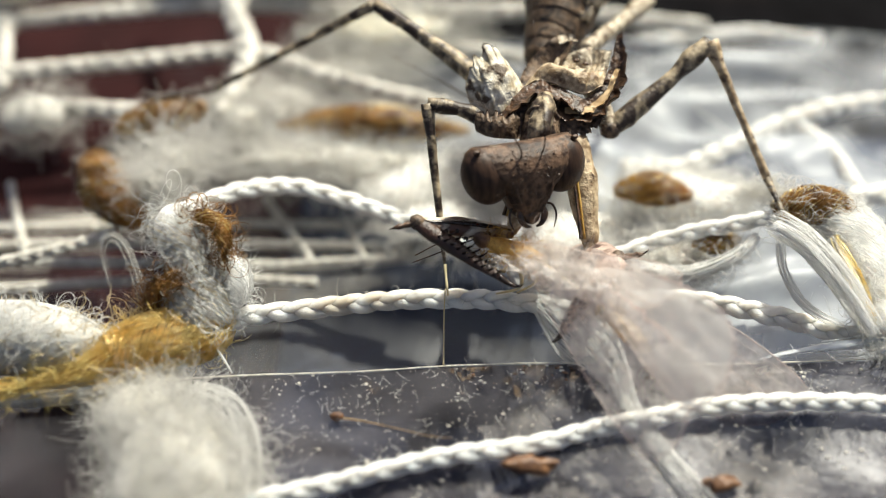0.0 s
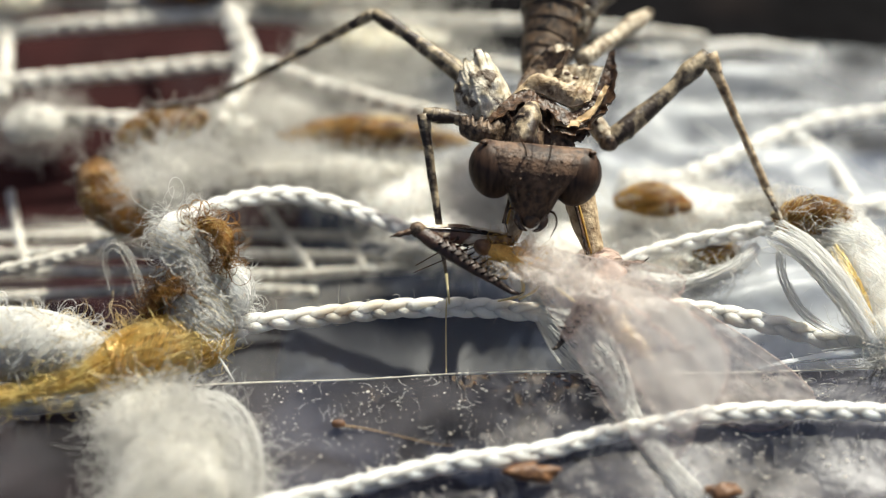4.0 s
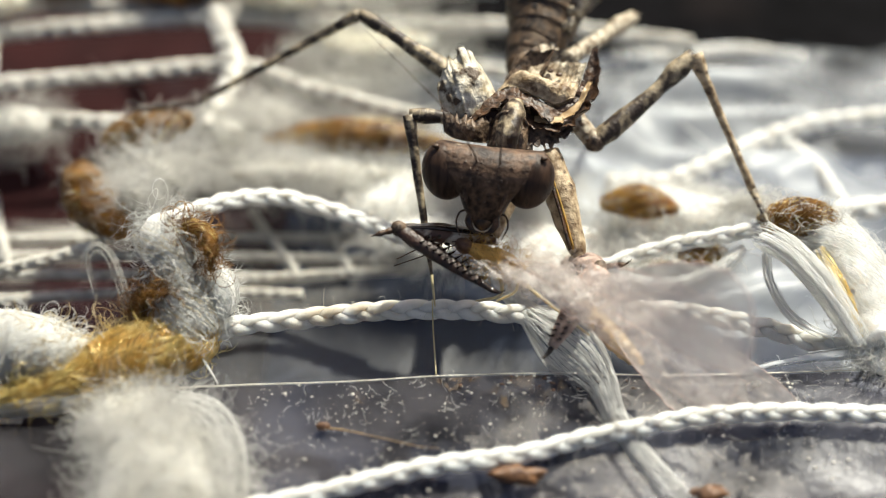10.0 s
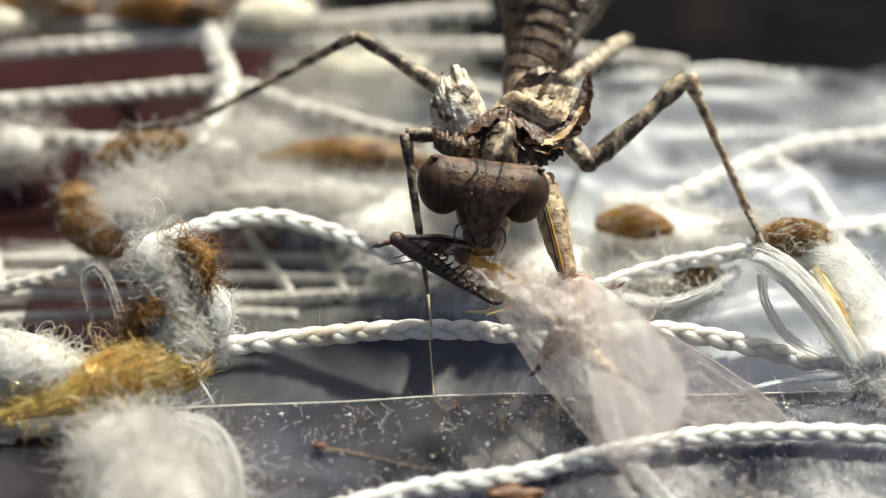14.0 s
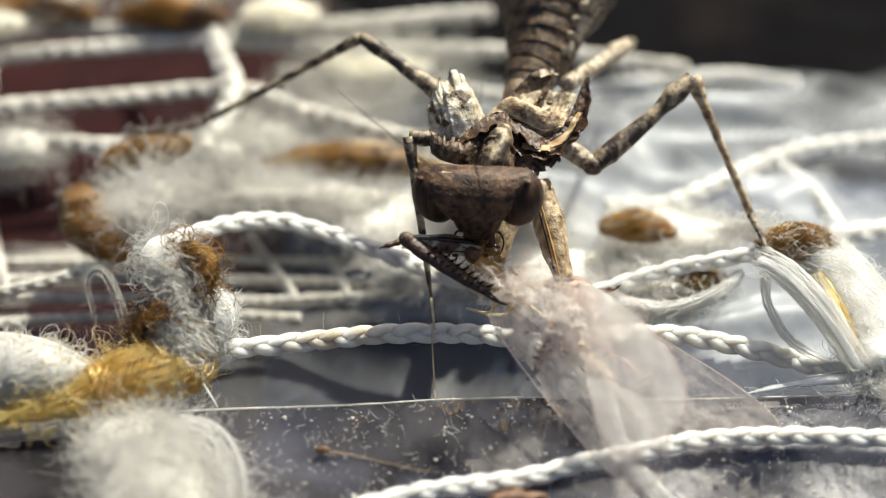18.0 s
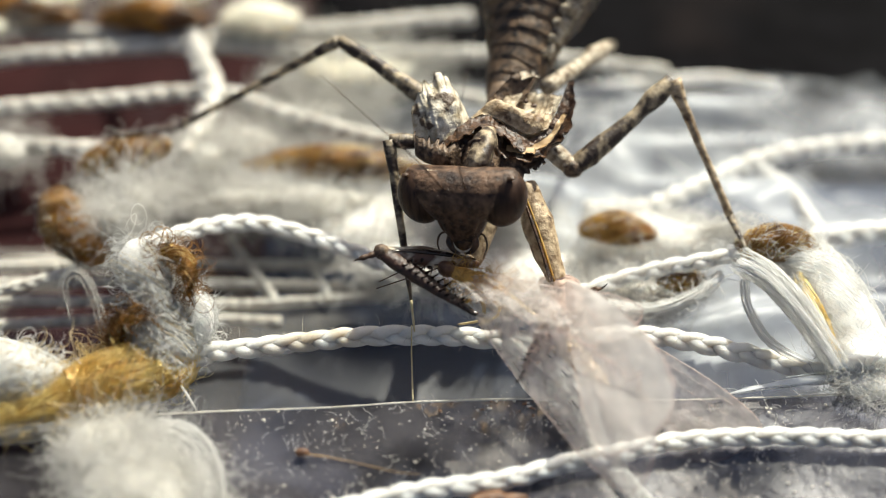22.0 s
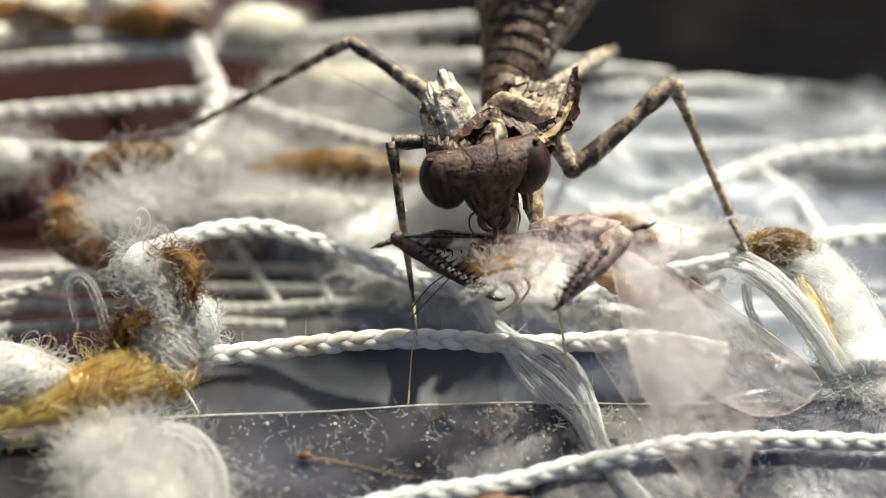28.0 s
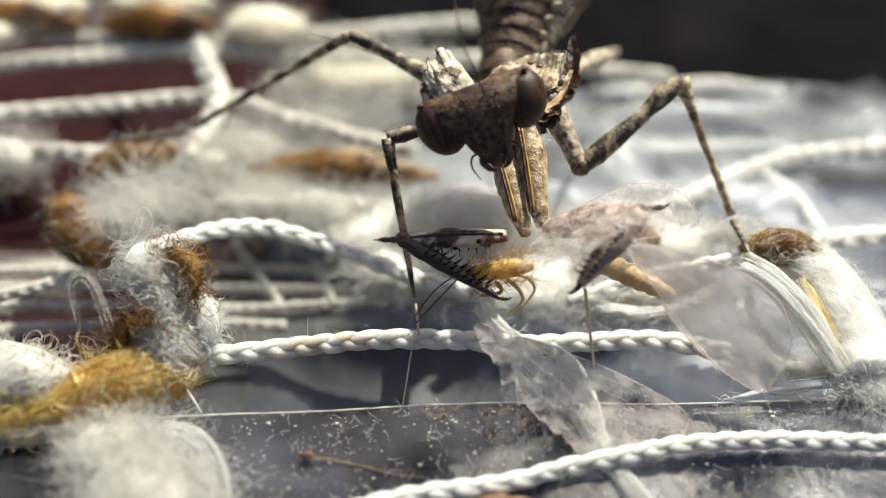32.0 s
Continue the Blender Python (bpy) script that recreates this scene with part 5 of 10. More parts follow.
for i in range(420):
    x, a = rng.uniform(-0.2, L_THO), rng.uniform(0, 2 * math.pi)
    d = Vector((rng.uniform(0.1, 0.8), math.cos(a), math.sin(a)))
    hair(g, curly(Vector((x, 0.5 * math.cos(a), 0.5 * math.sin(a))), d, rng.uniform(0.2, 0.9), 0.6, i * 0.3), 0.011)
tagged(part("down", g, M_AMBER, prey_thorax, "amber down", local=True), kind="stuff")
part("prey_head", ball((-0.2, 0, 0), (0.36, 0.32, 0.32), 12, 16, 0.1, 2), M_SEED, prey_thorax, local=True)
for sgn in (-1, 1):
    part("antenna", tube(spline([(-0.5, 0.1 * sgn, 0), (-1.5, 0.3 * sgn, -1.0), (-2.4, 0.2 * sgn, -2.2)], 0.15), 0.026, 6), M_DARK, prey_thorax, local=True)
    part("leg", tube(spline([(1.3, 0.2 * sgn, -0.4), (1.9 + 0.2 * sgn, 0.3 * sgn, -0.9), (2.1 + 0.3 * sgn, 0.3 * sgn, -1.6), (1.5 + 0.4 * sgn, 0.2 * sgn, -2.4)], 0.1), taper(0.09, 0.08, 0.06, 0.04), 8), M_PALELEG, prey_thorax, local=True)
    part("leg", tube(spline([(0.8, 0.2 * sgn, -0.4), (1.0, 0.5 * sgn, -0.7), (0.2, 0.4 * sgn, -0.9)], 0.1), taper(0.09, 0.08, 0.05), 8), M_YELLOW, prey_thorax, local=True)
L_ABD = 3.6
prey_abdomen = prey_part("abdomen", L_ABD, lambda s: taper(0.25, 0.40, 0.45, 0.44, 0.42, 0.38, 0.32, 0.12)(s) * (1 + 0.07 * math.sin(s * 44)), M_TAN, "tan ringed abdomen", wobble=0.06, steps=60)
prey_leg = prey_part("leg", 3.0, taper(0.075, 0.07, 0.055, 0.065, 0.035), M_PALELEG, wobble=0.02)


def wing_mesh(length, width, seed, ragged=0.04, crumple=0.12, tip=0.55):
    """A membrane with thickness, leading edge on the x axis, and the veins that carry it."""
    def half(u):
        return width * 1.25 * (u ** 0.75 + 0.04) * max(0.0, 1 - u ** 3.2) ** tip + 0.02

    def place(u, v):
        w = half(u)
        x = length * u
        y = w * (v - 0.16) * (1 + ragged * noise.noise(Vector((u * 22, seed, v))) * (v > 0.9))
        z = crumple * length * 0.12 * noise.noise(Vector((x * 0.45, y * 0.7, seed))) + 0.03 * noise.noise(Vector((x * 2.2, y * 2.6, seed))) + 0.05 * crumple * math.sin(y * 9) + 0.10 * math.sin(math.pi * v)
        return Vector((x, y, z))

    nu, nv = 44, 22
    g = Geo()
    for i in range(nu + 1):
        for j in range(nv + 1):
            g.v.append(place(i / nu, j / nv))
    for i in range(nu):
        for j in range(nv):
            c = i * (nv + 1) + j
            g.f.append((c, c + nv + 1, c + nv + 2, c + 1))
    veins = []
    for v0, v1 in ((0.0, 0.0), (0.15, 0.08), (0.25, 0.24), (0.32, 0.48), (0.42, 0.78)):
        veins.append([place(0.02 + 0.96 * k / 24, v0 + (v1 - v0) * (k / 24)) for k in range(25)])
    rim = [place(0.30 + 0.69 * k / 26, 1.0) for k in range(27)] + [place(0.99, 1 - k / 8) for k in range(1, 9)]
    return g, veins, rim


def make_wing(length, width, seed, material=M_WING, label="", **k):
    g, veins, rim = wing_mesh(length, width, seed, **k)
    w = part("wing", g, material, None, label, local=True)
    w.parent = prey
    for i, v in enumerate(veins):
        part("vein", tube(v, 0.020 if i == 0 else 0.007, 5), M_VEIN, w, local=True)
    part("rim", tube(rim, 0.026, 6), M_RIM, w, local=True)
    g = Geo()
    q = random.Random(seed)
    for a, b, n in ((0, 1, 22), (1, 2, 12), (2, 3, 12), (3, 4, 10)):
        for i in range(n):
            k = 2 + int(20 * (i + q.uniform(0.1, 0.9)) / n)
            t = tube([veins[a][k], veins[a][k].lerp(veins[b][min(24, k + 1)], 0.5) + Vector((0, 0, 0.02)), veins[b][min(24, k + q.choice((0, 1)))]], 0.005, 4)
            g.add(t.v, t.f)
    part("cross_veins", g, M_VEIN, w, local=True)
    return w


wing_1 = make_wing(9.6, 3.9, 1.0, label="long milky pinkish forewing")
wing_2 = make_wing(8.8, 4.2, 5.0, M_CLEARWING, label="clear pinkish wing with a torn edge", ragged=0.25, crumple=0.16)
wing_3 = make_wing(6.6, 2.6, 9.0, M_CLEARWING, label="loose clear pinkish wing by the mantis's mouth", ragged=0.08, crumple=0.35)
shroud = prey_part("torn_membrane", 4.3, taper(0.05, 0.10, 0.16, 0.12, 0.05), M_SHROUD, "crumpled lilac membrane and down torn from the wings", wobble=0.5)
for k in range(10):
    q = random.Random(40 + k)
    cx, a0 = 0.3 + 3.7 * k / 9, q.uniform(0, 6.28)
    lx, ly = q.uniform(1.6, 2.6), q.uniform(1.0, 1.7)
    ca, sa = math.cos(a0), math.sin(a0)
    tw = q.uniform(-0.8, 0.8)
    g = Geo()
    nu, nv = 30, 22
    for i in range(nu + 1):
        for j in range(nv + 1):
            u, v = i / nu - 0.5, j / nv - 0.5
            edge = 1 + 0.35 * noise.noise(Vector((math.atan2(v, u) * 2.5, k, 4)))
            x, y = lx * u * edge, ly * v * edge * (1 - 1.6 * u * u)
            z = 0.75 * abs(noise.noise(Vector((x * 1.5, y * 1.7, k * 2.7)))) + 0.22 * abs(noise.noise(Vector((x * 2.2, y * 5.2, k + 5)))) + 0.04 * noise.noise(Vector((x * 7, y * 9, k)))
            x, y = x * math.cos(tw) - y * math.sin(tw), x * math.sin(tw) + y * math.cos(tw)
            g.v.append(Vector((cx + x, y * ca - z * sa + 0.5 * math.cos(a0), y * sa + z * ca + 0.5 * math.sin(a0) - 0.2)))
    for i in range(nu):
        for j in range(nv):
            c = i * (nv + 1) + j
            g.f.append((c, c + nv + 1, c + nv + 2, c + 1))
    part("torn_fold", g, M_SHROUD, shroud, "torn fold of lilac membrane", local=True)
g = Geo()
for i in range(460):
    q = random.Random(900 + i)
    x, a0 = q.uniform(-0.1, 4.2), q.uniform(0, 6.28)
    rr = q.uniform(0.1, 0.7)
    hair(g, curly(Vector((x, rr * math.cos(a0), rr * math.sin(a0))), Vector((q.uniform(-0.7, 0.9), math.cos(a0), math.sin(a0))), q.uniform(0.3, 1.5), 0.8, i * 0.3), q.uniform(0.004, 0.010))
tagged(part("down", g, M_LILAC, shroud, "pale lilac down", local=True), kind="stuff")
wing_4 = make_wing(7.4, 3.9, 13.0, M_MILK, label="milky hind wing", crumple=0.2)


# ---- small things ----
thread = thing("yellow_thread", (0.09, -3.23, 1.00), "thin yellow fibre hanging from the foot to the plastic", "fibre")
part("fibre", tube(spline([(0.09, -3.23, 1.00), (0.04, -4.49, 0.80), (0.02, -6.58, 0.33)], 0.2), 0.028, 6), M_THREAD, thread)
seed_husk = thing("seed_husk", (3.12, -10.96, 0.20), "small brown dry seed husk", "seed")
part("husk", ball((3.05, -11.12, 0.40), (0.88, 0.36, 0.26), 20, 26, 0.55, 2.2), M_SEED, seed_husk)
seed_husk = thing("seed_husk", (9.71, -11.68, 0.10), "small tan dry seed husk", "seed")
part("husk", ball((9.68, -11.74, 0.15), (0.6, 0.30, 0.22), 20, 26, 0.6, 2.4), M_SEED, seed_husk)
stalk = thing("dry_stalk", (-3.81, -8.80, 0.10), "thin brown dry plant stalk with a bud", "plant stalk")
part("stem", tube(spline([(-3.75, -8.97, 0.25), (-2.97, -9.06, 0.20), (-1.72, -9.35, 0.15), (-0.49, -9.66, 0.10), (0.33, -9.76, 0.10)], 0.2), taper(0.045, 0.03, 0.025, 0.015), 6), M_STALK, stalk)
part("bud", ball((-3.85, -8.93, 0.30), (0.26, 0.18, 0.16), 8, 10, 0.3, 2), M_SEED, stalk)

# dust and lint on the strip
def scatter(name, count, label, size, material, flat, spread, seed, lift):
    r = random.Random(seed)
    g = Geo()
    for i in range(count):
        x = r.uniform(-11, 17)
        v = r.random() ** spread
        y = edge_y(x) - v * 7.5 - 0.1
        z = 0.3 - 0.9 * ((edge_y(x) - y) / 16) ** 0.6 + lift
        s0 = size * r.uniform(0.4, 1.5)
        if flat:
            g.add(*(lambda b: (b.v, b.f))(ball((x, y, z + s0 * 0.3), (s0, s0 * r.uniform(0.5, 1), s0 * 0.5), 4, 6, 0.4, 3.0)))
        else:
            a = r.uniform(0, 6.28)
            hair(g, curly((x, y, z + 0.03), (math.cos(a), math.sin(a), 0.15), r.uniform(0.2, 0.8), 0.8, i * 0.37, 8), 0.012)
    ob = part(name, g, material)
    return tagged(ob, label, "dust", kind="stuff")


scatter("dust", 1600, "pale dust grains scattered on the clear plastic", 0.023, M_DUST, True, 1.0, 3, 0.10)
scatter("coarse_dust", 160, "coarse pale crumbs on the clear plastic", 0.055, M_DUST, True, 1.2, 4, 0.10)
scatter("lint", 440, "short white lint on the clear plastic", 0.02, M_FIBRE, False, 1.5, 5, 0.12)
g = Geo()
nx, ny = 520, 76
for j in range(ny + 1):
    for i in range(nx + 1):
        x, v = -5 + 13 * i / nx, 0.004 + 0.085 * j / ny
        y = edge_y(x) - v * 16
        g.v.append(Vector((x, y, 0.36 - 0.9 * v ** 0.6 + 0.18 * noise.noise(Vector((x * 0.25, y * 0.3, 8))) * min(1, v * 6))))
for j in range(ny):
    for i in range(nx):
        a = j * (nx + 1) + i
        q = g.v[a]
        near = max(math.exp(-((q.x - 3.6) / 1.5) ** 2), 0.75 * math.exp(-((q.x - 1.0) / 1.2) ** 2), 0.55 * math.exp(-((q.x + 2.8) / 0.8) ** 2))
        if noise.noise(Vector((q.x * 1.3, q.y * 1.6, 31))) + 0.6 * noise.noise(Vector((q.x * 4.2, q.y * 4.6, 14))) + 0.5 * noise.noise(Vector((q.x * 12, q.y * 13, 3))) > 0.95 - near * 1.25 + 0.55 * j / ny:
            g.f.append((a, a + 1, a + nx + 2, a + nx + 1))
residue = thing("brown_residue", (3.6, -6.9, 0.30), "dried amber-brown residue along the plastic edge", "residue")
part("stain", g, M_CRUST, residue)
r2 = random.Random(11)
for k in range(26):
    q = Vector((3.5 + r2.gauss(0, 1.6), 0, 0.33))
    q.y = edge_y(q.x) - r2.uniform(0.05, 0.9)
    part("flake", ball(q, (r2.uniform(0.03, 0.12), r2.uniform(0.03, 0.07), 0.03), 5, 8, 0.6, 4.0), M_SEED if k % 3 else M_DUST, residue)
lint = thing("glass_hair", (-8.63, -5.72, 0.40), "stiff shiny white bristle beside the cord", "fibre")
part("fibre", tube(spline([(-8.67, -5.89, 0.70), (-8.29, -6.39, 0.50), (-7.91, -6.94, 0.30)], 0.2), taper(0.03, 0.05, 0.02), 5), M_SILK, lint)


# ---- what moves ----
def aim(row, base):
    """A limb's pose: its own x axis from a towards b."""
    a, b = Vector(row[0:3]), Vector(row[3:6])
    x = (b - a).normalized()
    y = Vector((0, 0, 1)).cross(x)
    if y.length < 1e-4:
        y = Vector((0, 1, 0))
    y.normalize()
    z = x.cross(y)
    m = Matrix((x, y, z)).transposed().to_4x4()
    m.translation = (a - Vector(base)) * MM
    return m


def spread(row, base):
    """A wing's pose: hinge, tip, and a point on the trailing side."""
    a, b, c = Vector(row[0:3]), Vector(row[3:6]), Vector(row[6:9])
    x = (b - a).normalized()
    z = x.cross(c - a).normalized()
    y = z.cross(x)
    m = Matrix((x, y, z)).transposed().to_4x4()
    m.translation = (a - Vector(base)) * MM
    return m


def place_mm(row, base):
    p = (Vector(row[0:3]) - Vector(base)) * MM
    return pose(p.x, p.y, p.z, *row[3:6])


def motions():
    walk(thread, [(t, pose(0.00009, -0.00323, 0.001, 0, 0, a)) for t, a in ((0, 0), (6, 1.5), (13, 4.5), (20, 2.5), (25, 0), (28, -3), (32, -7.5))])
    mb = MANTIS_BASE
    pb = ORIGIN[prey.name]
    walk(thorax, [(r[0], place_mm(r[1:], mb)) for r in [
    (0, 4.16, 4.53, 7.24, 0.00, -0.00, 0.00),
    (0.5, 4.18, 4.62, 7.36, -0.00, 0.27, -0.27),
    (1, 3.99, 4.62, 7.42, -0.01, 0.99, -0.99),
    (1.5, 3.97, 4.41, 7.26, -0.02, 1.53, -1.53),
    (2, 3.86, 4.36, 7.27, -0.04, 2.02, -2.02),
    (2.5, 3.85, 4.40, 7.31, -0.07, 2.80, -2.81),
    (3, 3.85, 4.36, 7.21, -0.11, 3.57, -3.57),
    (3.5, 3.76, 4.28, 7.30, -0.11, 3.57, -3.57),
    (5.5, 3.80, 4.32, 7.47, -0.13, 3.83, -3.84),
    (6, 3.78, 4.25, 7.41, -0.13, 3.83, -3.84),
    (7, 3.67, 4.19, 7.33, -0.13, 3.83, -3.84),
    (8, 3.74, 4.33, 7.44, -0.04, 2.03, -2.03),
    (9, 3.70, 4.35, 7.57, -0.05, 2.29, -2.29),
    (9.5, 3.71, 4.31, 7.49, -0.05, 2.50, -2.50),
    (10, 3.67, 4.51, 7.45, -0.08, 3.04, -3.04),
    (10.5, 3.75, 4.49, 7.47, -0.15, 4.12, -4.13),
    (11, 3.74, 4.48, 7.49, -0.19, 4.64, -4.66),
    (12, 3.64, 4.41, 7.57, -0.17, 4.36, -4.37),
    (12.5, 3.61, 4.36, 7.60, -0.24, 5.19, -5.22),
    (13, 3.64, 4.44, 7.63, -0.26, 5.46, -5.49),
    (14, 3.57, 4.36, 7.55, -0.24, 5.18, -5.21),
    (14.5, 3.46, 4.24, 7.47, -0.21, 4.92, -4.94),
    (16.5, 3.29, 4.17, 7.52, -0.26, 5.47, -5.50),
    (17, 3.41, 4.24, 7.59, -0.29, 5.72, -5.75),
    (18, 3.35, 4.26, 7.54, -0.26, 5.49, -5.51),
    (19, 3.45, 4.16, 7.62, -0.26, 5.49, -5.51),
    (19.5, 3.56, 4.37, 7.62, -0.26, 5.47, -5.50),
    (20, 3.60, 4.24, 7.55, -0.19, 4.65, -4.66),
    (21, 3.58, 4.33, 7.61, -0.19, 4.64, -4.66),
    (22, 3.54, 4.23, 7.53, -0.26, 5.43, -5.46),
    (23, 3.66, 4.20, 7.57, -0.21, 4.89, -4.91),
    (23.5, 3.75, 4.29, 7.67, -0.17, 4.37, -4.38),
    (24, 3.70, 4.26, 7.67, -0.10, 3.31, -3.31),
    (24.5, 3.57, 4.33, 7.76, -0.02, 1.68, -1.68),
    (25, 3.63, 4.51, 7.96, -0.03, 1.70, -1.70),
    (25.5, 3.65, 4.43, 8.02, -0.03, 1.96, -1.96),
    (27.5, 3.44, 4.46, 8.09, -0.04, 2.24, -2.24),
    (28, 3.59, 4.43, 7.99, -0.04, 2.23, -2.23),
    (28.5, 3.53, 4.52, 8.00, -0.03, 1.96, -1.96),
    (29, 3.57, 4.55, 7.99, -0.01, 1.19, -1.19),
    (29.5, 3.71, 4.67, 8.16, -0.01, 0.93, -0.93),
    (30, 3.79, 4.51, 8.08, -0.01, 0.93, -0.93),
    (30.5, 3.71, 4.64, 8.19, -0.00, 0.41, -0.41),
    (31, 3.80, 4.71, 8.29, -0.00, 0.41, -0.41),
    (31.5, 3.58, 4.91, 8.49, -0.00, -0.14, 0.14),
    (32, 3.42, 5.10, 8.80, -0.01, -0.97, 0.97)]])
    walk(abdomen, [(r[0], place_mm((*r[1:], 0, 0, 0), mb)) for r in [
    (0, 4.90, 7.69, 5.44),
    (0.5, 4.96, 7.71, 5.50),
    (1, 4.77, 7.71, 5.57),
    (1.5, 4.73, 7.64, 5.54),
    (2, 4.74, 7.57, 5.54),
    (2.5, 4.78, 7.60, 5.57),
    (3, 4.76, 7.62, 5.53),
    (3.5, 4.70, 7.54, 5.63),
    (5.5, 4.75, 7.45, 5.68),
    (6, 4.74, 7.43, 5.67),
    (7, 4.69, 7.52, 5.74),
    (8, 4.75, 7.50, 5.69),
    (9, 4.75, 7.43, 5.75),
    (9.5, 4.68, 7.43, 5.70),
    (10, 4.67, 7.62, 5.66),
    (10.5, 4.74, 7.59, 5.70),
    (11, 4.75, 7.59, 5.72),
    (12, 4.76, 7.48, 5.79),
    (12.5, 4.75, 7.37, 5.75),
    (13, 4.78, 7.43, 5.74),
    (14, 4.70, 7.40, 5.73),
    (14.5, 4.66, 7.37, 5.76),
    (16.5, 4.65, 7.32, 5.82),
    (17, 4.72, 7.34, 5.83),
    (18, 4.66, 7.38, 5.81),
    (19, 4.69, 7.26, 5.88),
    (19.5, 4.76, 7.39, 5.81),
    (20, 4.74, 7.35, 5.82),
    (21, 4.73, 7.39, 5.83),
    (22, 4.71, 7.35, 5.82),
    (23, 4.68, 7.27, 5.80),
    (23.5, 4.65, 7.30, 5.83),
    (24, 4.46, 7.18, 5.72),
    (24.5, 4.38, 7.03, 5.56),
    (25, 4.37, 7.10, 5.64),
    (25.5, 4.35, 7.06, 5.74),
    (27.5, 4.19, 7.18, 5.91),
    (28, 4.36, 7.21, 5.88),
    (28.5, 4.29, 7.26, 5.85),
    (29, 4.29, 7.29, 5.84),
    (29.5, 4.34, 7.33, 5.91),
    (30, 4.34, 7.27, 5.94),
    (30.5, 4.34, 7.33, 5.97),
    (31, 4.40, 7.33, 5.99),
    (31.5, 4.20, 7.38, 6.03),
    (32, 4.17, 7.41, 6.17)]])
    walk(head, [(r[0], place_mm(r[1:], mb)) for r in [
        (0, 3.05, -1.16, 5.33, 55.1, 7.0, 22.1), (0.5, 3.08, -1.08, 5.65, 56.2, 2.6, 15.9), (1, 3.11, -1.10, 5.81, 54.6, -3.3, 6.6), (2, 2.91, -1.48, 5.68, 55.6, -2.3, -0.5), (3, 3.43, -1.26, 5.24, 46.2, 4.5, -4.8),
        (3.5, 3.48, -1.18, 5.49, 47.5, 4.2, -3.4), (5.5, 2.84, -1.33, 5.66, 51.9, 3.1, -5.7), (6, 2.78, -1.45, 5.63, 50.3, 2.8, -6.9), (7, 2.65, -1.52, 5.49, 49.5, -1.0, -8.7), (8, 2.64, -1.40, 5.54, 48.7, -4.2, -9.9),
        (9, 2.56, -1.30, 5.68, 53.8, -1.4, -6.2), (9.5, 2.39, -1.41, 5.55, 54.9, 1.4, -5.6), (10, 2.17, -1.13, 5.51, 58.7, 2.2, -7.2), (10.5, 2.39, -1.06, 5.56, 54.4, 5.8, -12.1), (11, 2.51, -1.18, 5.49, 49.4, 9.8, -16.5),
        (12, 2.24, -0.99, 5.76, 53.4, 5.0, -14.4), (13, 2.19, -0.98, 5.79, 54.0, -0.1, -8.4), (14, 2.09, -1.11, 5.77, 47.5, 8.8, 1.1), (14.5, 2.03, -1.20, 5.69, 51.2, 7.8, 0.5), (16.5, 2.07, -1.17, 5.81, 63.2, 1.5, -3.9),
        (17, 2.03, -1.20, 5.76, 65.8, -0.1, -5.1), (18, 1.80, -1.09, 5.66, 80.2, -7.6, -11.8), (19, 1.80, -1.14, 5.62, 77.0, -9.4, -11.4), (19.5, 1.94, -0.99, 5.63, 78.4, -13.1, -11.0), (20, 2.15, -1.10, 5.68, 78.6, -15.3, -9.4),
        (21, 2.09, -0.96, 5.73, 75.7, -12.4, -13.2), (22, 2.00, -1.01, 5.64, 71.6, -10.0, -15.0), (23, 2.21, -0.98, 5.87, 69.5, -5.1, -8.6), (24, 2.63, -0.87, 6.15, 73.4, -1.7, -0.8), (24.5, 2.71, -0.45, 6.69, 81.7, -8.9, -2.2),
        (25, 2.92, -0.33, 6.84, 78.9, -9.1, -2.8), (25.5, 3.00, -0.36, 6.86, 76.0, -7.2, -1.4), (27.5, 2.71, -0.38, 6.65, 59.8, -7.4, 12.0), (28, 2.76, -0.48, 6.56, 61.3, -7.2, 9.0), (28.5, 2.75, -0.35, 6.72, 56.9, -7.0, 12.4),
        (29, 2.83, -0.14, 6.77, 58.3, -4.9, 18.6), (29.5, 3.06, -0.07, 6.82, 58.3, -6.7, 17.4), (30, 3.48, -0.53, 6.67, 57.6, -9.1, 7.8), (30.5, 3.05, -0.19, 6.90, 57.2, -12.7, 10.6), (31, 3.28, -0.18, 7.41, 54.8, -19.3, 14.7),
        (31.3, 3.09, -0.19, 7.70, 51.6, -27.2, -4.7), (31.5, 2.93, 0.02, 8.01, 52.8, -24.7, 0.2), (31.6, 2.88, 0.08, 8.07, 54.2, -22.8, 2.2), (32, 2.52, 0.32, 8.79, 53.7, -21.7, 4.3)]])
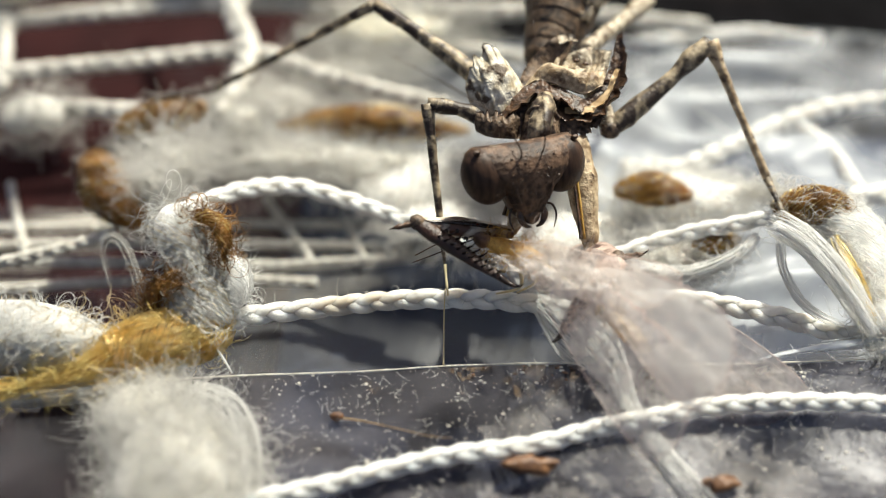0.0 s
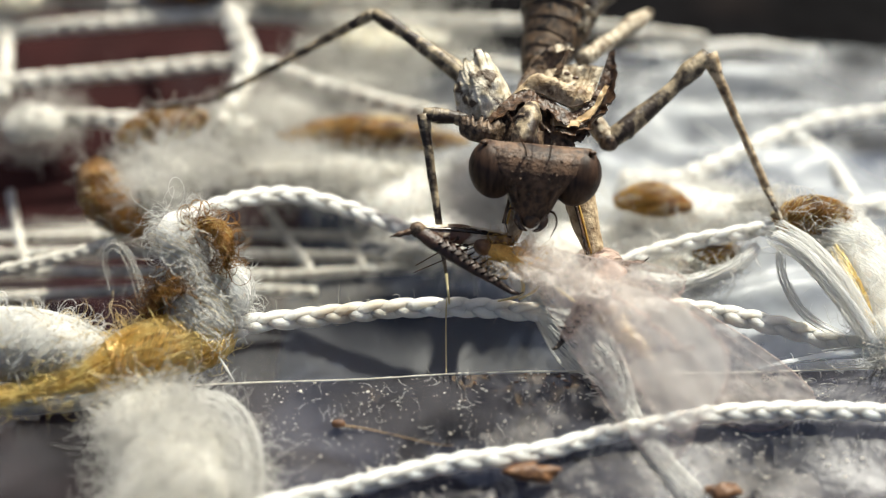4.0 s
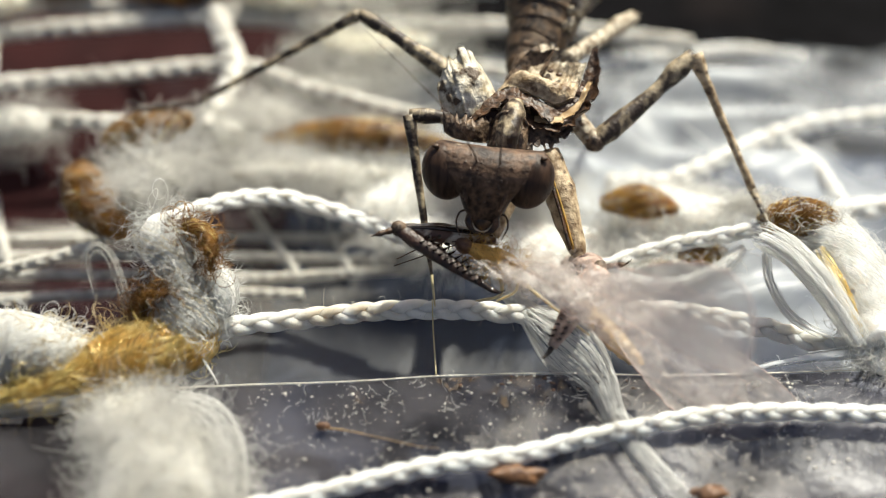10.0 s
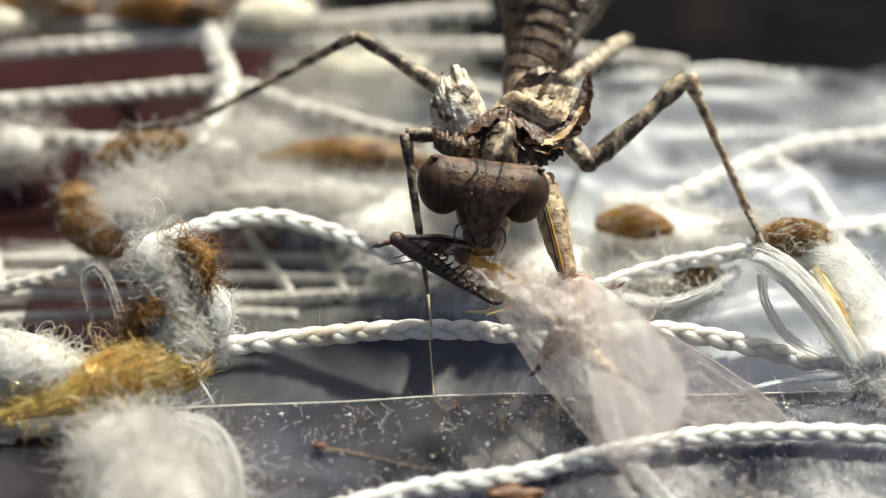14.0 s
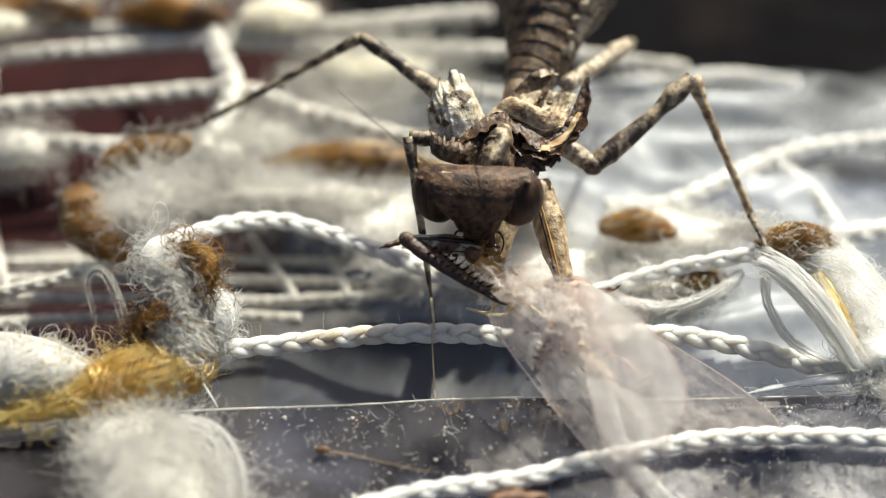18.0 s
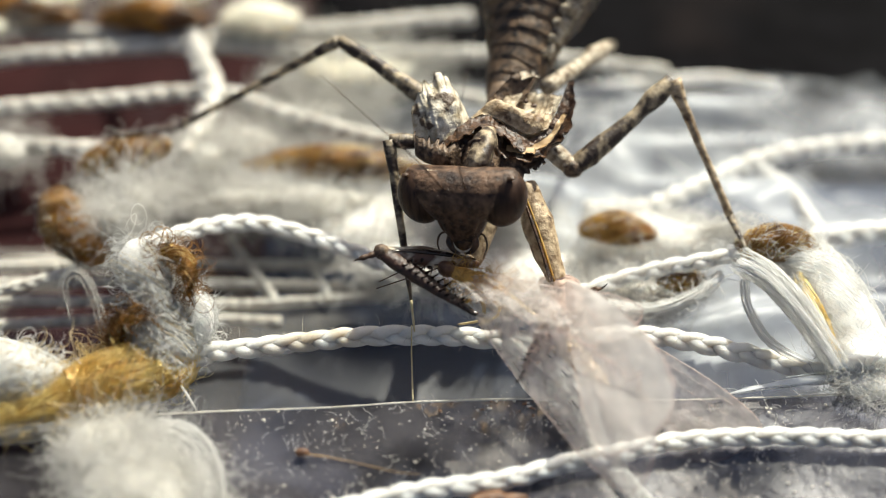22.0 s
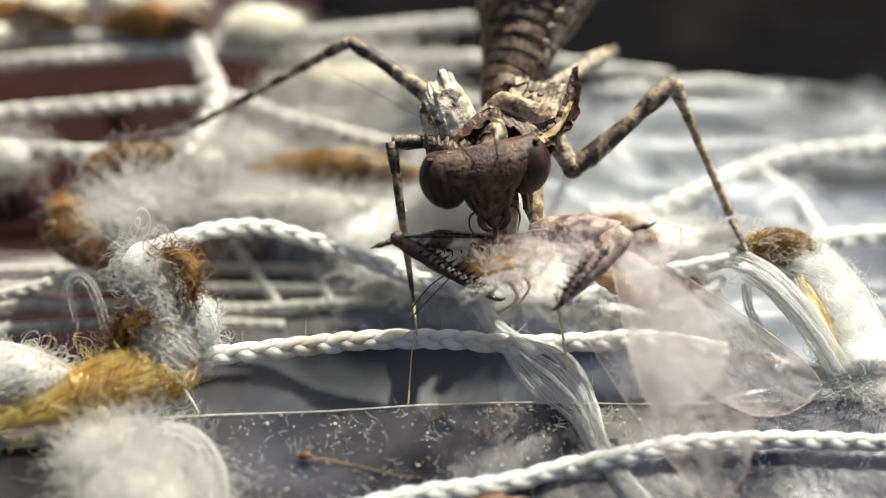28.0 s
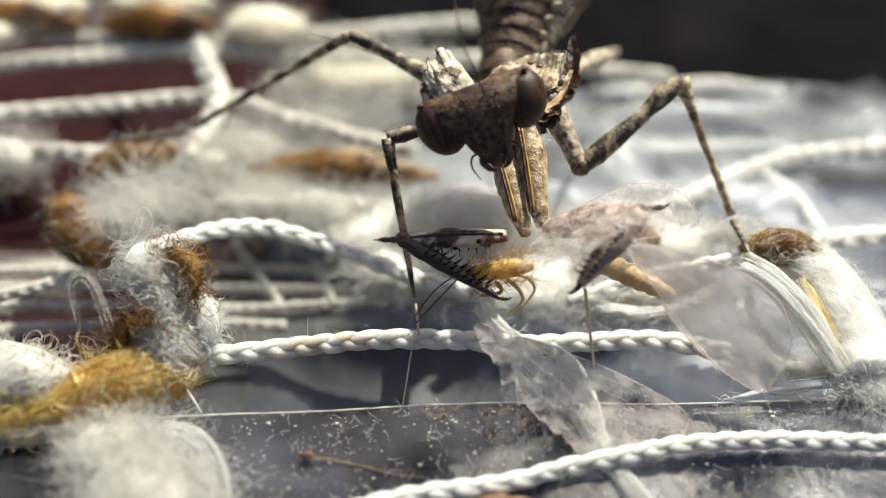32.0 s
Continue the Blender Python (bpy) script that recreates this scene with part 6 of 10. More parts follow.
    for limb, rows in (
            (femur_lh, [
    (0, -2.87, 7.74, 6.90, 1.21, 4.70, 5.57),
    (0.5, -2.89, 7.71, 6.94, 1.23, 4.79, 5.71),
    (1, -2.93, 7.69, 6.97, 1.08, 4.84, 5.80),
    (1.5, -3.01, 7.60, 6.93, 1.04, 4.65, 5.67),
    (2, -3.06, 7.51, 6.88, 0.95, 4.63, 5.69),
    (2.5, -3.09, 7.45, 6.81, 0.91, 4.72, 5.77),
    (3, -3.21, 7.40, 6.69, 0.92, 4.71, 5.71),
    (3.5, -3.01, 7.57, 7.01, 0.83, 4.64, 5.78),
    (5.5, -2.95, 7.52, 7.13, 0.88, 4.71, 5.97),
    (6, -3.00, 7.48, 7.12, 0.84, 4.63, 5.91),
    (7, -3.02, 7.50, 7.11, 0.74, 4.57, 5.83),
    (8, -2.96, 7.58, 7.11, 0.81, 4.63, 5.84),
    (9, -2.88, 7.54, 7.16, 0.80, 4.69, 5.99),
    (9.5, -2.95, 7.47, 7.11, 0.91, 4.63, 5.93),
    (10, -2.96, 7.71, 7.04, 0.88, 4.88, 5.90),
    (10.5, -2.92, 7.73, 7.02, 0.99, 4.94, 5.94),
    (11, -2.95, 7.73, 7.03, 0.96, 4.96, 5.99),
    (12, -2.91, 7.67, 7.10, 0.85, 4.89, 6.04),
    (12.5, -2.88, 7.62, 7.13, 0.84, 4.88, 6.10),
    (13, -2.85, 7.64, 7.15, 0.86, 4.96, 6.16),
    (14, -2.94, 7.56, 7.08, 0.79, 4.86, 6.07),
    (14.5, -2.94, 7.53, 7.11, 0.67, 4.73, 5.98),
    (16.5, -2.91, 7.45, 7.16, 0.53, 4.69, 6.05),
    (17, -2.87, 7.48, 7.21, 0.63, 4.77, 6.14),
    (18, -2.90, 7.54, 7.20, 0.61, 4.76, 6.07),
    (19, -2.90, 7.43, 7.22, 0.71, 4.69, 6.14),
    (19.5, -2.87, 7.64, 7.12, 0.82, 4.92, 6.13),
    (20, -2.93, 7.54, 7.10, 0.83, 4.75, 6.02),
    (21, -2.90, 7.60, 7.13, 0.79, 4.84, 6.07),
    (22, -2.95, 7.57, 7.13, 0.73, 4.77, 6.04),
    (23, -2.90, 7.52, 7.14, 0.85, 4.72, 6.05),
    (23.5, -2.83, 7.55, 7.20, 0.93, 4.78, 6.14),
    (24, -2.69, 7.44, 7.12, 0.88, 4.71, 6.08),
    (24.5, -2.47, 7.40, 7.13, 0.78, 4.70, 6.10),
    (25, -2.41, 7.51, 7.26, 0.83, 4.88, 6.31),
    (25.5, -2.44, 7.42, 7.31, 0.85, 4.82, 6.38),
    (27.5, -2.66, 7.50, 7.42, 0.63, 4.87, 6.46),
    (28, -2.63, 7.51, 7.36, 0.76, 4.83, 6.35),
    (28.5, -2.67, 7.59, 7.36, 0.72, 4.91, 6.35),
    (29, -2.71, 7.59, 7.35, 0.75, 4.90, 6.32),
    (29.5, -2.66, 7.64, 7.44, 0.87, 5.01, 6.48),
    (30, -2.69, 7.55, 7.43, 0.95, 4.85, 6.39),
    (30.5, -2.66, 7.62, 7.44, 0.88, 4.97, 6.47),
    (31, -2.68, 7.62, 7.47, 0.97, 5.04, 6.57),
    (31.5, -2.72, 7.69, 7.52, 0.74, 5.22, 6.75),
    (32, -2.68, 7.67, 7.62, 0.61, 5.38, 7.03)]),
            (tibia_lh, [
    (0, -2.87, 7.74, 6.90, -10.37, 8.46, 1.90),
    (0.5, -2.89, 7.71, 6.94, -10.37, 8.46, 1.90),
    (1, -2.93, 7.69, 6.97, -10.37, 8.46, 1.90),
    (1.5, -3.01, 7.60, 6.93, -10.37, 8.46, 1.90),
    (2, -3.06, 7.51, 6.88, -10.37, 8.46, 1.90),
    (2.5, -3.09, 7.45, 6.81, -10.37, 8.46, 1.90),
    (3, -3.21, 7.40, 6.69, -10.37, 8.46, 1.90),
    (3.5, -3.01, 7.57, 7.01, -10.37, 8.46, 1.90),
    (5.5, -2.95, 7.52, 7.13, -10.37, 8.46, 1.90),
    (6, -3.00, 7.48, 7.12, -10.37, 8.46, 1.90),
    (7, -3.02, 7.50, 7.11, -10.37, 8.46, 1.90),
    (8, -2.96, 7.58, 7.11, -10.37, 8.46, 1.90),
    (9, -2.88, 7.54, 7.16, -10.37, 8.46, 1.90),
    (9.5, -2.95, 7.47, 7.11, -10.37, 8.46, 1.90),
    (10, -2.96, 7.71, 7.04, -10.37, 8.46, 1.90),
    (10.5, -2.92, 7.73, 7.02, -10.37, 8.46, 1.90),
    (11, -2.95, 7.73, 7.03, -10.37, 8.46, 1.90),
    (12, -2.91, 7.67, 7.10, -10.37, 8.46, 1.90),
    (12.5, -2.88, 7.62, 7.13, -10.37, 8.46, 1.90),
    (13, -2.85, 7.64, 7.15, -10.37, 8.46, 1.90),
    (14, -2.94, 7.56, 7.08, -10.37, 8.46, 1.90),
    (14.5, -2.94, 7.53, 7.11, -10.37, 8.46, 1.90),
    (16.5, -2.91, 7.45, 7.16, -10.37, 8.46, 1.90),
    (17, -2.87, 7.48, 7.21, -10.37, 8.46, 1.90),
    (18, -2.90, 7.54, 7.20, -10.37, 8.46, 1.90),
    (19, -2.90, 7.43, 7.22, -10.37, 8.46, 1.90),
    (19.5, -2.87, 7.64, 7.12, -10.37, 8.46, 1.90),
    (20, -2.93, 7.54, 7.10, -10.37, 8.46, 1.90),
    (21, -2.90, 7.60, 7.13, -10.37, 8.46, 1.90),
    (22, -2.95, 7.57, 7.13, -10.37, 8.46, 1.90),
    (23, -2.90, 7.52, 7.14, -10.37, 8.46, 1.90),
    (23.5, -2.83, 7.55, 7.20, -10.37, 8.46, 1.90),
    (24, -2.69, 7.44, 7.12, -10.37, 8.46, 1.90),
    (24.5, -2.47, 7.40, 7.13, -10.37, 8.46, 1.90),
    (25, -2.41, 7.51, 7.26, -10.37, 8.46, 1.90),
    (25.5, -2.44, 7.42, 7.31, -10.37, 8.46, 1.90),
    (27.5, -2.66, 7.50, 7.42, -10.37, 8.46, 1.90),
    (28, -2.63, 7.51, 7.36, -10.37, 8.46, 1.90),
    (28.5, -2.67, 7.59, 7.36, -10.37, 8.46, 1.90),
    (29, -2.71, 7.59, 7.35, -10.37, 8.46, 1.90),
    (29.5, -2.66, 7.64, 7.44, -10.37, 8.46, 1.90),
    (30, -2.69, 7.55, 7.43, -10.37, 8.46, 1.90),
    (30.5, -2.66, 7.62, 7.44, -10.37, 8.46, 1.90),
    (31, -2.68, 7.62, 7.47, -10.37, 8.46, 1.90),
    (31.5, -2.72, 7.69, 7.52, -10.37, 8.46, 1.90),
    (32, -2.68, 7.67, 7.62, -10.37, 8.46, 1.90)]),
            (tarsus_lh, [
    (0, -10.37, 8.46, 1.90, -13.36, 7.24, 2.30),
    (0.5, -10.37, 8.46, 1.90, -13.36, 7.24, 2.30),
    (1, -10.37, 8.46, 1.90, -13.36, 7.24, 2.30),
    (1.5, -10.37, 8.46, 1.90, -13.36, 7.24, 2.30),
    (2, -10.37, 8.46, 1.90, -13.36, 7.24, 2.30),
    (2.5, -10.37, 8.46, 1.90, -13.36, 7.24, 2.30),
    (3, -10.37, 8.46, 1.90, -13.36, 7.24, 2.30),
    (3.5, -10.37, 8.46, 1.90, -13.36, 7.24, 2.30),
    (5.5, -10.37, 8.46, 1.90, -13.36, 7.24, 2.30),
    (6, -10.37, 8.46, 1.90, -13.36, 7.24, 2.30),
    (7, -10.37, 8.46, 1.90, -13.36, 7.24, 2.30),
    (8, -10.37, 8.46, 1.90, -13.36, 7.24, 2.30),
    (9, -10.37, 8.46, 1.90, -13.36, 7.24, 2.30),
    (9.5, -10.37, 8.46, 1.90, -13.36, 7.24, 2.30),
    (10, -10.37, 8.46, 1.90, -13.36, 7.24, 2.30),
    (10.5, -10.37, 8.46, 1.90, -13.36, 7.24, 2.30),
    (11, -10.37, 8.46, 1.90, -13.36, 7.24, 2.30),
    (12, -10.37, 8.46, 1.90, -13.36, 7.24, 2.30),
    (12.5, -10.37, 8.46, 1.90, -13.36, 7.24, 2.30),
    (13, -10.37, 8.46, 1.90, -13.36, 7.24, 2.30),
    (14, -10.37, 8.46, 1.90, -13.36, 7.24, 2.30),
    (14.5, -10.37, 8.46, 1.90, -13.36, 7.24, 2.30),
    (16.5, -10.37, 8.46, 1.90, -13.36, 7.24, 2.30),
    (17, -10.37, 8.46, 1.90, -13.36, 7.24, 2.30),
    (18, -10.37, 8.46, 1.90, -13.36, 7.24, 2.30),
    (19, -10.37, 8.46, 1.90, -13.36, 7.24, 2.30),
    (19.5, -10.37, 8.46, 1.90, -13.36, 7.24, 2.30),
    (20, -10.37, 8.46, 1.90, -13.36, 7.24, 2.30),
    (21, -10.37, 8.46, 1.90, -13.36, 7.24, 2.30),
    (22, -10.37, 8.46, 1.90, -13.36, 7.24, 2.30),
    (23, -10.37, 8.46, 1.90, -13.36, 7.24, 2.30),
    (23.5, -10.37, 8.46, 1.90, -13.36, 7.24, 2.30),
    (24, -10.37, 8.46, 1.90, -13.36, 7.24, 2.30),
    (24.5, -10.37, 8.46, 1.90, -13.36, 7.24, 2.30),
    (25, -10.37, 8.46, 1.90, -13.36, 7.24, 2.30),
    (25.5, -10.37, 8.46, 1.90, -13.36, 7.24, 2.30),
    (27.5, -10.37, 8.46, 1.90, -13.36, 7.24, 2.30),
    (28, -10.37, 8.46, 1.90, -13.36, 7.24, 2.30),
    (28.5, -10.37, 8.46, 1.90, -13.36, 7.24, 2.30),
    (29, -10.37, 8.46, 1.90, -13.36, 7.24, 2.30),
    (29.5, -10.37, 8.46, 1.90, -13.36, 7.24, 2.30),
    (30, -10.37, 8.46, 1.90, -13.36, 7.24, 2.30),
    (30.5, -10.37, 8.46, 1.90, -13.36, 7.24, 2.30),
    (31, -10.37, 8.46, 1.90, -13.36, 7.24, 2.30),
    (31.5, -10.37, 8.46, 1.90, -13.36, 7.24, 2.30),
    (32, -10.37, 8.46, 1.90, -13.36, 7.24, 2.30)]),
            (femur_lm, [
    (0, -0.62, 1.99, 6.11, 2.28, 1.81, 5.08),
    (0.5, -0.61, 2.02, 6.20, 2.30, 1.90, 5.22),
    (1, -0.73, 1.98, 6.18, 2.15, 1.95, 5.30),
    (1.5, -0.80, 1.84, 6.11, 2.10, 1.76, 5.18),
    (2, -0.82, 1.84, 6.14, 2.02, 1.74, 5.20),
    (2.5, -0.79, 1.87, 6.16, 1.98, 1.82, 5.27),
    (3, -0.82, 1.87, 6.11, 1.99, 1.81, 5.21),
    (3.5, -0.87, 1.82, 6.16, 1.90, 1.76, 5.27),
    (5.5, -0.82, 1.78, 6.24, 1.95, 1.82, 5.44),
    (6, -0.87, 1.74, 6.23, 1.91, 1.75, 5.39),
    (7, -0.86, 1.76, 6.22, 1.81, 1.69, 5.30),
    (8, -0.81, 1.80, 6.20, 1.88, 1.75, 5.32),
    (9, -0.85, 1.79, 6.26, 1.86, 1.80, 5.46),
    (9.5, -0.87, 1.72, 6.22, 1.97, 1.75, 5.40),
    (10, -0.84, 1.94, 6.12, 1.96, 1.99, 5.37),
    (10.5, -0.82, 1.99, 6.11, 2.06, 2.05, 5.40),
    (11, -0.81, 1.99, 6.12, 2.03, 2.07, 5.44),
    (12, -0.81, 1.97, 6.19, 1.92, 2.02, 5.49),
    (12.5, -0.82, 1.93, 6.22, 1.91, 2.01, 5.55),
    (13, -0.78, 1.95, 6.24, 1.93, 2.09, 5.60),
    (14, -0.85, 1.90, 6.20, 1.85, 1.99, 5.51),
    (14.5, -0.89, 1.85, 6.18, 1.74, 1.87, 5.42),
    (16.5, -0.89, 1.81, 6.26, 1.61, 1.83, 5.49),
    (17, -0.82, 1.83, 6.29, 1.71, 1.91, 5.57),
    (18, -0.84, 1.87, 6.28, 1.69, 1.90, 5.51),
    (19, -0.81, 1.79, 6.31, 1.78, 1.83, 5.57),
    (19.5, -0.78, 1.96, 6.20, 1.89, 2.05, 5.56),
    (20, -0.77, 1.88, 6.20, 1.90, 1.88, 5.45),
    (21, -0.80, 1.93, 6.20, 1.86, 1.97, 5.51),
    (22, -0.82, 1.88, 6.20, 1.81, 1.91, 5.47),
    (23, -0.78, 1.84, 6.21, 1.92, 1.86, 5.49),
    (23.5, -0.67, 1.84, 6.23, 2.00, 1.92, 5.56),
    (24, -0.65, 1.81, 6.23, 1.95, 1.84, 5.51),
    (24.5, -0.64, 1.82, 6.29, 1.85, 1.84, 5.53),
    (25, -0.63, 1.87, 6.36, 1.90, 2.01, 5.73),
    (25.5, -0.65, 1.81, 6.42, 1.91, 1.95, 5.79),
    (27.5, -0.93, 1.79, 6.39, 1.70, 2.01, 5.87),
    (28, -0.83, 1.82, 6.37, 1.83, 1.97, 5.77),
    (28.5, -0.90, 1.85, 6.32, 1.80, 2.04, 5.77),
    (29, -0.91, 1.85, 6.31, 1.82, 2.03, 5.73),
    (29.5, -0.89, 1.87, 6.37, 1.94, 2.14, 5.90),
    (30, -0.85, 1.83, 6.40, 2.02, 1.98, 5.81),
    (30.5, -0.89, 1.88, 6.41, 1.94, 2.10, 5.89),
    (31, -0.87, 1.88, 6.41, 2.03, 2.17, 5.98),
    (31.5, -1.05, 1.90, 6.41, 1.82, 2.34, 6.15),
    (32, -1.07, 1.88, 6.50, 1.69, 2.50, 6.42)]),
            (tibia_lm, [
    (0, -0.62, 1.99, 6.11, 0.07, -2.21, 1.35),
    (0.5, -0.61, 2.02, 6.20, 0.07, -2.21, 1.35),
    (1, -0.73, 1.98, 6.18, 0.07, -2.21, 1.35),
    (1.5, -0.80, 1.84, 6.11, 0.07, -2.21, 1.35),
    (2, -0.82, 1.84, 6.14, 0.07, -2.21, 1.35),
    (2.5, -0.79, 1.87, 6.16, 0.07, -2.21, 1.35),
    (3, -0.82, 1.87, 6.11, 0.07, -2.21, 1.35),
    (3.5, -0.87, 1.82, 6.16, 0.07, -2.21, 1.35),
    (5.5, -0.82, 1.78, 6.24, 0.07, -2.21, 1.35),
    (6, -0.87, 1.74, 6.23, 0.07, -2.21, 1.35),
    (7, -0.86, 1.76, 6.22, 0.07, -2.21, 1.35),
    (8, -0.81, 1.80, 6.20, 0.07, -2.21, 1.35),
    (9, -0.85, 1.79, 6.26, 0.07, -2.21, 1.35),
    (9.5, -0.87, 1.72, 6.22, 0.07, -2.21, 1.35),
    (10, -0.84, 1.94, 6.12, 0.07, -2.21, 1.35),
    (10.5, -0.82, 1.99, 6.11, 0.07, -2.21, 1.35),
    (11, -0.81, 1.99, 6.12, 0.07, -2.21, 1.35),
    (12, -0.81, 1.97, 6.19, 0.07, -2.21, 1.35),
    (12.5, -0.82, 1.93, 6.22, 0.07, -2.21, 1.35),
    (13, -0.78, 1.95, 6.24, 0.07, -2.21, 1.35),
    (14, -0.85, 1.90, 6.20, 0.07, -2.21, 1.35),
    (14.5, -0.89, 1.85, 6.18, 0.07, -2.21, 1.35),
    (16.5, -0.89, 1.81, 6.26, 0.07, -2.21, 1.35),
    (17, -0.82, 1.83, 6.29, 0.07, -2.21, 1.35),
    (18, -0.84, 1.87, 6.28, 0.07, -2.21, 1.35),
    (19, -0.81, 1.79, 6.31, 0.07, -2.21, 1.35),
    (19.5, -0.78, 1.96, 6.20, 0.07, -2.21, 1.35),
    (20, -0.77, 1.88, 6.20, 0.07, -2.21, 1.35),
    (21, -0.80, 1.93, 6.20, 0.07, -2.21, 1.35),
    (22, -0.82, 1.88, 6.20, 0.07, -2.21, 1.35),
    (23, -0.78, 1.84, 6.21, 0.07, -2.21, 1.35),
    (23.5, -0.67, 1.84, 6.23, 0.07, -2.21, 1.35),
    (24, -0.65, 1.81, 6.23, 0.07, -2.21, 1.35),
    (24.5, -0.64, 1.82, 6.29, 0.07, -2.21, 1.35),
    (25, -0.63, 1.87, 6.36, 0.07, -2.21, 1.35),
    (25.5, -0.65, 1.81, 6.42, 0.07, -2.21, 1.35),
    (27.5, -0.93, 1.79, 6.39, 0.07, -2.21, 1.35),
    (28, -0.83, 1.82, 6.37, 0.07, -2.21, 1.35),
    (28.5, -0.90, 1.85, 6.32, 0.07, -2.21, 1.35),
    (29, -0.91, 1.85, 6.31, 0.07, -2.21, 1.35),
    (29.5, -0.89, 1.87, 6.37, 0.07, -2.21, 1.35),
    (30, -0.85, 1.83, 6.40, 0.07, -2.21, 1.35),
    (30.5, -0.89, 1.88, 6.41, 0.07, -2.21, 1.35),
    (31, -0.87, 1.88, 6.41, 0.07, -2.21, 1.35),
    (31.5, -1.05, 1.90, 6.41, 0.07, -2.21, 1.35),
    (32, -1.07, 1.88, 6.50, 0.07, -2.21, 1.35)]),
            (tarsus_lm, [
    (0, 0.07, -2.21, 1.35, 0.20, -3.50, 0.90),
    (0.5, 0.07, -2.21, 1.35, 0.20, -3.50, 0.90),
    (1, 0.07, -2.21, 1.35, 0.20, -3.50, 0.90),
    (1.5, 0.07, -2.21, 1.35, 0.20, -3.50, 0.90),
    (2, 0.07, -2.21, 1.35, 0.20, -3.50, 0.90),
    (2.5, 0.07, -2.21, 1.35, 0.20, -3.50, 0.90),
    (3, 0.07, -2.21, 1.35, 0.20, -3.50, 0.90),
    (3.5, 0.07, -2.21, 1.35, 0.20, -3.50, 0.90),
    (5.5, 0.07, -2.21, 1.35, 0.20, -3.50, 0.90),
    (6, 0.07, -2.21, 1.35, 0.20, -3.50, 0.90),
    (7, 0.07, -2.21, 1.35, 0.20, -3.50, 0.90),
    (8, 0.07, -2.21, 1.35, 0.20, -3.50, 0.90),
    (9, 0.07, -2.21, 1.35, 0.20, -3.50, 0.90),
    (9.5, 0.07, -2.21, 1.35, 0.20, -3.50, 0.90),
    (10, 0.07, -2.21, 1.35, 0.20, -3.50, 0.90),
    (10.5, 0.07, -2.21, 1.35, 0.20, -3.50, 0.90),
    (11, 0.07, -2.21, 1.35, 0.20, -3.50, 0.90),
    (12, 0.07, -2.21, 1.35, 0.20, -3.50, 0.90),
    (12.5, 0.07, -2.21, 1.35, 0.20, -3.50, 0.90),
    (13, 0.07, -2.21, 1.35, 0.20, -3.50, 0.90),
    (14, 0.07, -2.21, 1.35, 0.20, -3.50, 0.90),
    (14.5, 0.07, -2.21, 1.35, 0.20, -3.50, 0.90),
    (16.5, 0.07, -2.21, 1.35, 0.20, -3.50, 0.90),
    (17, 0.07, -2.21, 1.35, 0.20, -3.50, 0.90),
    (18, 0.07, -2.21, 1.35, 0.20, -3.50, 0.90),
    (19, 0.07, -2.21, 1.35, 0.20, -3.50, 0.90),
    (19.5, 0.07, -2.21, 1.35, 0.20, -3.50, 0.90),
    (20, 0.07, -2.21, 1.35, 0.20, -3.50, 0.90),
    (21, 0.07, -2.21, 1.35, 0.20, -3.50, 0.90),
    (22, 0.07, -2.21, 1.35, 0.20, -3.50, 0.90),
    (23, 0.07, -2.21, 1.35, 0.20, -3.50, 0.90),
    (23.5, 0.07, -2.21, 1.35, 0.20, -3.50, 0.90),
    (24, 0.07, -2.21, 1.35, 0.20, -3.50, 0.90),
    (24.5, 0.07, -2.21, 1.35, 0.20, -3.50, 0.90),
    (25, 0.07, -2.21, 1.35, 0.20, -3.50, 0.90),
    (25.5, 0.07, -2.21, 1.35, 0.20, -3.50, 0.90),
    (27.5, 0.07, -2.21, 1.35, 0.20, -3.50, 0.90),
    (28, 0.07, -2.21, 1.35, 0.20, -3.50, 0.90),
    (28.5, 0.07, -2.21, 1.35, 0.20, -3.50, 0.90),
    (29, 0.07, -2.21, 1.35, 0.20, -3.50, 0.90),
    (29.5, 0.07, -2.21, 1.35, 0.20, -3.50, 0.90),
    (30, 0.07, -2.21, 1.35, 0.20, -3.50, 0.90),
    (30.5, 0.07, -2.21, 1.35, 0.20, -3.50, 0.90),
    (31, 0.07, -2.21, 1.35, 0.20, -3.50, 0.90),
    (31.5, 0.07, -2.21, 1.35, 0.20, -3.50, 0.90),
    (32, 0.07, -2.21, 1.35, 0.20, -3.50, 0.90)]),
            (coxa_rm, [
    (0, 6.79, 2.37, 4.51, 6.31, 3.40, 5.26),
    (0.5, 6.81, 2.39, 4.57, 6.33, 3.48, 5.37),
    (1, 6.80, 2.32, 4.54, 6.11, 3.45, 5.39),
    (1.5, 6.76, 2.22, 4.50, 6.10, 3.20, 5.20),
    (2, 6.70, 2.18, 4.52, 5.98, 3.14, 5.19),
    (2.5, 6.70, 2.21, 4.54, 6.01, 3.14, 5.19),
    (3, 6.71, 2.20, 4.48, 5.99, 3.06, 5.06),
    (3.5, 6.66, 2.11, 4.53, 5.89, 2.99, 5.14),
    (5.5, 6.71, 2.11, 4.63, 5.94, 3.03, 5.29),
    (6, 6.67, 2.09, 4.62, 5.94, 2.96, 5.23),
    (7, 6.68, 2.08, 4.58, 5.81, 2.90, 5.15),
    (8, 6.68, 2.15, 4.64, 5.88, 3.12, 5.35),
    (9, 6.66, 2.09, 4.69, 5.82, 3.13, 5.48),
    (9.5, 6.66, 2.06, 4.61, 5.73, 3.08, 5.38),
    (10, 6.68, 2.23, 4.55, 5.67, 3.25, 5.31),
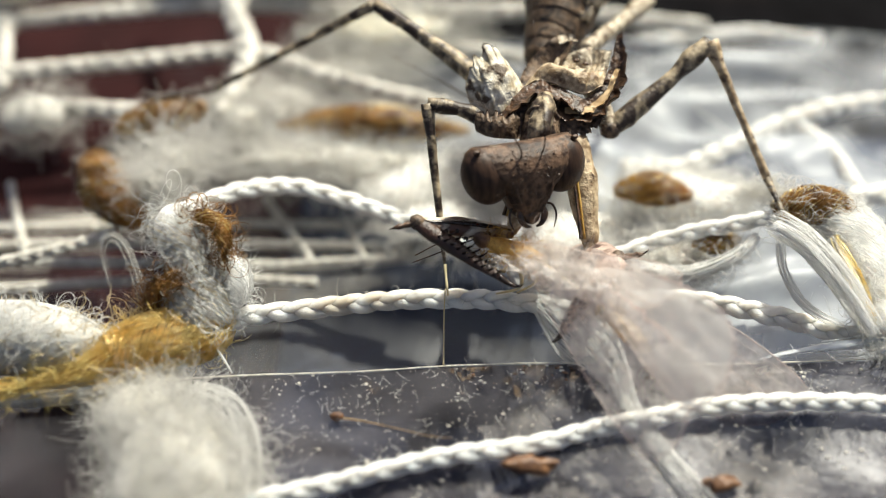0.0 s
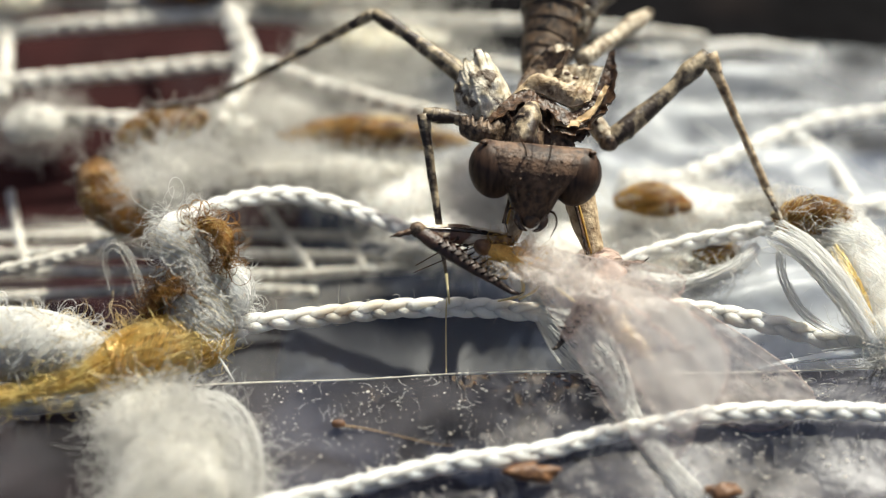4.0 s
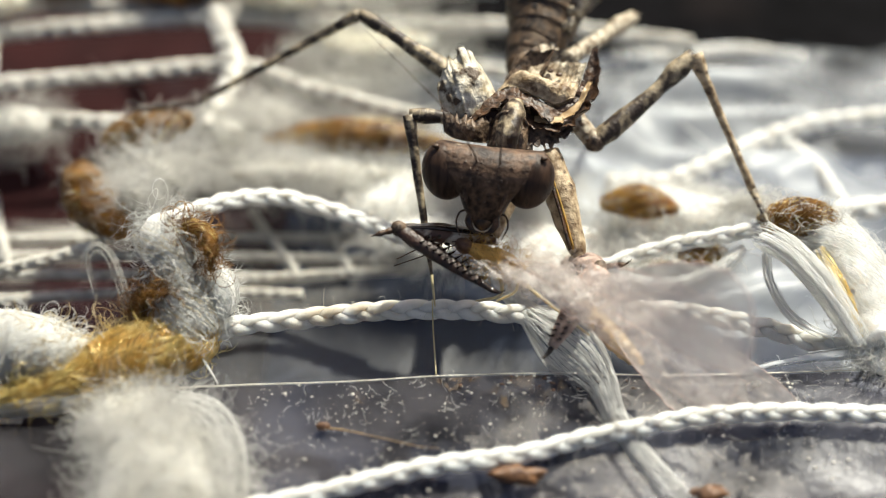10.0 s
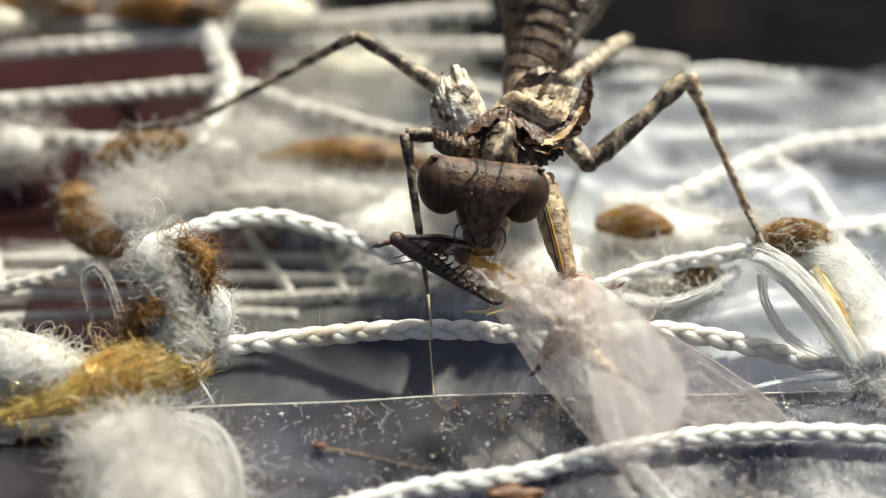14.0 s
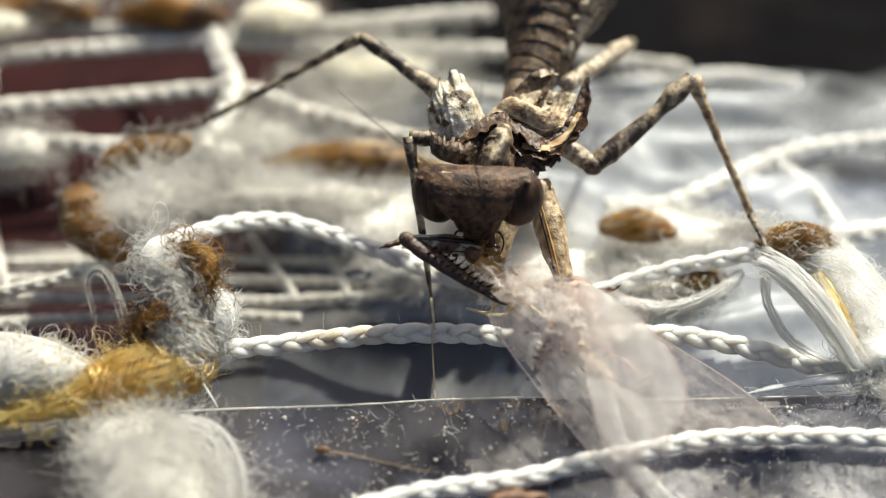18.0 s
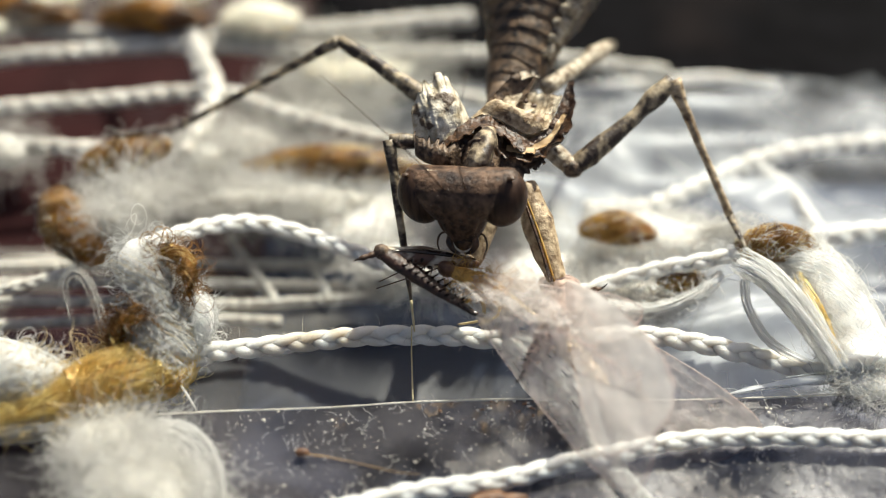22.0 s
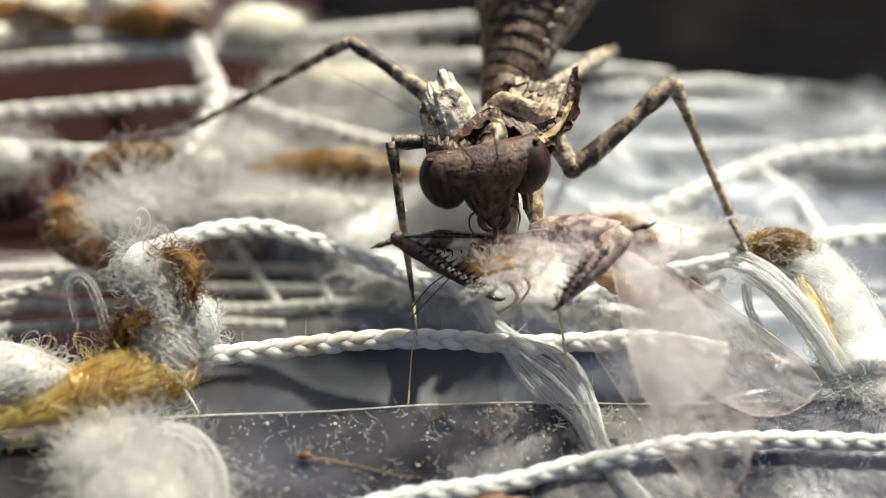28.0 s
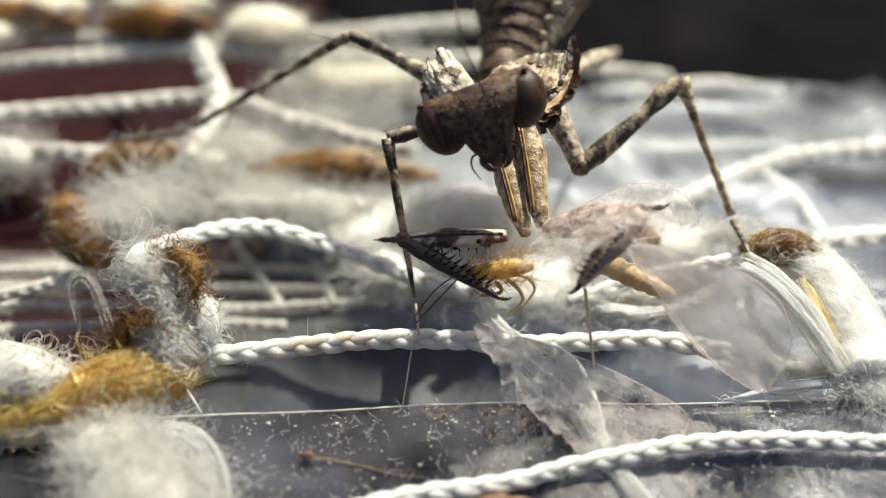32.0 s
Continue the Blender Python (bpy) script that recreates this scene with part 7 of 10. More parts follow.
    (10.5, 6.71, 2.21, 4.58, 5.73, 3.19, 5.29),
    (11, 6.68, 2.20, 4.60, 5.74, 3.16, 5.28),
    (12, 6.65, 2.13, 4.66, 5.64, 3.11, 5.37),
    (12.5, 6.60, 2.10, 4.69, 5.59, 3.02, 5.35),
    (13, 6.62, 2.15, 4.67, 5.64, 3.09, 5.36),
    (14, 6.58, 2.10, 4.64, 5.57, 3.02, 5.30),
    (14.5, 6.57, 2.04, 4.62, 5.46, 2.92, 5.23),
    (16.5, 6.57, 2.00, 4.69, 5.25, 2.83, 5.24),
    (17, 6.64, 2.05, 4.71, 5.38, 2.90, 5.30),
    (18, 6.62, 2.09, 4.71, 5.29, 2.92, 5.26),
    (19, 6.61, 2.00, 4.79, 5.39, 2.83, 5.34),
    (19.5, 6.65, 2.10, 4.71, 5.53, 3.03, 5.36),
    (20, 6.69, 2.06, 4.71, 5.58, 2.93, 5.32),
    (21, 6.69, 2.12, 4.75, 5.57, 3.02, 5.38),
    (22, 6.63, 2.05, 4.70, 5.55, 2.88, 5.26),
    (23, 6.61, 2.03, 4.75, 5.67, 2.88, 5.33),
    (23.5, 6.58, 2.08, 4.79, 5.78, 2.99, 5.46),
    (24, 6.50, 2.07, 4.81, 5.73, 3.01, 5.51),
    (24.5, 6.40, 2.08, 4.82, 5.56, 3.16, 5.68),
    (25, 6.49, 2.09, 4.84, 5.65, 3.34, 5.88),
    (25.5, 6.46, 2.03, 4.90, 5.66, 3.25, 5.92),
    (27.5, 6.42, 1.99, 4.88, 5.45, 3.28, 5.97),
    (28, 6.52, 2.03, 4.89, 5.61, 3.23, 5.87),
    (28.5, 6.52, 2.09, 4.86, 5.54, 3.34, 5.90),
    (29, 6.55, 2.11, 4.84, 5.61, 3.41, 5.93),
    (29.5, 6.63, 2.11, 4.87, 5.76, 3.54, 6.12),
    (30, 6.57, 2.07, 4.91, 5.84, 3.38, 6.03),
    (30.5, 6.63, 2.07, 4.90, 5.76, 3.54, 6.17),
    (31, 6.69, 2.08, 4.91, 5.85, 3.61, 6.27),
    (31.5, 6.68, 2.09, 4.92, 5.63, 3.84, 6.51),
    (32, 6.76, 2.08, 5.01, 5.43, 4.06, 6.85)]),
            (femur_rm, [
    (0, 6.79, 2.37, 4.51, 10.87, 5.05, 6.90),
    (0.5, 6.81, 2.39, 4.57, 10.89, 5.08, 6.96),
    (1, 6.80, 2.32, 4.54, 10.88, 4.99, 6.95),
    (1.5, 6.76, 2.22, 4.50, 10.84, 4.90, 6.90),
    (2, 6.70, 2.18, 4.52, 10.78, 4.86, 6.93),
    (2.5, 6.70, 2.21, 4.54, 10.77, 4.88, 6.96),
    (3, 6.71, 2.20, 4.48, 10.79, 4.88, 6.90),
    (3.5, 6.66, 2.11, 4.53, 10.73, 4.75, 6.99),
    (5.5, 6.71, 2.11, 4.63, 10.78, 4.73, 7.09),
    (6, 6.67, 2.09, 4.62, 10.73, 4.73, 7.08),
    (7, 6.68, 2.08, 4.58, 10.75, 4.71, 7.05),
    (8, 6.68, 2.15, 4.64, 10.75, 4.77, 7.12),
    (9, 6.66, 2.09, 4.69, 10.73, 4.68, 7.19),
    (9.5, 6.66, 2.06, 4.61, 10.74, 4.69, 7.08),
    (10, 6.68, 2.23, 4.55, 10.75, 4.82, 7.06),
    (10.5, 6.71, 2.21, 4.58, 10.78, 4.74, 7.14),
    (11, 6.68, 2.20, 4.60, 10.74, 4.74, 7.16),
    (12, 6.65, 2.13, 4.66, 10.71, 4.63, 7.26),
    (12.5, 6.60, 2.10, 4.69, 10.66, 4.58, 7.30),
    (13, 6.62, 2.15, 4.67, 10.69, 4.66, 7.25),
    (14, 6.58, 2.10, 4.64, 10.64, 4.61, 7.22),
    (14.5, 6.57, 2.04, 4.62, 10.64, 4.54, 7.21),
    (16.5, 6.57, 2.00, 4.69, 10.64, 4.50, 7.27),
    (17, 6.64, 2.05, 4.71, 10.71, 4.56, 7.30),
    (18, 6.62, 2.09, 4.71, 10.68, 4.61, 7.28),
    (19, 6.61, 2.00, 4.79, 10.68, 4.48, 7.40),
    (19.5, 6.65, 2.10, 4.71, 10.71, 4.55, 7.35),
    (20, 6.69, 2.06, 4.71, 10.76, 4.51, 7.34),
    (21, 6.69, 2.12, 4.75, 10.75, 4.57, 7.38),
    (22, 6.63, 2.05, 4.70, 10.70, 4.51, 7.33),
    (23, 6.61, 2.03, 4.75, 10.67, 4.48, 7.37),
    (23.5, 6.58, 2.08, 4.79, 10.64, 4.53, 7.42),
    (24, 6.50, 2.07, 4.81, 10.56, 4.53, 7.44),
    (24.5, 6.40, 2.08, 4.82, 10.46, 4.56, 7.44),
    (25, 6.49, 2.09, 4.84, 10.55, 4.56, 7.46),
    (25.5, 6.46, 2.03, 4.90, 10.53, 4.50, 7.53),
    (27.5, 6.42, 1.99, 4.88, 10.49, 4.43, 7.51),
    (28, 6.52, 2.03, 4.89, 10.59, 4.49, 7.51),
    (28.5, 6.52, 2.09, 4.86, 10.58, 4.55, 7.48),
    (29, 6.55, 2.11, 4.84, 10.61, 4.58, 7.46),
    (29.5, 6.63, 2.11, 4.87, 10.70, 4.58, 7.48),
    (30, 6.57, 2.07, 4.91, 10.64, 4.53, 7.52),
    (30.5, 6.63, 2.07, 4.90, 10.70, 4.54, 7.52),
    (31, 6.69, 2.08, 4.91, 10.76, 4.54, 7.54),
    (31.5, 6.68, 2.09, 4.92, 10.75, 4.55, 7.55),
    (32, 6.76, 2.08, 5.01, 10.83, 4.53, 7.64)]),
            (tibia_rm, [
    (0, 10.87, 5.05, 6.90, 13.23, 1.21, 2.90),
    (0.5, 10.89, 5.08, 6.96, 13.23, 1.21, 2.90),
    (1, 10.88, 4.99, 6.95, 13.23, 1.21, 2.90),
    (1.5, 10.84, 4.90, 6.90, 13.23, 1.21, 2.90),
    (2, 10.78, 4.86, 6.93, 13.23, 1.21, 2.90),
    (2.5, 10.77, 4.88, 6.96, 13.23, 1.21, 2.90),
    (3, 10.79, 4.88, 6.90, 13.23, 1.21, 2.90),
    (3.5, 10.73, 4.75, 6.99, 13.23, 1.21, 2.90),
    (5.5, 10.78, 4.73, 7.09, 13.23, 1.21, 2.90),
    (6, 10.73, 4.73, 7.08, 13.23, 1.21, 2.90),
    (7, 10.75, 4.71, 7.05, 13.23, 1.21, 2.90),
    (8, 10.75, 4.77, 7.12, 13.23, 1.21, 2.90),
    (9, 10.73, 4.68, 7.19, 13.23, 1.21, 2.90),
    (9.5, 10.74, 4.69, 7.08, 13.23, 1.21, 2.90),
    (10, 10.75, 4.82, 7.06, 13.23, 1.21, 2.90),
    (10.5, 10.78, 4.74, 7.14, 13.23, 1.21, 2.90),
    (11, 10.74, 4.74, 7.16, 13.23, 1.21, 2.90),
    (12, 10.71, 4.63, 7.26, 13.23, 1.21, 2.90),
    (12.5, 10.66, 4.58, 7.30, 13.23, 1.21, 2.90),
    (13, 10.69, 4.66, 7.25, 13.23, 1.21, 2.90),
    (14, 10.64, 4.61, 7.22, 13.23, 1.21, 2.90),
    (14.5, 10.64, 4.54, 7.21, 13.23, 1.21, 2.90),
    (16.5, 10.64, 4.50, 7.27, 13.23, 1.21, 2.90),
    (17, 10.71, 4.56, 7.30, 13.23, 1.21, 2.90),
    (18, 10.68, 4.61, 7.28, 13.23, 1.21, 2.90),
    (19, 10.68, 4.48, 7.40, 13.23, 1.21, 2.90),
    (19.5, 10.71, 4.55, 7.35, 13.23, 1.21, 2.90),
    (20, 10.76, 4.51, 7.34, 13.23, 1.21, 2.90),
    (21, 10.75, 4.57, 7.38, 13.23, 1.21, 2.90),
    (22, 10.70, 4.51, 7.33, 13.23, 1.21, 2.90),
    (23, 10.67, 4.48, 7.37, 13.23, 1.21, 2.90),
    (23.5, 10.64, 4.53, 7.42, 13.23, 1.21, 2.90),
    (24, 10.56, 4.53, 7.44, 13.23, 1.21, 2.90),
    (24.5, 10.46, 4.56, 7.44, 13.23, 1.21, 2.90),
    (25, 10.55, 4.56, 7.46, 13.23, 1.21, 2.90),
    (25.5, 10.53, 4.50, 7.53, 13.23, 1.21, 2.90),
    (27.5, 10.49, 4.43, 7.51, 13.23, 1.21, 2.90),
    (28, 10.59, 4.49, 7.51, 13.23, 1.21, 2.90),
    (28.5, 10.58, 4.55, 7.48, 13.23, 1.21, 2.90),
    (29, 10.61, 4.58, 7.46, 13.23, 1.21, 2.90),
    (29.5, 10.70, 4.58, 7.48, 13.23, 1.21, 2.90),
    (30, 10.64, 4.53, 7.52, 13.23, 1.21, 2.90),
    (30.5, 10.70, 4.54, 7.52, 13.23, 1.21, 2.90),
    (31, 10.76, 4.54, 7.54, 13.23, 1.21, 2.90),
    (31.5, 10.75, 4.55, 7.55, 13.23, 1.21, 2.90),
    (32, 10.83, 4.53, 7.64, 13.23, 1.21, 2.90)]),
            (tarsus_rm, [
    (0, 13.23, 1.21, 2.90, 13.58, -0.46, 2.60),
    (0.5, 13.23, 1.21, 2.90, 13.58, -0.46, 2.60),
    (1, 13.23, 1.21, 2.90, 13.58, -0.46, 2.60),
    (1.5, 13.23, 1.21, 2.90, 13.58, -0.46, 2.60),
    (2, 13.23, 1.21, 2.90, 13.58, -0.46, 2.60),
    (2.5, 13.23, 1.21, 2.90, 13.58, -0.46, 2.60),
    (3, 13.23, 1.21, 2.90, 13.58, -0.46, 2.60),
    (3.5, 13.23, 1.21, 2.90, 13.58, -0.46, 2.60),
    (5.5, 13.23, 1.21, 2.90, 13.58, -0.46, 2.60),
    (6, 13.23, 1.21, 2.90, 13.58, -0.46, 2.60),
    (7, 13.23, 1.21, 2.90, 13.58, -0.46, 2.60),
    (8, 13.23, 1.21, 2.90, 13.58, -0.46, 2.60),
    (9, 13.23, 1.21, 2.90, 13.58, -0.46, 2.60),
    (9.5, 13.23, 1.21, 2.90, 13.58, -0.46, 2.60),
    (10, 13.23, 1.21, 2.90, 13.58, -0.46, 2.60),
    (10.5, 13.23, 1.21, 2.90, 13.58, -0.46, 2.60),
    (11, 13.23, 1.21, 2.90, 13.58, -0.46, 2.60),
    (12, 13.23, 1.21, 2.90, 13.58, -0.46, 2.60),
    (12.5, 13.23, 1.21, 2.90, 13.58, -0.46, 2.60),
    (13, 13.23, 1.21, 2.90, 13.58, -0.46, 2.60),
    (14, 13.23, 1.21, 2.90, 13.58, -0.46, 2.60),
    (14.5, 13.23, 1.21, 2.90, 13.58, -0.46, 2.60),
    (16.5, 13.23, 1.21, 2.90, 13.58, -0.46, 2.60),
    (17, 13.23, 1.21, 2.90, 13.58, -0.46, 2.60),
    (18, 13.23, 1.21, 2.90, 13.58, -0.46, 2.60),
    (19, 13.23, 1.21, 2.90, 13.58, -0.46, 2.60),
    (19.5, 13.23, 1.21, 2.90, 13.58, -0.46, 2.60),
    (20, 13.23, 1.21, 2.90, 13.58, -0.46, 2.60),
    (21, 13.23, 1.21, 2.90, 13.58, -0.46, 2.60),
    (22, 13.23, 1.21, 2.90, 13.58, -0.46, 2.60),
    (23, 13.23, 1.21, 2.90, 13.58, -0.46, 2.60),
    (23.5, 13.23, 1.21, 2.90, 13.58, -0.46, 2.60),
    (24, 13.23, 1.21, 2.90, 13.58, -0.46, 2.60),
    (24.5, 13.23, 1.21, 2.90, 13.58, -0.46, 2.60),
    (25, 13.23, 1.21, 2.90, 13.58, -0.46, 2.60),
    (25.5, 13.23, 1.21, 2.90, 13.58, -0.46, 2.60),
    (27.5, 13.23, 1.21, 2.90, 13.58, -0.46, 2.60),
    (28, 13.23, 1.21, 2.90, 13.58, -0.46, 2.60),
    (28.5, 13.23, 1.21, 2.90, 13.58, -0.46, 2.60),
    (29, 13.23, 1.21, 2.90, 13.58, -0.46, 2.60),
    (29.5, 13.23, 1.21, 2.90, 13.58, -0.46, 2.60),
    (30, 13.23, 1.21, 2.90, 13.58, -0.46, 2.60),
    (30.5, 13.23, 1.21, 2.90, 13.58, -0.46, 2.60),
    (31, 13.23, 1.21, 2.90, 13.58, -0.46, 2.60),
    (31.5, 13.23, 1.21, 2.90, 13.58, -0.46, 2.60),
    (32, 13.23, 1.21, 2.90, 13.58, -0.46, 2.60)]),
            (femur_rh, [
    (0, 6.00, 6.35, 5.52, 8.72, 9.75, 5.39),
    (0.5, 6.06, 6.37, 5.58, 8.72, 9.75, 5.39),
    (1, 5.87, 6.37, 5.64, 8.72, 9.75, 5.39),
    (1.5, 5.83, 6.30, 5.62, 8.72, 9.75, 5.39),
    (2, 5.84, 6.23, 5.61, 8.72, 9.75, 5.39),
    (2.5, 5.88, 6.26, 5.64, 8.72, 9.75, 5.39),
    (3, 5.86, 6.28, 5.60, 8.72, 9.75, 5.39),
    (3.5, 5.80, 6.20, 5.70, 8.72, 9.75, 5.39),
    (5.5, 5.85, 6.11, 5.74, 8.72, 9.75, 5.39),
    (6, 5.84, 6.09, 5.73, 8.72, 9.75, 5.39),
    (7, 5.78, 6.18, 5.80, 8.72, 9.75, 5.39),
    (8, 5.85, 6.16, 5.75, 8.72, 9.75, 5.39),
    (9, 5.85, 6.09, 5.81, 8.72, 9.75, 5.39),
    (9.5, 5.78, 6.09, 5.76, 8.72, 9.75, 5.39),
    (10, 5.77, 6.28, 5.73, 8.72, 9.75, 5.39),
    (10.5, 5.85, 6.24, 5.77, 8.72, 9.75, 5.39),
    (11, 5.85, 6.24, 5.79, 8.72, 9.75, 5.39),
    (12, 5.86, 6.14, 5.86, 8.72, 9.75, 5.39),
    (12.5, 5.85, 6.03, 5.82, 8.72, 9.75, 5.39),
    (13, 5.88, 6.09, 5.81, 8.72, 9.75, 5.39),
    (14, 5.79, 6.06, 5.80, 8.72, 9.75, 5.39),
    (14.5, 5.75, 6.03, 5.82, 8.72, 9.75, 5.39),
    (16.5, 5.75, 5.98, 5.88, 8.72, 9.75, 5.39),
    (17, 5.82, 6.00, 5.89, 8.72, 9.75, 5.39),
    (18, 5.76, 6.05, 5.87, 8.72, 9.75, 5.39),
    (19, 5.79, 5.92, 5.94, 8.72, 9.75, 5.39),
    (19.5, 5.86, 6.04, 5.88, 8.72, 9.75, 5.39),
    (20, 5.84, 6.01, 5.89, 8.72, 9.75, 5.39),
    (21, 5.83, 6.05, 5.90, 8.72, 9.75, 5.39),
    (22, 5.81, 6.01, 5.88, 8.72, 9.75, 5.39),
    (23, 5.78, 5.93, 5.87, 8.72, 9.75, 5.39),
    (23.5, 5.75, 5.95, 5.90, 8.72, 9.75, 5.39),
    (24, 5.56, 5.83, 5.78, 8.72, 9.75, 5.39),
    (24.5, 5.49, 5.69, 5.63, 8.72, 9.75, 5.39),
    (25, 5.47, 5.75, 5.70, 8.72, 9.75, 5.39),
    (25.5, 5.45, 5.72, 5.80, 8.72, 9.75, 5.39),
    (27.5, 5.30, 5.83, 5.97, 8.72, 9.75, 5.39),
    (28, 5.47, 5.86, 5.94, 8.72, 9.75, 5.39),
    (28.5, 5.39, 5.92, 5.91, 8.72, 9.75, 5.39),
    (29, 5.39, 5.95, 5.90, 8.72, 9.75, 5.39),
    (29.5, 5.44, 5.99, 5.97, 8.72, 9.75, 5.39),
    (30, 5.45, 5.92, 5.99, 8.72, 9.75, 5.39),
    (30.5, 5.44, 5.98, 6.03, 8.72, 9.75, 5.39),
    (31, 5.50, 5.99, 6.05, 8.72, 9.75, 5.39),
    (31.5, 5.31, 6.03, 6.08, 8.72, 9.75, 5.39),
    (32, 5.28, 6.06, 6.23, 8.72, 9.75, 5.39)]),
            (tibia_rh, [
    (0, 8.72, 9.75, 5.39, 10.53, 16.78, 1.09),
    (0.5, 8.72, 9.75, 5.39, 10.53, 16.78, 1.09),
    (1, 8.72, 9.75, 5.39, 10.53, 16.78, 1.09),
    (1.5, 8.72, 9.75, 5.39, 10.53, 16.78, 1.09),
    (2, 8.72, 9.75, 5.39, 10.53, 16.78, 1.09),
    (2.5, 8.72, 9.75, 5.39, 10.53, 16.78, 1.09),
    (3, 8.72, 9.75, 5.39, 10.53, 16.78, 1.09),
    (3.5, 8.72, 9.75, 5.39, 10.53, 16.78, 1.09),
    (5.5, 8.72, 9.75, 5.39, 10.53, 16.78, 1.09),
    (6, 8.72, 9.75, 5.39, 10.53, 16.78, 1.09),
    (7, 8.72, 9.75, 5.39, 10.53, 16.78, 1.09),
    (8, 8.72, 9.75, 5.39, 10.53, 16.78, 1.09),
    (9, 8.72, 9.75, 5.39, 10.53, 16.78, 1.09),
    (9.5, 8.72, 9.75, 5.39, 10.53, 16.78, 1.09),
    (10, 8.72, 9.75, 5.39, 10.53, 16.78, 1.09),
    (10.5, 8.72, 9.75, 5.39, 10.53, 16.78, 1.09),
    (11, 8.72, 9.75, 5.39, 10.53, 16.78, 1.09),
    (12, 8.72, 9.75, 5.39, 10.53, 16.78, 1.09),
    (12.5, 8.72, 9.75, 5.39, 10.53, 16.78, 1.09),
    (13, 8.72, 9.75, 5.39, 10.53, 16.78, 1.09),
    (14, 8.72, 9.75, 5.39, 10.53, 16.78, 1.09),
    (14.5, 8.72, 9.75, 5.39, 10.53, 16.78, 1.09),
    (16.5, 8.72, 9.75, 5.39, 10.53, 16.78, 1.09),
    (17, 8.72, 9.75, 5.39, 10.53, 16.78, 1.09),
    (18, 8.72, 9.75, 5.39, 10.53, 16.78, 1.09),
    (19, 8.72, 9.75, 5.39, 10.53, 16.78, 1.09),
    (19.5, 8.72, 9.75, 5.39, 10.53, 16.78, 1.09),
    (20, 8.72, 9.75, 5.39, 10.53, 16.78, 1.09),
    (21, 8.72, 9.75, 5.39, 10.53, 16.78, 1.09),
    (22, 8.72, 9.75, 5.39, 10.53, 16.78, 1.09),
    (23, 8.72, 9.75, 5.39, 10.53, 16.78, 1.09),
    (23.5, 8.72, 9.75, 5.39, 10.53, 16.78, 1.09),
    (24, 8.72, 9.75, 5.39, 10.53, 16.78, 1.09),
    (24.5, 8.72, 9.75, 5.39, 10.53, 16.78, 1.09),
    (25, 8.72, 9.75, 5.39, 10.53, 16.78, 1.09),
    (25.5, 8.72, 9.75, 5.39, 10.53, 16.78, 1.09),
    (27.5, 8.72, 9.75, 5.39, 10.53, 16.78, 1.09),
    (28, 8.72, 9.75, 5.39, 10.53, 16.78, 1.09),
    (28.5, 8.72, 9.75, 5.39, 10.53, 16.78, 1.09),
    (29, 8.72, 9.75, 5.39, 10.53, 16.78, 1.09),
    (29.5, 8.72, 9.75, 5.39, 10.53, 16.78, 1.09),
    (30, 8.72, 9.75, 5.39, 10.53, 16.78, 1.09),
    (30.5, 8.72, 9.75, 5.39, 10.53, 16.78, 1.09),
    (31, 8.72, 9.75, 5.39, 10.53, 16.78, 1.09),
    (31.5, 8.72, 9.75, 5.39, 10.53, 16.78, 1.09),
    (32, 8.72, 9.75, 5.39, 10.53, 16.78, 1.09)]),
            (coxa_l, [
    (0, 4.00, 1.34, 4.89, 2.67, -1.89, 2.79),
    (0.5, 4.02, 1.43, 5.03, 2.63, -1.95, 2.79),
    (1, 3.87, 1.48, 5.11, 2.58, -2.01, 2.74),
    (1.5, 3.82, 1.29, 4.99, 2.67, -1.99, 2.84),
    (2, 3.74, 1.27, 5.01, 2.69, -1.93, 2.93),
    (2.5, 3.70, 1.35, 5.08, 2.72, -1.89, 2.94),
    (3, 3.71, 1.34, 5.02, 2.70, -1.86, 2.94),
    (3.5, 3.62, 1.28, 5.09, 2.65, -1.91, 2.95),
    (5.5, 3.67, 1.35, 5.26, 2.62, -2.00, 2.93),
    (6, 3.63, 1.28, 5.20, 2.62, -1.99, 2.97),
    (7, 3.53, 1.22, 5.11, 2.63, -1.95, 2.98),
    (8, 3.61, 1.27, 5.14, 2.54, -1.94, 2.95),
    (9, 3.58, 1.32, 5.28, 2.46, -2.02, 2.93),
    (9.5, 3.69, 1.27, 5.21, 2.47, -1.92, 3.05),
    (10, 3.68, 1.51, 5.19, 2.47, -1.75, 2.91),
    (10.5, 3.78, 1.56, 5.23, 2.40, -1.73, 2.84),
    (11, 3.75, 1.58, 5.28, 2.40, -1.72, 2.89),
    (12, 3.64, 1.52, 5.33, 2.47, -1.61, 3.07),
    (12.5, 3.63, 1.51, 5.38, 2.52, -1.57, 3.16),
    (13, 3.65, 1.59, 5.43, 2.53, -1.52, 3.20),
    (14, 3.57, 1.50, 5.34, 2.53, -1.55, 3.19),
    (14.5, 3.46, 1.37, 5.25, 2.55, -1.57, 3.18),
    (16.5, 3.33, 1.34, 5.32, 2.70, -1.31, 3.58),
    (17, 3.43, 1.42, 5.40, 2.76, -1.51, 3.36),
    (18, 3.41, 1.41, 5.34, 2.78, -1.50, 3.34),
    (19, 3.51, 1.34, 5.41, 2.70, -1.59, 3.33),
    (19.5, 3.61, 1.55, 5.41, 2.64, -1.51, 3.16),
    (20, 3.62, 1.38, 5.29, 2.64, -1.66, 3.08),
    (21, 3.59, 1.47, 5.35, 2.62, -1.66, 3.04),
    (22, 3.53, 1.40, 5.31, 2.59, -1.73, 3.00),
    (23, 3.64, 1.35, 5.33, 2.57, -1.78, 3.02),
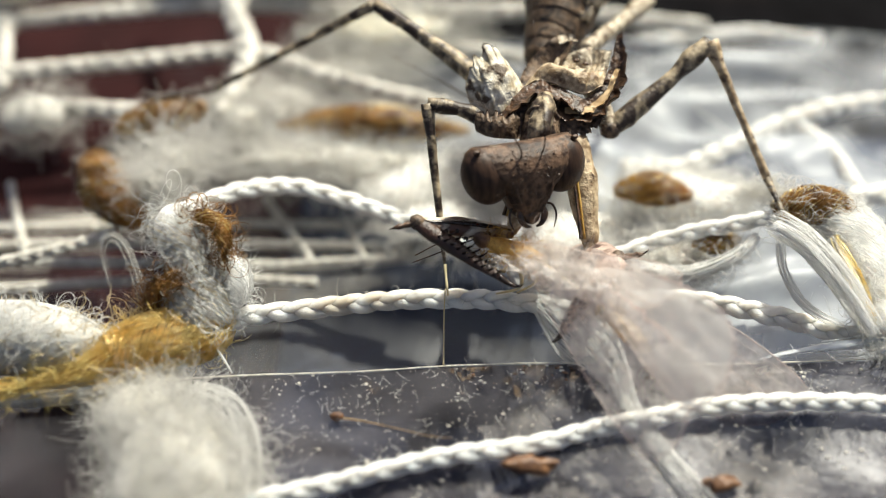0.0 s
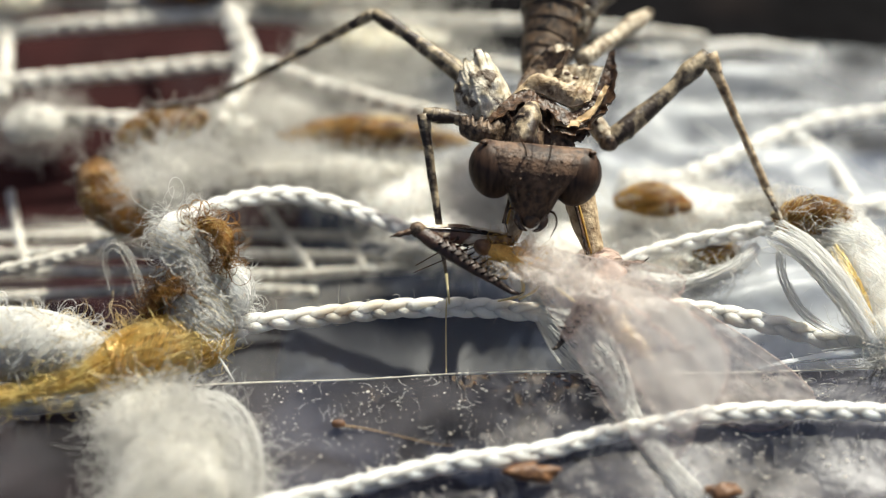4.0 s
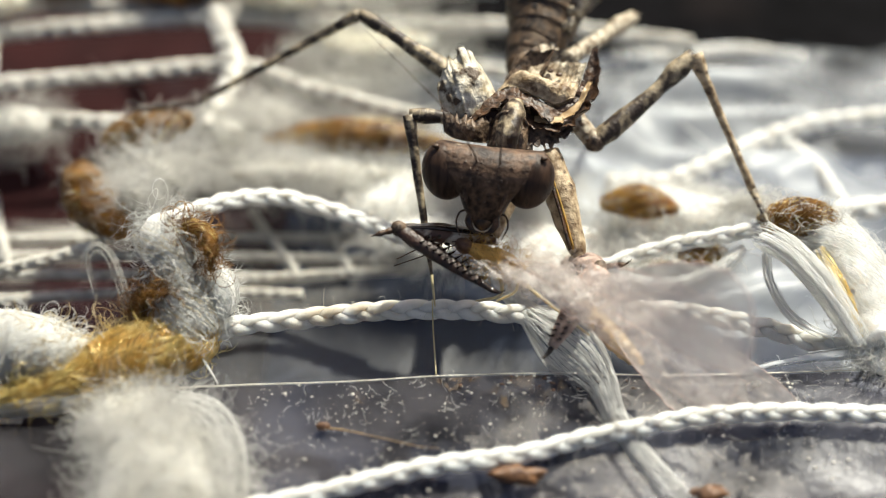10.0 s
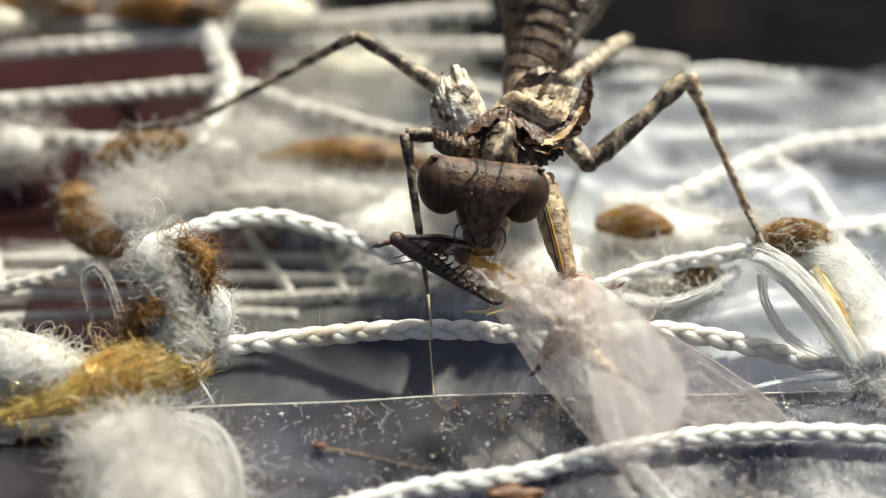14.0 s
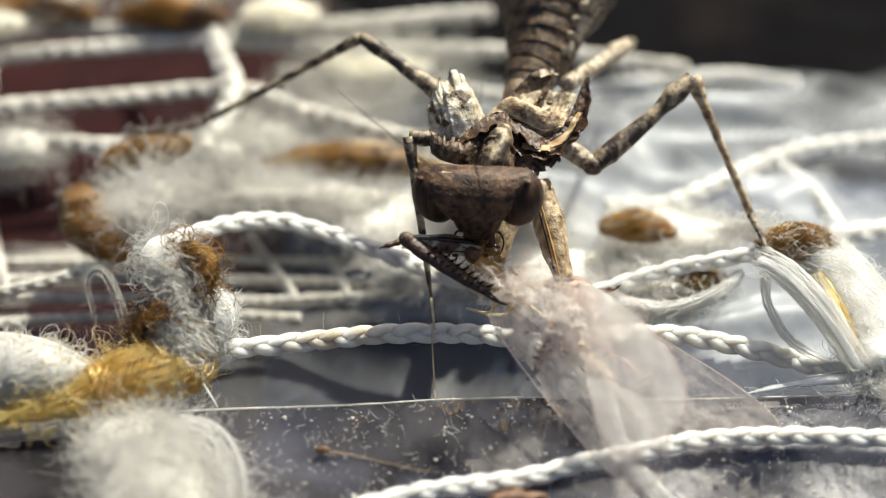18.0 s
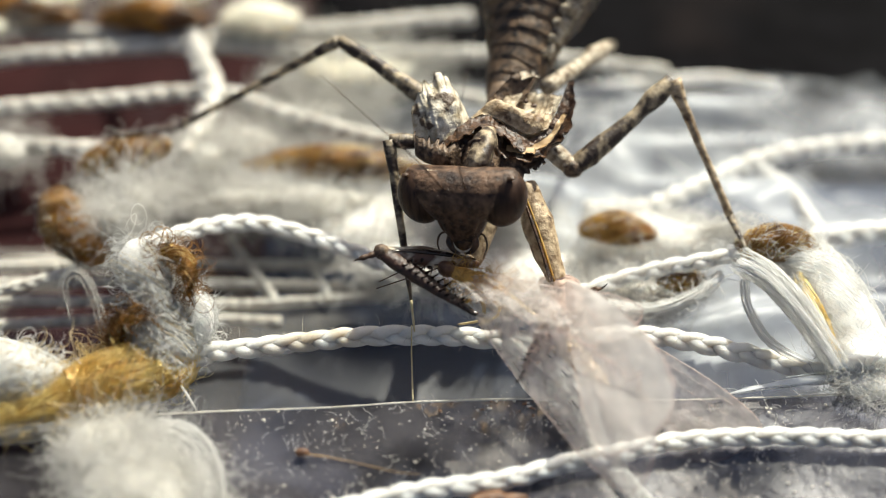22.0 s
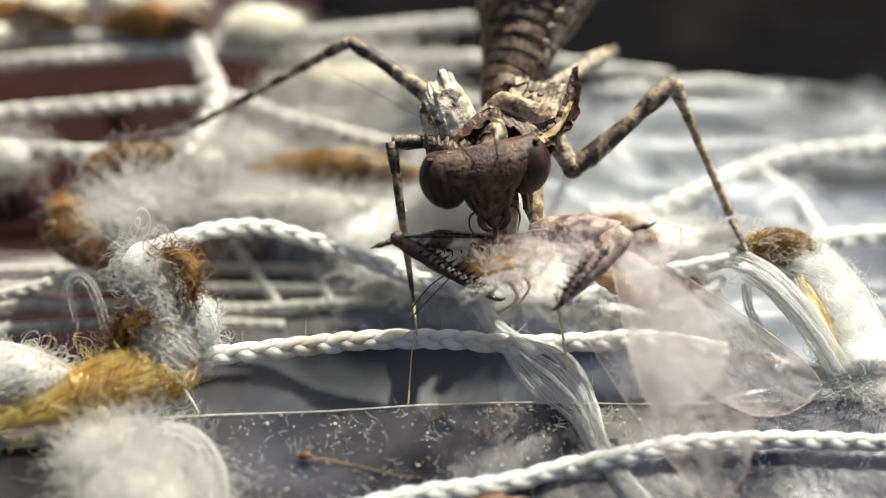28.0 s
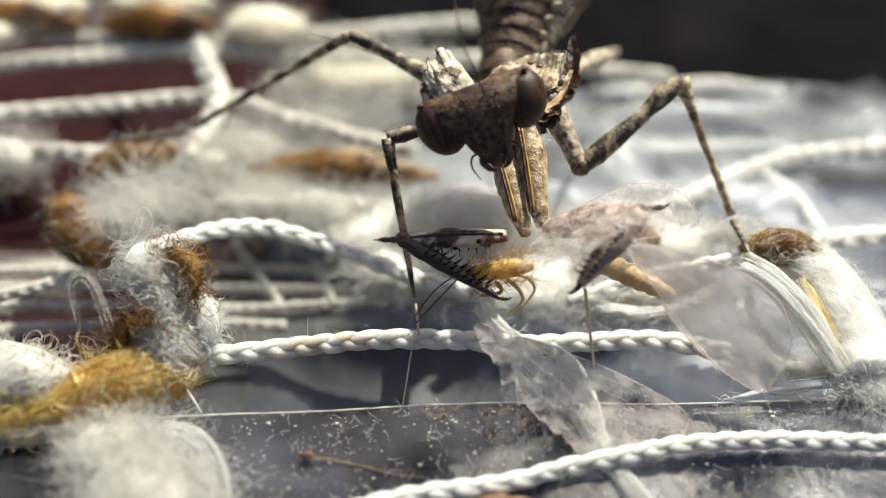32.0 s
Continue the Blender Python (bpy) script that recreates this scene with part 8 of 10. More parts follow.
    (23.5, 3.72, 1.42, 5.40, 2.69, -1.70, 3.16),
    (24, 3.67, 1.34, 5.35, 2.89, -1.75, 3.22),
    (24.5, 3.57, 1.34, 5.37, 3.08, -1.63, 3.45),
    (25, 3.62, 1.51, 5.56, 3.14, -1.54, 3.61),
    (25.5, 3.64, 1.45, 5.62, 3.26, -1.54, 3.79),
    (27.5, 3.42, 1.51, 5.70, 3.37, -1.60, 3.97),
    (28, 3.56, 1.47, 5.60, 3.57, -1.50, 4.11),
    (28.5, 3.52, 1.54, 5.61, 3.65, -1.48, 4.11),
    (29, 3.55, 1.54, 5.56, 3.78, -1.44, 4.16),
    (29.5, 3.66, 1.65, 5.72, 3.87, -1.49, 4.18),
    (30, 3.74, 1.49, 5.63, 3.95, -1.47, 4.30),
    (30.5, 3.66, 1.60, 5.72, 4.08, -1.33, 4.49),
    (31, 3.75, 1.67, 5.81, 4.18, -1.38, 4.45),
    (31.5, 3.54, 1.84, 5.98, 4.18, -1.48, 4.37),
    (32, 3.41, 2.00, 6.25, 4.30, -1.54, 4.45)]),
            (fore_l, [
    (0, -0.98, -2.76, 4.18, 2.67, -1.89, 2.79),
    (0.5, -1.03, -2.83, 4.18, 2.63, -1.95, 2.79),
    (1, -1.08, -2.88, 4.12, 2.58, -2.01, 2.74),
    (1.5, -1.00, -2.87, 4.23, 2.67, -1.99, 2.84),
    (2, -0.98, -2.82, 4.30, 2.69, -1.93, 2.93),
    (2.5, -0.95, -2.78, 4.31, 2.72, -1.89, 2.94),
    (3, -0.98, -2.74, 4.31, 2.70, -1.86, 2.94),
    (3.5, -1.02, -2.79, 4.30, 2.65, -1.91, 2.95),
    (5.5, -1.05, -2.88, 4.29, 2.62, -2.00, 2.93),
    (6, -1.05, -2.88, 4.33, 2.62, -1.99, 2.97),
    (7, -1.05, -2.84, 4.33, 2.63, -1.95, 2.98),
    (8, -1.13, -2.82, 4.30, 2.54, -1.94, 2.95),
    (9, -1.21, -2.89, 4.27, 2.46, -2.02, 2.93),
    (9.5, -1.20, -2.81, 4.40, 2.47, -1.92, 3.05),
    (10, -1.19, -2.62, 4.24, 2.47, -1.75, 2.91),
    (10.5, -1.26, -2.57, 4.15, 2.40, -1.73, 2.84),
    (11, -1.26, -2.56, 4.19, 2.40, -1.72, 2.89),
    (12, -1.19, -2.44, 4.35, 2.47, -1.61, 3.07),
    (12.5, -1.14, -2.40, 4.44, 2.52, -1.57, 3.16),
    (13, -1.14, -2.38, 4.49, 2.53, -1.52, 3.20),
    (14, -1.14, -2.40, 4.48, 2.53, -1.55, 3.19),
    (14.5, -1.12, -2.43, 4.47, 2.55, -1.57, 3.18),
    (16.5, -0.98, -2.18, 4.87, 2.70, -1.31, 3.58),
    (17, -0.91, -2.38, 4.66, 2.76, -1.51, 3.36),
    (18, -0.90, -2.36, 4.64, 2.78, -1.50, 3.34),
    (19, -0.97, -2.44, 4.61, 2.70, -1.59, 3.33),
    (19.5, -1.03, -2.34, 4.42, 2.64, -1.51, 3.16),
    (20, -1.03, -2.48, 4.36, 2.64, -1.66, 3.08),
    (21, -1.05, -2.48, 4.31, 2.62, -1.66, 3.04),
    (22, -1.08, -2.55, 4.28, 2.59, -1.73, 3.00),
    (23, -1.10, -2.59, 4.30, 2.57, -1.78, 3.02),
    (23.5, -1.03, -2.52, 4.38, 2.69, -1.70, 3.16),
    (24, -0.88, -2.56, 4.39, 2.89, -1.75, 3.22),
    (24.5, -0.74, -2.45, 4.57, 3.08, -1.63, 3.45),
    (25, -0.73, -2.36, 4.68, 3.14, -1.54, 3.61),
    (25.5, -0.65, -2.34, 4.80, 3.26, -1.54, 3.79),
    (27.5, -0.72, -2.35, 4.78, 3.37, -1.60, 3.97),
    (28, -0.56, -2.25, 4.87, 3.57, -1.50, 4.11),
    (28.5, -0.56, -2.22, 4.83, 3.65, -1.48, 4.11),
    (29, -0.51, -2.20, 4.83, 3.78, -1.44, 4.16),
    (29.5, -0.49, -2.25, 4.83, 3.87, -1.49, 4.18),
    (30, -0.49, -2.24, 4.90, 3.95, -1.47, 4.30),
    (30.5, -0.43, -2.09, 5.03, 4.08, -1.33, 4.49),
    (31, -0.40, -2.15, 4.95, 4.18, -1.38, 4.45),
    (31.5, -0.48, -2.25, 4.82, 4.18, -1.48, 4.37),
    (32, -0.43, -2.30, 4.87, 4.30, -1.54, 4.45)]),
            (grasp_l, [
    (0, -0.98, -2.76, 4.18, 2.31, -4.59, 2.92),
    (0.5, -1.03, -2.83, 4.18, 2.27, -4.65, 2.92),
    (1, -1.08, -2.88, 4.12, 2.21, -4.71, 2.86),
    (1.5, -1.00, -2.87, 4.23, 2.30, -4.70, 2.96),
    (2, -0.98, -2.82, 4.30, 2.32, -4.64, 3.03),
    (2.5, -0.95, -2.78, 4.31, 2.36, -4.61, 3.04),
    (3, -0.98, -2.74, 4.31, 2.33, -4.58, 3.05),
    (3.5, -1.02, -2.79, 4.30, 2.29, -4.62, 3.04),
    (5.5, -1.05, -2.88, 4.29, 2.27, -4.71, 3.00),
    (6, -1.05, -2.88, 4.33, 2.27, -4.70, 3.04),
    (7, -1.05, -2.84, 4.33, 2.28, -4.67, 3.05),
    (8, -1.13, -2.82, 4.30, 2.20, -4.65, 3.02),
    (9, -1.21, -2.89, 4.27, 2.12, -4.73, 2.99),
    (9.5, -1.20, -2.81, 4.40, 2.13, -4.64, 3.11),
    (10, -1.19, -2.62, 4.24, 2.15, -4.47, 2.96),
    (10.5, -1.26, -2.57, 4.15, 2.09, -4.44, 2.88),
    (11, -1.26, -2.56, 4.19, 2.09, -4.43, 2.92),
    (12, -1.19, -2.44, 4.35, 2.16, -4.30, 3.09),
    (12.5, -1.14, -2.40, 4.44, 2.21, -4.27, 3.17),
    (13, -1.14, -2.38, 4.49, 2.21, -4.23, 3.20),
    (14, -1.14, -2.40, 4.48, 2.22, -4.26, 3.19),
    (14.5, -1.12, -2.43, 4.47, 2.24, -4.29, 3.17),
    (16.5, -0.98, -2.18, 4.87, 2.39, -4.04, 3.56),
    (17, -0.91, -2.38, 4.66, 2.46, -4.23, 3.34),
    (18, -0.90, -2.36, 4.64, 2.47, -4.22, 3.33),
    (19, -0.97, -2.44, 4.61, 2.41, -4.31, 3.31),
    (19.5, -1.03, -2.34, 4.42, 2.36, -4.22, 3.14),
    (20, -1.03, -2.48, 4.36, 2.35, -4.36, 3.07),
    (21, -1.05, -2.48, 4.31, 2.34, -4.37, 3.02),
    (22, -1.08, -2.55, 4.28, 2.32, -4.44, 2.98),
    (23, -1.10, -2.59, 4.30, 2.30, -4.48, 3.00),
    (23.5, -1.03, -2.52, 4.38, 2.39, -4.40, 3.08),
    (24, -0.88, -2.56, 4.39, 2.55, -4.44, 3.09),
    (24.5, -0.74, -2.45, 4.57, 2.71, -4.32, 3.27),
    (25, -0.73, -2.36, 4.68, 2.74, -4.23, 3.38),
    (25.5, -0.65, -2.34, 4.80, 2.84, -4.21, 3.49),
    (27.5, -0.72, -2.35, 4.78, 2.84, -4.21, 3.48),
    (28, -0.56, -2.25, 4.87, 3.02, -4.12, 3.57),
    (28.5, -0.56, -2.22, 4.83, 3.04, -4.10, 3.53),
    (29, -0.51, -2.20, 4.83, 3.11, -4.07, 3.53),
    (29.5, -0.49, -2.25, 4.83, 3.14, -4.12, 3.52),
    (30, -0.49, -2.24, 4.90, 3.16, -4.11, 3.59),
    (30.5, -0.43, -2.09, 5.03, 3.23, -3.97, 3.73),
    (31, -0.40, -2.15, 4.95, 3.27, -4.03, 3.65),
    (31.5, -0.48, -2.25, 4.82, 3.22, -4.13, 3.52),
    (32, -0.43, -2.30, 4.87, 3.28, -4.18, 3.56)]),
            (tip_l, [
    (0, -0.98, -2.76, 4.18, -1.85, -3.06, 4.17),
    (0.5, -1.03, -2.83, 4.18, -1.89, -3.13, 4.17),
    (1, -1.08, -2.88, 4.12, -1.95, -3.18, 4.11),
    (1.5, -1.00, -2.87, 4.23, -1.87, -3.17, 4.22),
    (2, -0.98, -2.82, 4.30, -1.85, -3.12, 4.28),
    (2.5, -0.95, -2.78, 4.31, -1.82, -3.08, 4.28),
    (3, -0.98, -2.74, 4.31, -1.85, -3.04, 4.29),
    (3.5, -1.02, -2.79, 4.30, -1.89, -3.09, 4.28),
    (5.5, -1.05, -2.88, 4.29, -1.92, -3.19, 4.25),
    (6, -1.05, -2.88, 4.33, -1.92, -3.19, 4.30),
    (7, -1.05, -2.84, 4.33, -1.92, -3.15, 4.30),
    (8, -1.13, -2.82, 4.30, -2.00, -3.12, 4.26),
    (9, -1.21, -2.89, 4.27, -2.08, -3.19, 4.22),
    (9.5, -1.20, -2.81, 4.40, -2.07, -3.12, 4.36),
    (10, -1.19, -2.62, 4.24, -2.06, -2.93, 4.19),
    (10.5, -1.26, -2.57, 4.15, -2.13, -2.87, 4.09),
    (11, -1.26, -2.56, 4.19, -2.12, -2.87, 4.13),
    (12, -1.19, -2.44, 4.35, -2.06, -2.73, 4.29),
    (12.5, -1.14, -2.40, 4.44, -2.01, -2.70, 4.37),
    (13, -1.14, -2.38, 4.49, -2.01, -2.68, 4.42),
    (14, -1.14, -2.40, 4.48, -2.01, -2.71, 4.41),
    (14.5, -1.12, -2.43, 4.47, -1.99, -2.73, 4.40),
    (16.5, -0.98, -2.18, 4.87, -1.85, -2.49, 4.79),
    (17, -0.91, -2.38, 4.66, -1.78, -2.69, 4.58),
    (18, -0.90, -2.36, 4.64, -1.77, -2.68, 4.56),
    (19, -0.97, -2.44, 4.61, -1.84, -2.76, 4.53),
    (19.5, -1.03, -2.34, 4.42, -1.90, -2.64, 4.33),
    (20, -1.03, -2.48, 4.36, -1.90, -2.79, 4.27),
    (21, -1.05, -2.48, 4.31, -1.92, -2.79, 4.21),
    (22, -1.08, -2.55, 4.28, -1.94, -2.87, 4.19),
    (23, -1.10, -2.59, 4.30, -1.97, -2.91, 4.20),
    (23.5, -1.03, -2.52, 4.38, -1.89, -2.84, 4.28),
    (24, -0.88, -2.56, 4.39, -1.75, -2.88, 4.29),
    (24.5, -0.74, -2.45, 4.57, -1.61, -2.77, 4.47),
    (25, -0.73, -2.36, 4.68, -1.60, -2.68, 4.58),
    (25.5, -0.65, -2.34, 4.80, -1.52, -2.67, 4.70),
    (27.5, -0.72, -2.35, 4.78, -1.59, -2.67, 4.67),
    (28, -0.56, -2.25, 4.87, -1.43, -2.58, 4.76),
    (28.5, -0.56, -2.22, 4.83, -1.47, -2.53, 4.74),
    (29, -0.51, -2.20, 4.83, -1.44, -2.48, 4.78),
    (29.5, -0.49, -2.25, 4.83, -1.45, -2.51, 4.80),
    (30, -0.49, -2.24, 4.90, -1.48, -2.47, 4.90),
    (30.5, -0.43, -2.09, 5.03, -1.46, -2.29, 5.05),
    (31, -0.40, -2.15, 4.95, -1.47, -2.33, 5.00),
    (31.5, -0.48, -2.25, 4.82, -1.57, -2.40, 4.90),
    (32, -0.43, -2.30, 4.87, -1.56, -2.43, 4.97)]),
            (coxa_r, [
    (0, 5.29, 1.26, 4.95, 5.81, -2.48, 2.20),
    (0.5, 5.31, 1.33, 5.07, 5.66, -2.50, 2.23),
    (1, 5.09, 1.30, 5.08, 5.60, -2.51, 2.24),
    (1.5, 5.08, 1.06, 4.90, 5.57, -2.60, 2.22),
    (2, 4.96, 1.00, 4.88, 5.62, -2.65, 2.20),
    (2.5, 4.99, 1.01, 4.88, 5.68, -2.68, 2.15),
    (3, 4.97, 0.92, 4.75, 5.64, -2.71, 2.09),
    (3.5, 4.88, 0.87, 4.81, 5.92, -2.50, 2.38),
    (5.5, 4.93, 0.91, 4.95, 5.92, -2.53, 2.41),
    (6, 4.92, 0.84, 4.90, 5.81, -2.61, 2.34),
    (7, 4.79, 0.78, 4.81, 5.64, -2.66, 2.26),
    (8, 4.87, 1.00, 5.01, 5.98, -2.58, 2.33),
    (9, 4.80, 1.01, 5.13, 5.69, -2.57, 2.42),
    (9.5, 4.71, 0.95, 5.03, 5.65, -2.58, 2.39),
    (10, 4.66, 1.14, 4.96, 5.92, -2.49, 2.22),
    (10.5, 4.73, 1.09, 4.92, 5.69, -2.41, 2.25),
    (11, 4.73, 1.06, 4.91, 5.67, -2.51, 2.18),
    (12, 4.63, 1.03, 4.99, 5.92, -2.15, 2.65),
    (12.5, 4.58, 0.94, 4.96, 6.02, -2.30, 2.54),
    (13, 4.63, 1.01, 4.98, 5.64, -2.46, 2.30),
    (14, 4.56, 0.93, 4.92, 5.60, -2.49, 2.29),
    (14.5, 4.45, 0.84, 4.85, 5.57, -2.53, 2.26),
    (16.5, 4.25, 0.76, 4.86, 5.60, -2.51, 2.39),
    (17, 4.38, 0.82, 4.92, 5.48, -2.55, 2.32),
    (18, 4.29, 0.83, 4.89, 5.33, -2.54, 2.29),
    (19, 4.39, 0.76, 4.95, 5.65, -2.48, 2.49),
    (19.5, 4.53, 0.96, 4.96, 6.12, -2.32, 2.47),
    (20, 4.57, 0.87, 4.92, 5.85, -2.42, 2.41),
    (21, 4.57, 0.95, 4.98, 5.97, -2.36, 2.45),
    (22, 4.55, 0.81, 4.87, 5.83, -2.45, 2.39),
    (23, 4.66, 0.81, 4.94, 5.79, -2.37, 2.54),
    (23.5, 4.77, 0.92, 5.06, 5.72, -2.19, 2.79),
    (24, 4.64, 1.18, 5.46, 5.67, -1.64, 2.71),
    (24.5, 4.39, 1.60, 6.15, 5.34, -0.97, 2.85),
    (25, 4.49, 1.99, 7.07, 5.02, -0.28, 3.02),
    (25.5, 4.52, 2.09, 7.13, 4.95, -0.56, 3.31),
    (27.5, 4.29, 2.60, 6.76, 4.75, -1.41, 4.41),
    (28, 4.50, 2.91, 6.79, 4.77, -1.21, 4.60),
    (28.5, 4.34, 2.91, 6.79, 4.86, -1.17, 4.57),
    (29, 4.51, 2.93, 6.81, 4.76, -1.15, 4.54),
    (29.5, 4.71, 2.79, 6.90, 4.84, -1.22, 4.50),
    (30, 4.82, 2.79, 6.88, 4.84, -1.25, 4.54),
    (30.5, 4.70, 2.75, 6.92, 4.86, -1.25, 4.52),
    (31, 4.82, 2.72, 6.97, 4.90, -1.25, 4.51),
    (31.5, 4.56, 2.59, 7.01, 4.92, -1.30, 4.45),
    (32, 4.36, 2.56, 7.20, 4.92, -1.27, 4.58)]),
            (fore_r, [
    (0, 6.59, -3.67, 3.18, 5.91, -1.91, 1.62),
    (0.5, 6.48, -3.71, 3.19, 5.76, -1.93, 1.65),
    (1, 6.45, -3.73, 3.17, 5.70, -1.94, 1.67),
    (1.5, 6.37, -3.84, 3.15, 5.67, -2.03, 1.64),
    (2, 6.35, -3.89, 3.13, 5.72, -2.08, 1.63),
    (2.5, 6.34, -3.92, 3.07, 5.79, -2.11, 1.58),
    (3, 6.25, -3.96, 3.01, 5.74, -2.14, 1.51),
    (3.5, 6.45, -3.77, 3.28, 6.03, -1.92, 1.81),
    (5.5, 6.59, -3.75, 3.35, 6.03, -1.95, 1.84),
    (6, 6.51, -3.82, 3.30, 5.92, -2.03, 1.77),
    (7, 6.22, -3.85, 3.24, 5.74, -2.08, 1.69),
    (8, 6.44, -3.75, 3.32, 6.09, -2.00, 1.76),
    (9, 6.37, -3.82, 3.34, 5.80, -2.00, 1.85),
    (9.5, 6.43, -3.83, 3.31, 5.76, -2.00, 1.82),
    (10, 6.41, -3.67, 3.20, 6.02, -1.91, 1.65),
    (10.5, 6.37, -3.70, 3.14, 5.80, -1.83, 1.69),
    (11, 6.28, -3.68, 3.19, 5.77, -1.93, 1.61),
    (12, 6.27, -3.75, 3.19, 6.03, -1.57, 2.09),
    (12.5, 6.51, -3.76, 3.24, 6.14, -1.72, 1.98),
    (13, 6.27, -3.77, 3.17, 5.75, -1.89, 1.74),
    (14, 6.29, -3.77, 3.19, 5.70, -1.91, 1.73),
    (14.5, 6.28, -3.80, 3.17, 5.67, -1.95, 1.70),
    (16.5, 6.31, -3.74, 3.34, 5.70, -1.94, 1.83),
    (17, 6.21, -3.77, 3.27, 5.58, -1.98, 1.76),
    (18, 6.02, -3.77, 3.24, 5.43, -1.96, 1.72),
    (19, 6.30, -3.73, 3.41, 5.75, -1.90, 1.93),
    (19.5, 6.33, -3.61, 3.34, 6.23, -1.74, 1.91),
    (20, 6.13, -3.70, 3.29, 5.96, -1.84, 1.85),
    (21, 6.35, -3.63, 3.35, 6.08, -1.78, 1.89),
    (22, 6.26, -3.72, 3.28, 5.93, -1.87, 1.83),
    (23, 6.26, -3.66, 3.43, 5.89, -1.79, 1.98),
    (23.5, 6.25, -3.58, 3.49, 5.82, -1.60, 2.24),
    (24, 6.80, -3.26, 3.91, 5.70, -1.46, 2.51),
    (24.5, 7.48, -2.70, 4.44, 5.30, -1.21, 3.00),
    (25, 7.79, -2.56, 4.46, 4.92, -0.95, 3.51),
    (25.5, 7.81, -2.72, 4.60, 4.87, -1.10, 3.68),
    (27.5, 7.58, -2.81, 5.28, 4.75, -1.41, 4.31),
    (28, 7.84, -2.81, 5.86, 4.77, -1.21, 4.50),
    (28.5, 8.08, -2.73, 5.89, 4.86, -1.17, 4.47),
    (29, 8.35, -2.59, 5.99, 4.76, -1.15, 4.44),
    (29.5, 8.56, -2.54, 6.09, 4.84, -1.22, 4.40),
    (30, 8.60, -2.59, 6.11, 4.84, -1.25, 4.44),
    (30.5, 8.67, -2.73, 5.95, 4.86, -1.25, 4.42),
    (31, 8.72, -2.75, 5.92, 4.90, -1.25, 4.41),
    (31.5, 8.66, -2.58, 6.11, 4.92, -1.30, 4.35),
    (32, 8.30, -2.38, 6.41, 4.92, -1.27, 4.48)]),
            (grasp_r, [
    (0, 6.59, -3.67, 3.18, 4.55, -6.04, 1.81),
    (0.5, 6.48, -3.71, 3.19, 4.39, -6.07, 1.84),
    (1, 6.45, -3.73, 3.17, 4.28, -6.07, 1.83),
    (1.5, 6.37, -3.84, 3.15, 4.24, -6.16, 1.84),
    (2, 6.35, -3.89, 3.13, 4.26, -6.21, 1.80),
    (2.5, 6.34, -3.92, 3.07, 4.29, -6.24, 1.75),
    (3, 6.25, -3.96, 3.01, 4.23, -6.27, 1.70),
    (3.5, 6.45, -3.77, 3.28, 4.48, -6.04, 1.94),
    (5.5, 6.59, -3.75, 3.35, 4.60, -6.03, 2.00),
    (6, 6.51, -3.82, 3.30, 4.52, -6.11, 1.94),
    (7, 6.22, -3.85, 3.24, 4.37, -6.19, 1.82),
    (8, 6.44, -3.75, 3.32, 4.73, -6.15, 1.85),
    (9, 6.37, -3.82, 3.34, 4.45, -6.16, 1.90),
    (9.5, 6.43, -3.83, 3.31, 4.45, -6.17, 1.89),
    (10, 6.41, -3.67, 3.20, 4.66, -6.07, 1.70),
    (10.5, 6.37, -3.70, 3.14, 4.36, -5.96, 1.70),
    (11, 6.28, -3.68, 3.19, 4.22, -6.15, 1.52),
    (12, 6.27, -3.75, 3.19, 4.25, -5.95, 1.75),
    (12.5, 6.51, -3.76, 3.24, 4.56, -5.95, 1.82),
    (13, 6.27, -3.77, 3.17, 4.41, -5.97, 1.76),
    (14, 6.29, -3.77, 3.19, 4.37, -5.99, 1.76),
    (14.5, 6.28, -3.80, 3.17, 4.34, -6.02, 1.73),
    (16.5, 6.31, -3.74, 3.34, 4.37, -5.98, 1.88),
    (17, 6.21, -3.77, 3.27, 4.26, -6.02, 1.82),
    (18, 6.02, -3.77, 3.24, 4.09, -6.06, 1.73),
    (19, 6.30, -3.73, 3.41, 4.38, -6.05, 1.84),
    (19.5, 6.33, -3.61, 3.34, 4.79, -5.89, 1.81),
    (20, 6.13, -3.70, 3.29, 4.47, -5.99, 1.75),
    (21, 6.35, -3.63, 3.35, 4.49, -5.94, 1.77),
    (22, 6.26, -3.72, 3.28, 4.42, -6.04, 1.70),
    (23, 6.26, -3.66, 3.43, 4.45, -5.98, 1.83),
    (23.5, 6.25, -3.58, 3.49, 4.71, -5.84, 1.98),
    (24, 6.80, -3.26, 3.91, 4.91, -5.72, 2.17),
    (24.5, 7.48, -2.70, 4.44, 5.49, -5.09, 2.60),
    (25, 7.79, -2.56, 4.46, 5.74, -4.75, 2.72),
    (25.5, 7.81, -2.72, 4.60, 5.63, -4.78, 2.97),
    (27.5, 7.58, -2.81, 5.28, 5.25, -4.67, 3.99),
    (28, 7.84, -2.81, 5.86, 5.63, -4.86, 4.37),
    (28.5, 8.08, -2.73, 5.89, 5.80, -4.67, 4.52),
    (29, 8.35, -2.59, 5.99, 5.92, -4.50, 4.67),
    (29.5, 8.56, -2.54, 6.09, 5.96, -4.42, 4.80),
    (30, 8.60, -2.59, 6.11, 5.96, -4.51, 4.77),
    (30.5, 8.67, -2.73, 5.95, 6.03, -4.65, 4.60),
    (31, 8.72, -2.75, 5.92, 6.15, -4.60, 4.64),
    (31.5, 8.66, -2.58, 6.11, 6.07, -4.57, 4.67),
    (32, 8.30, -2.38, 6.41, 6.12, -4.53, 4.80)]),
            (tip_r, [
    (0, 6.59, -3.67, 3.18, 7.60, -3.55, 3.30),
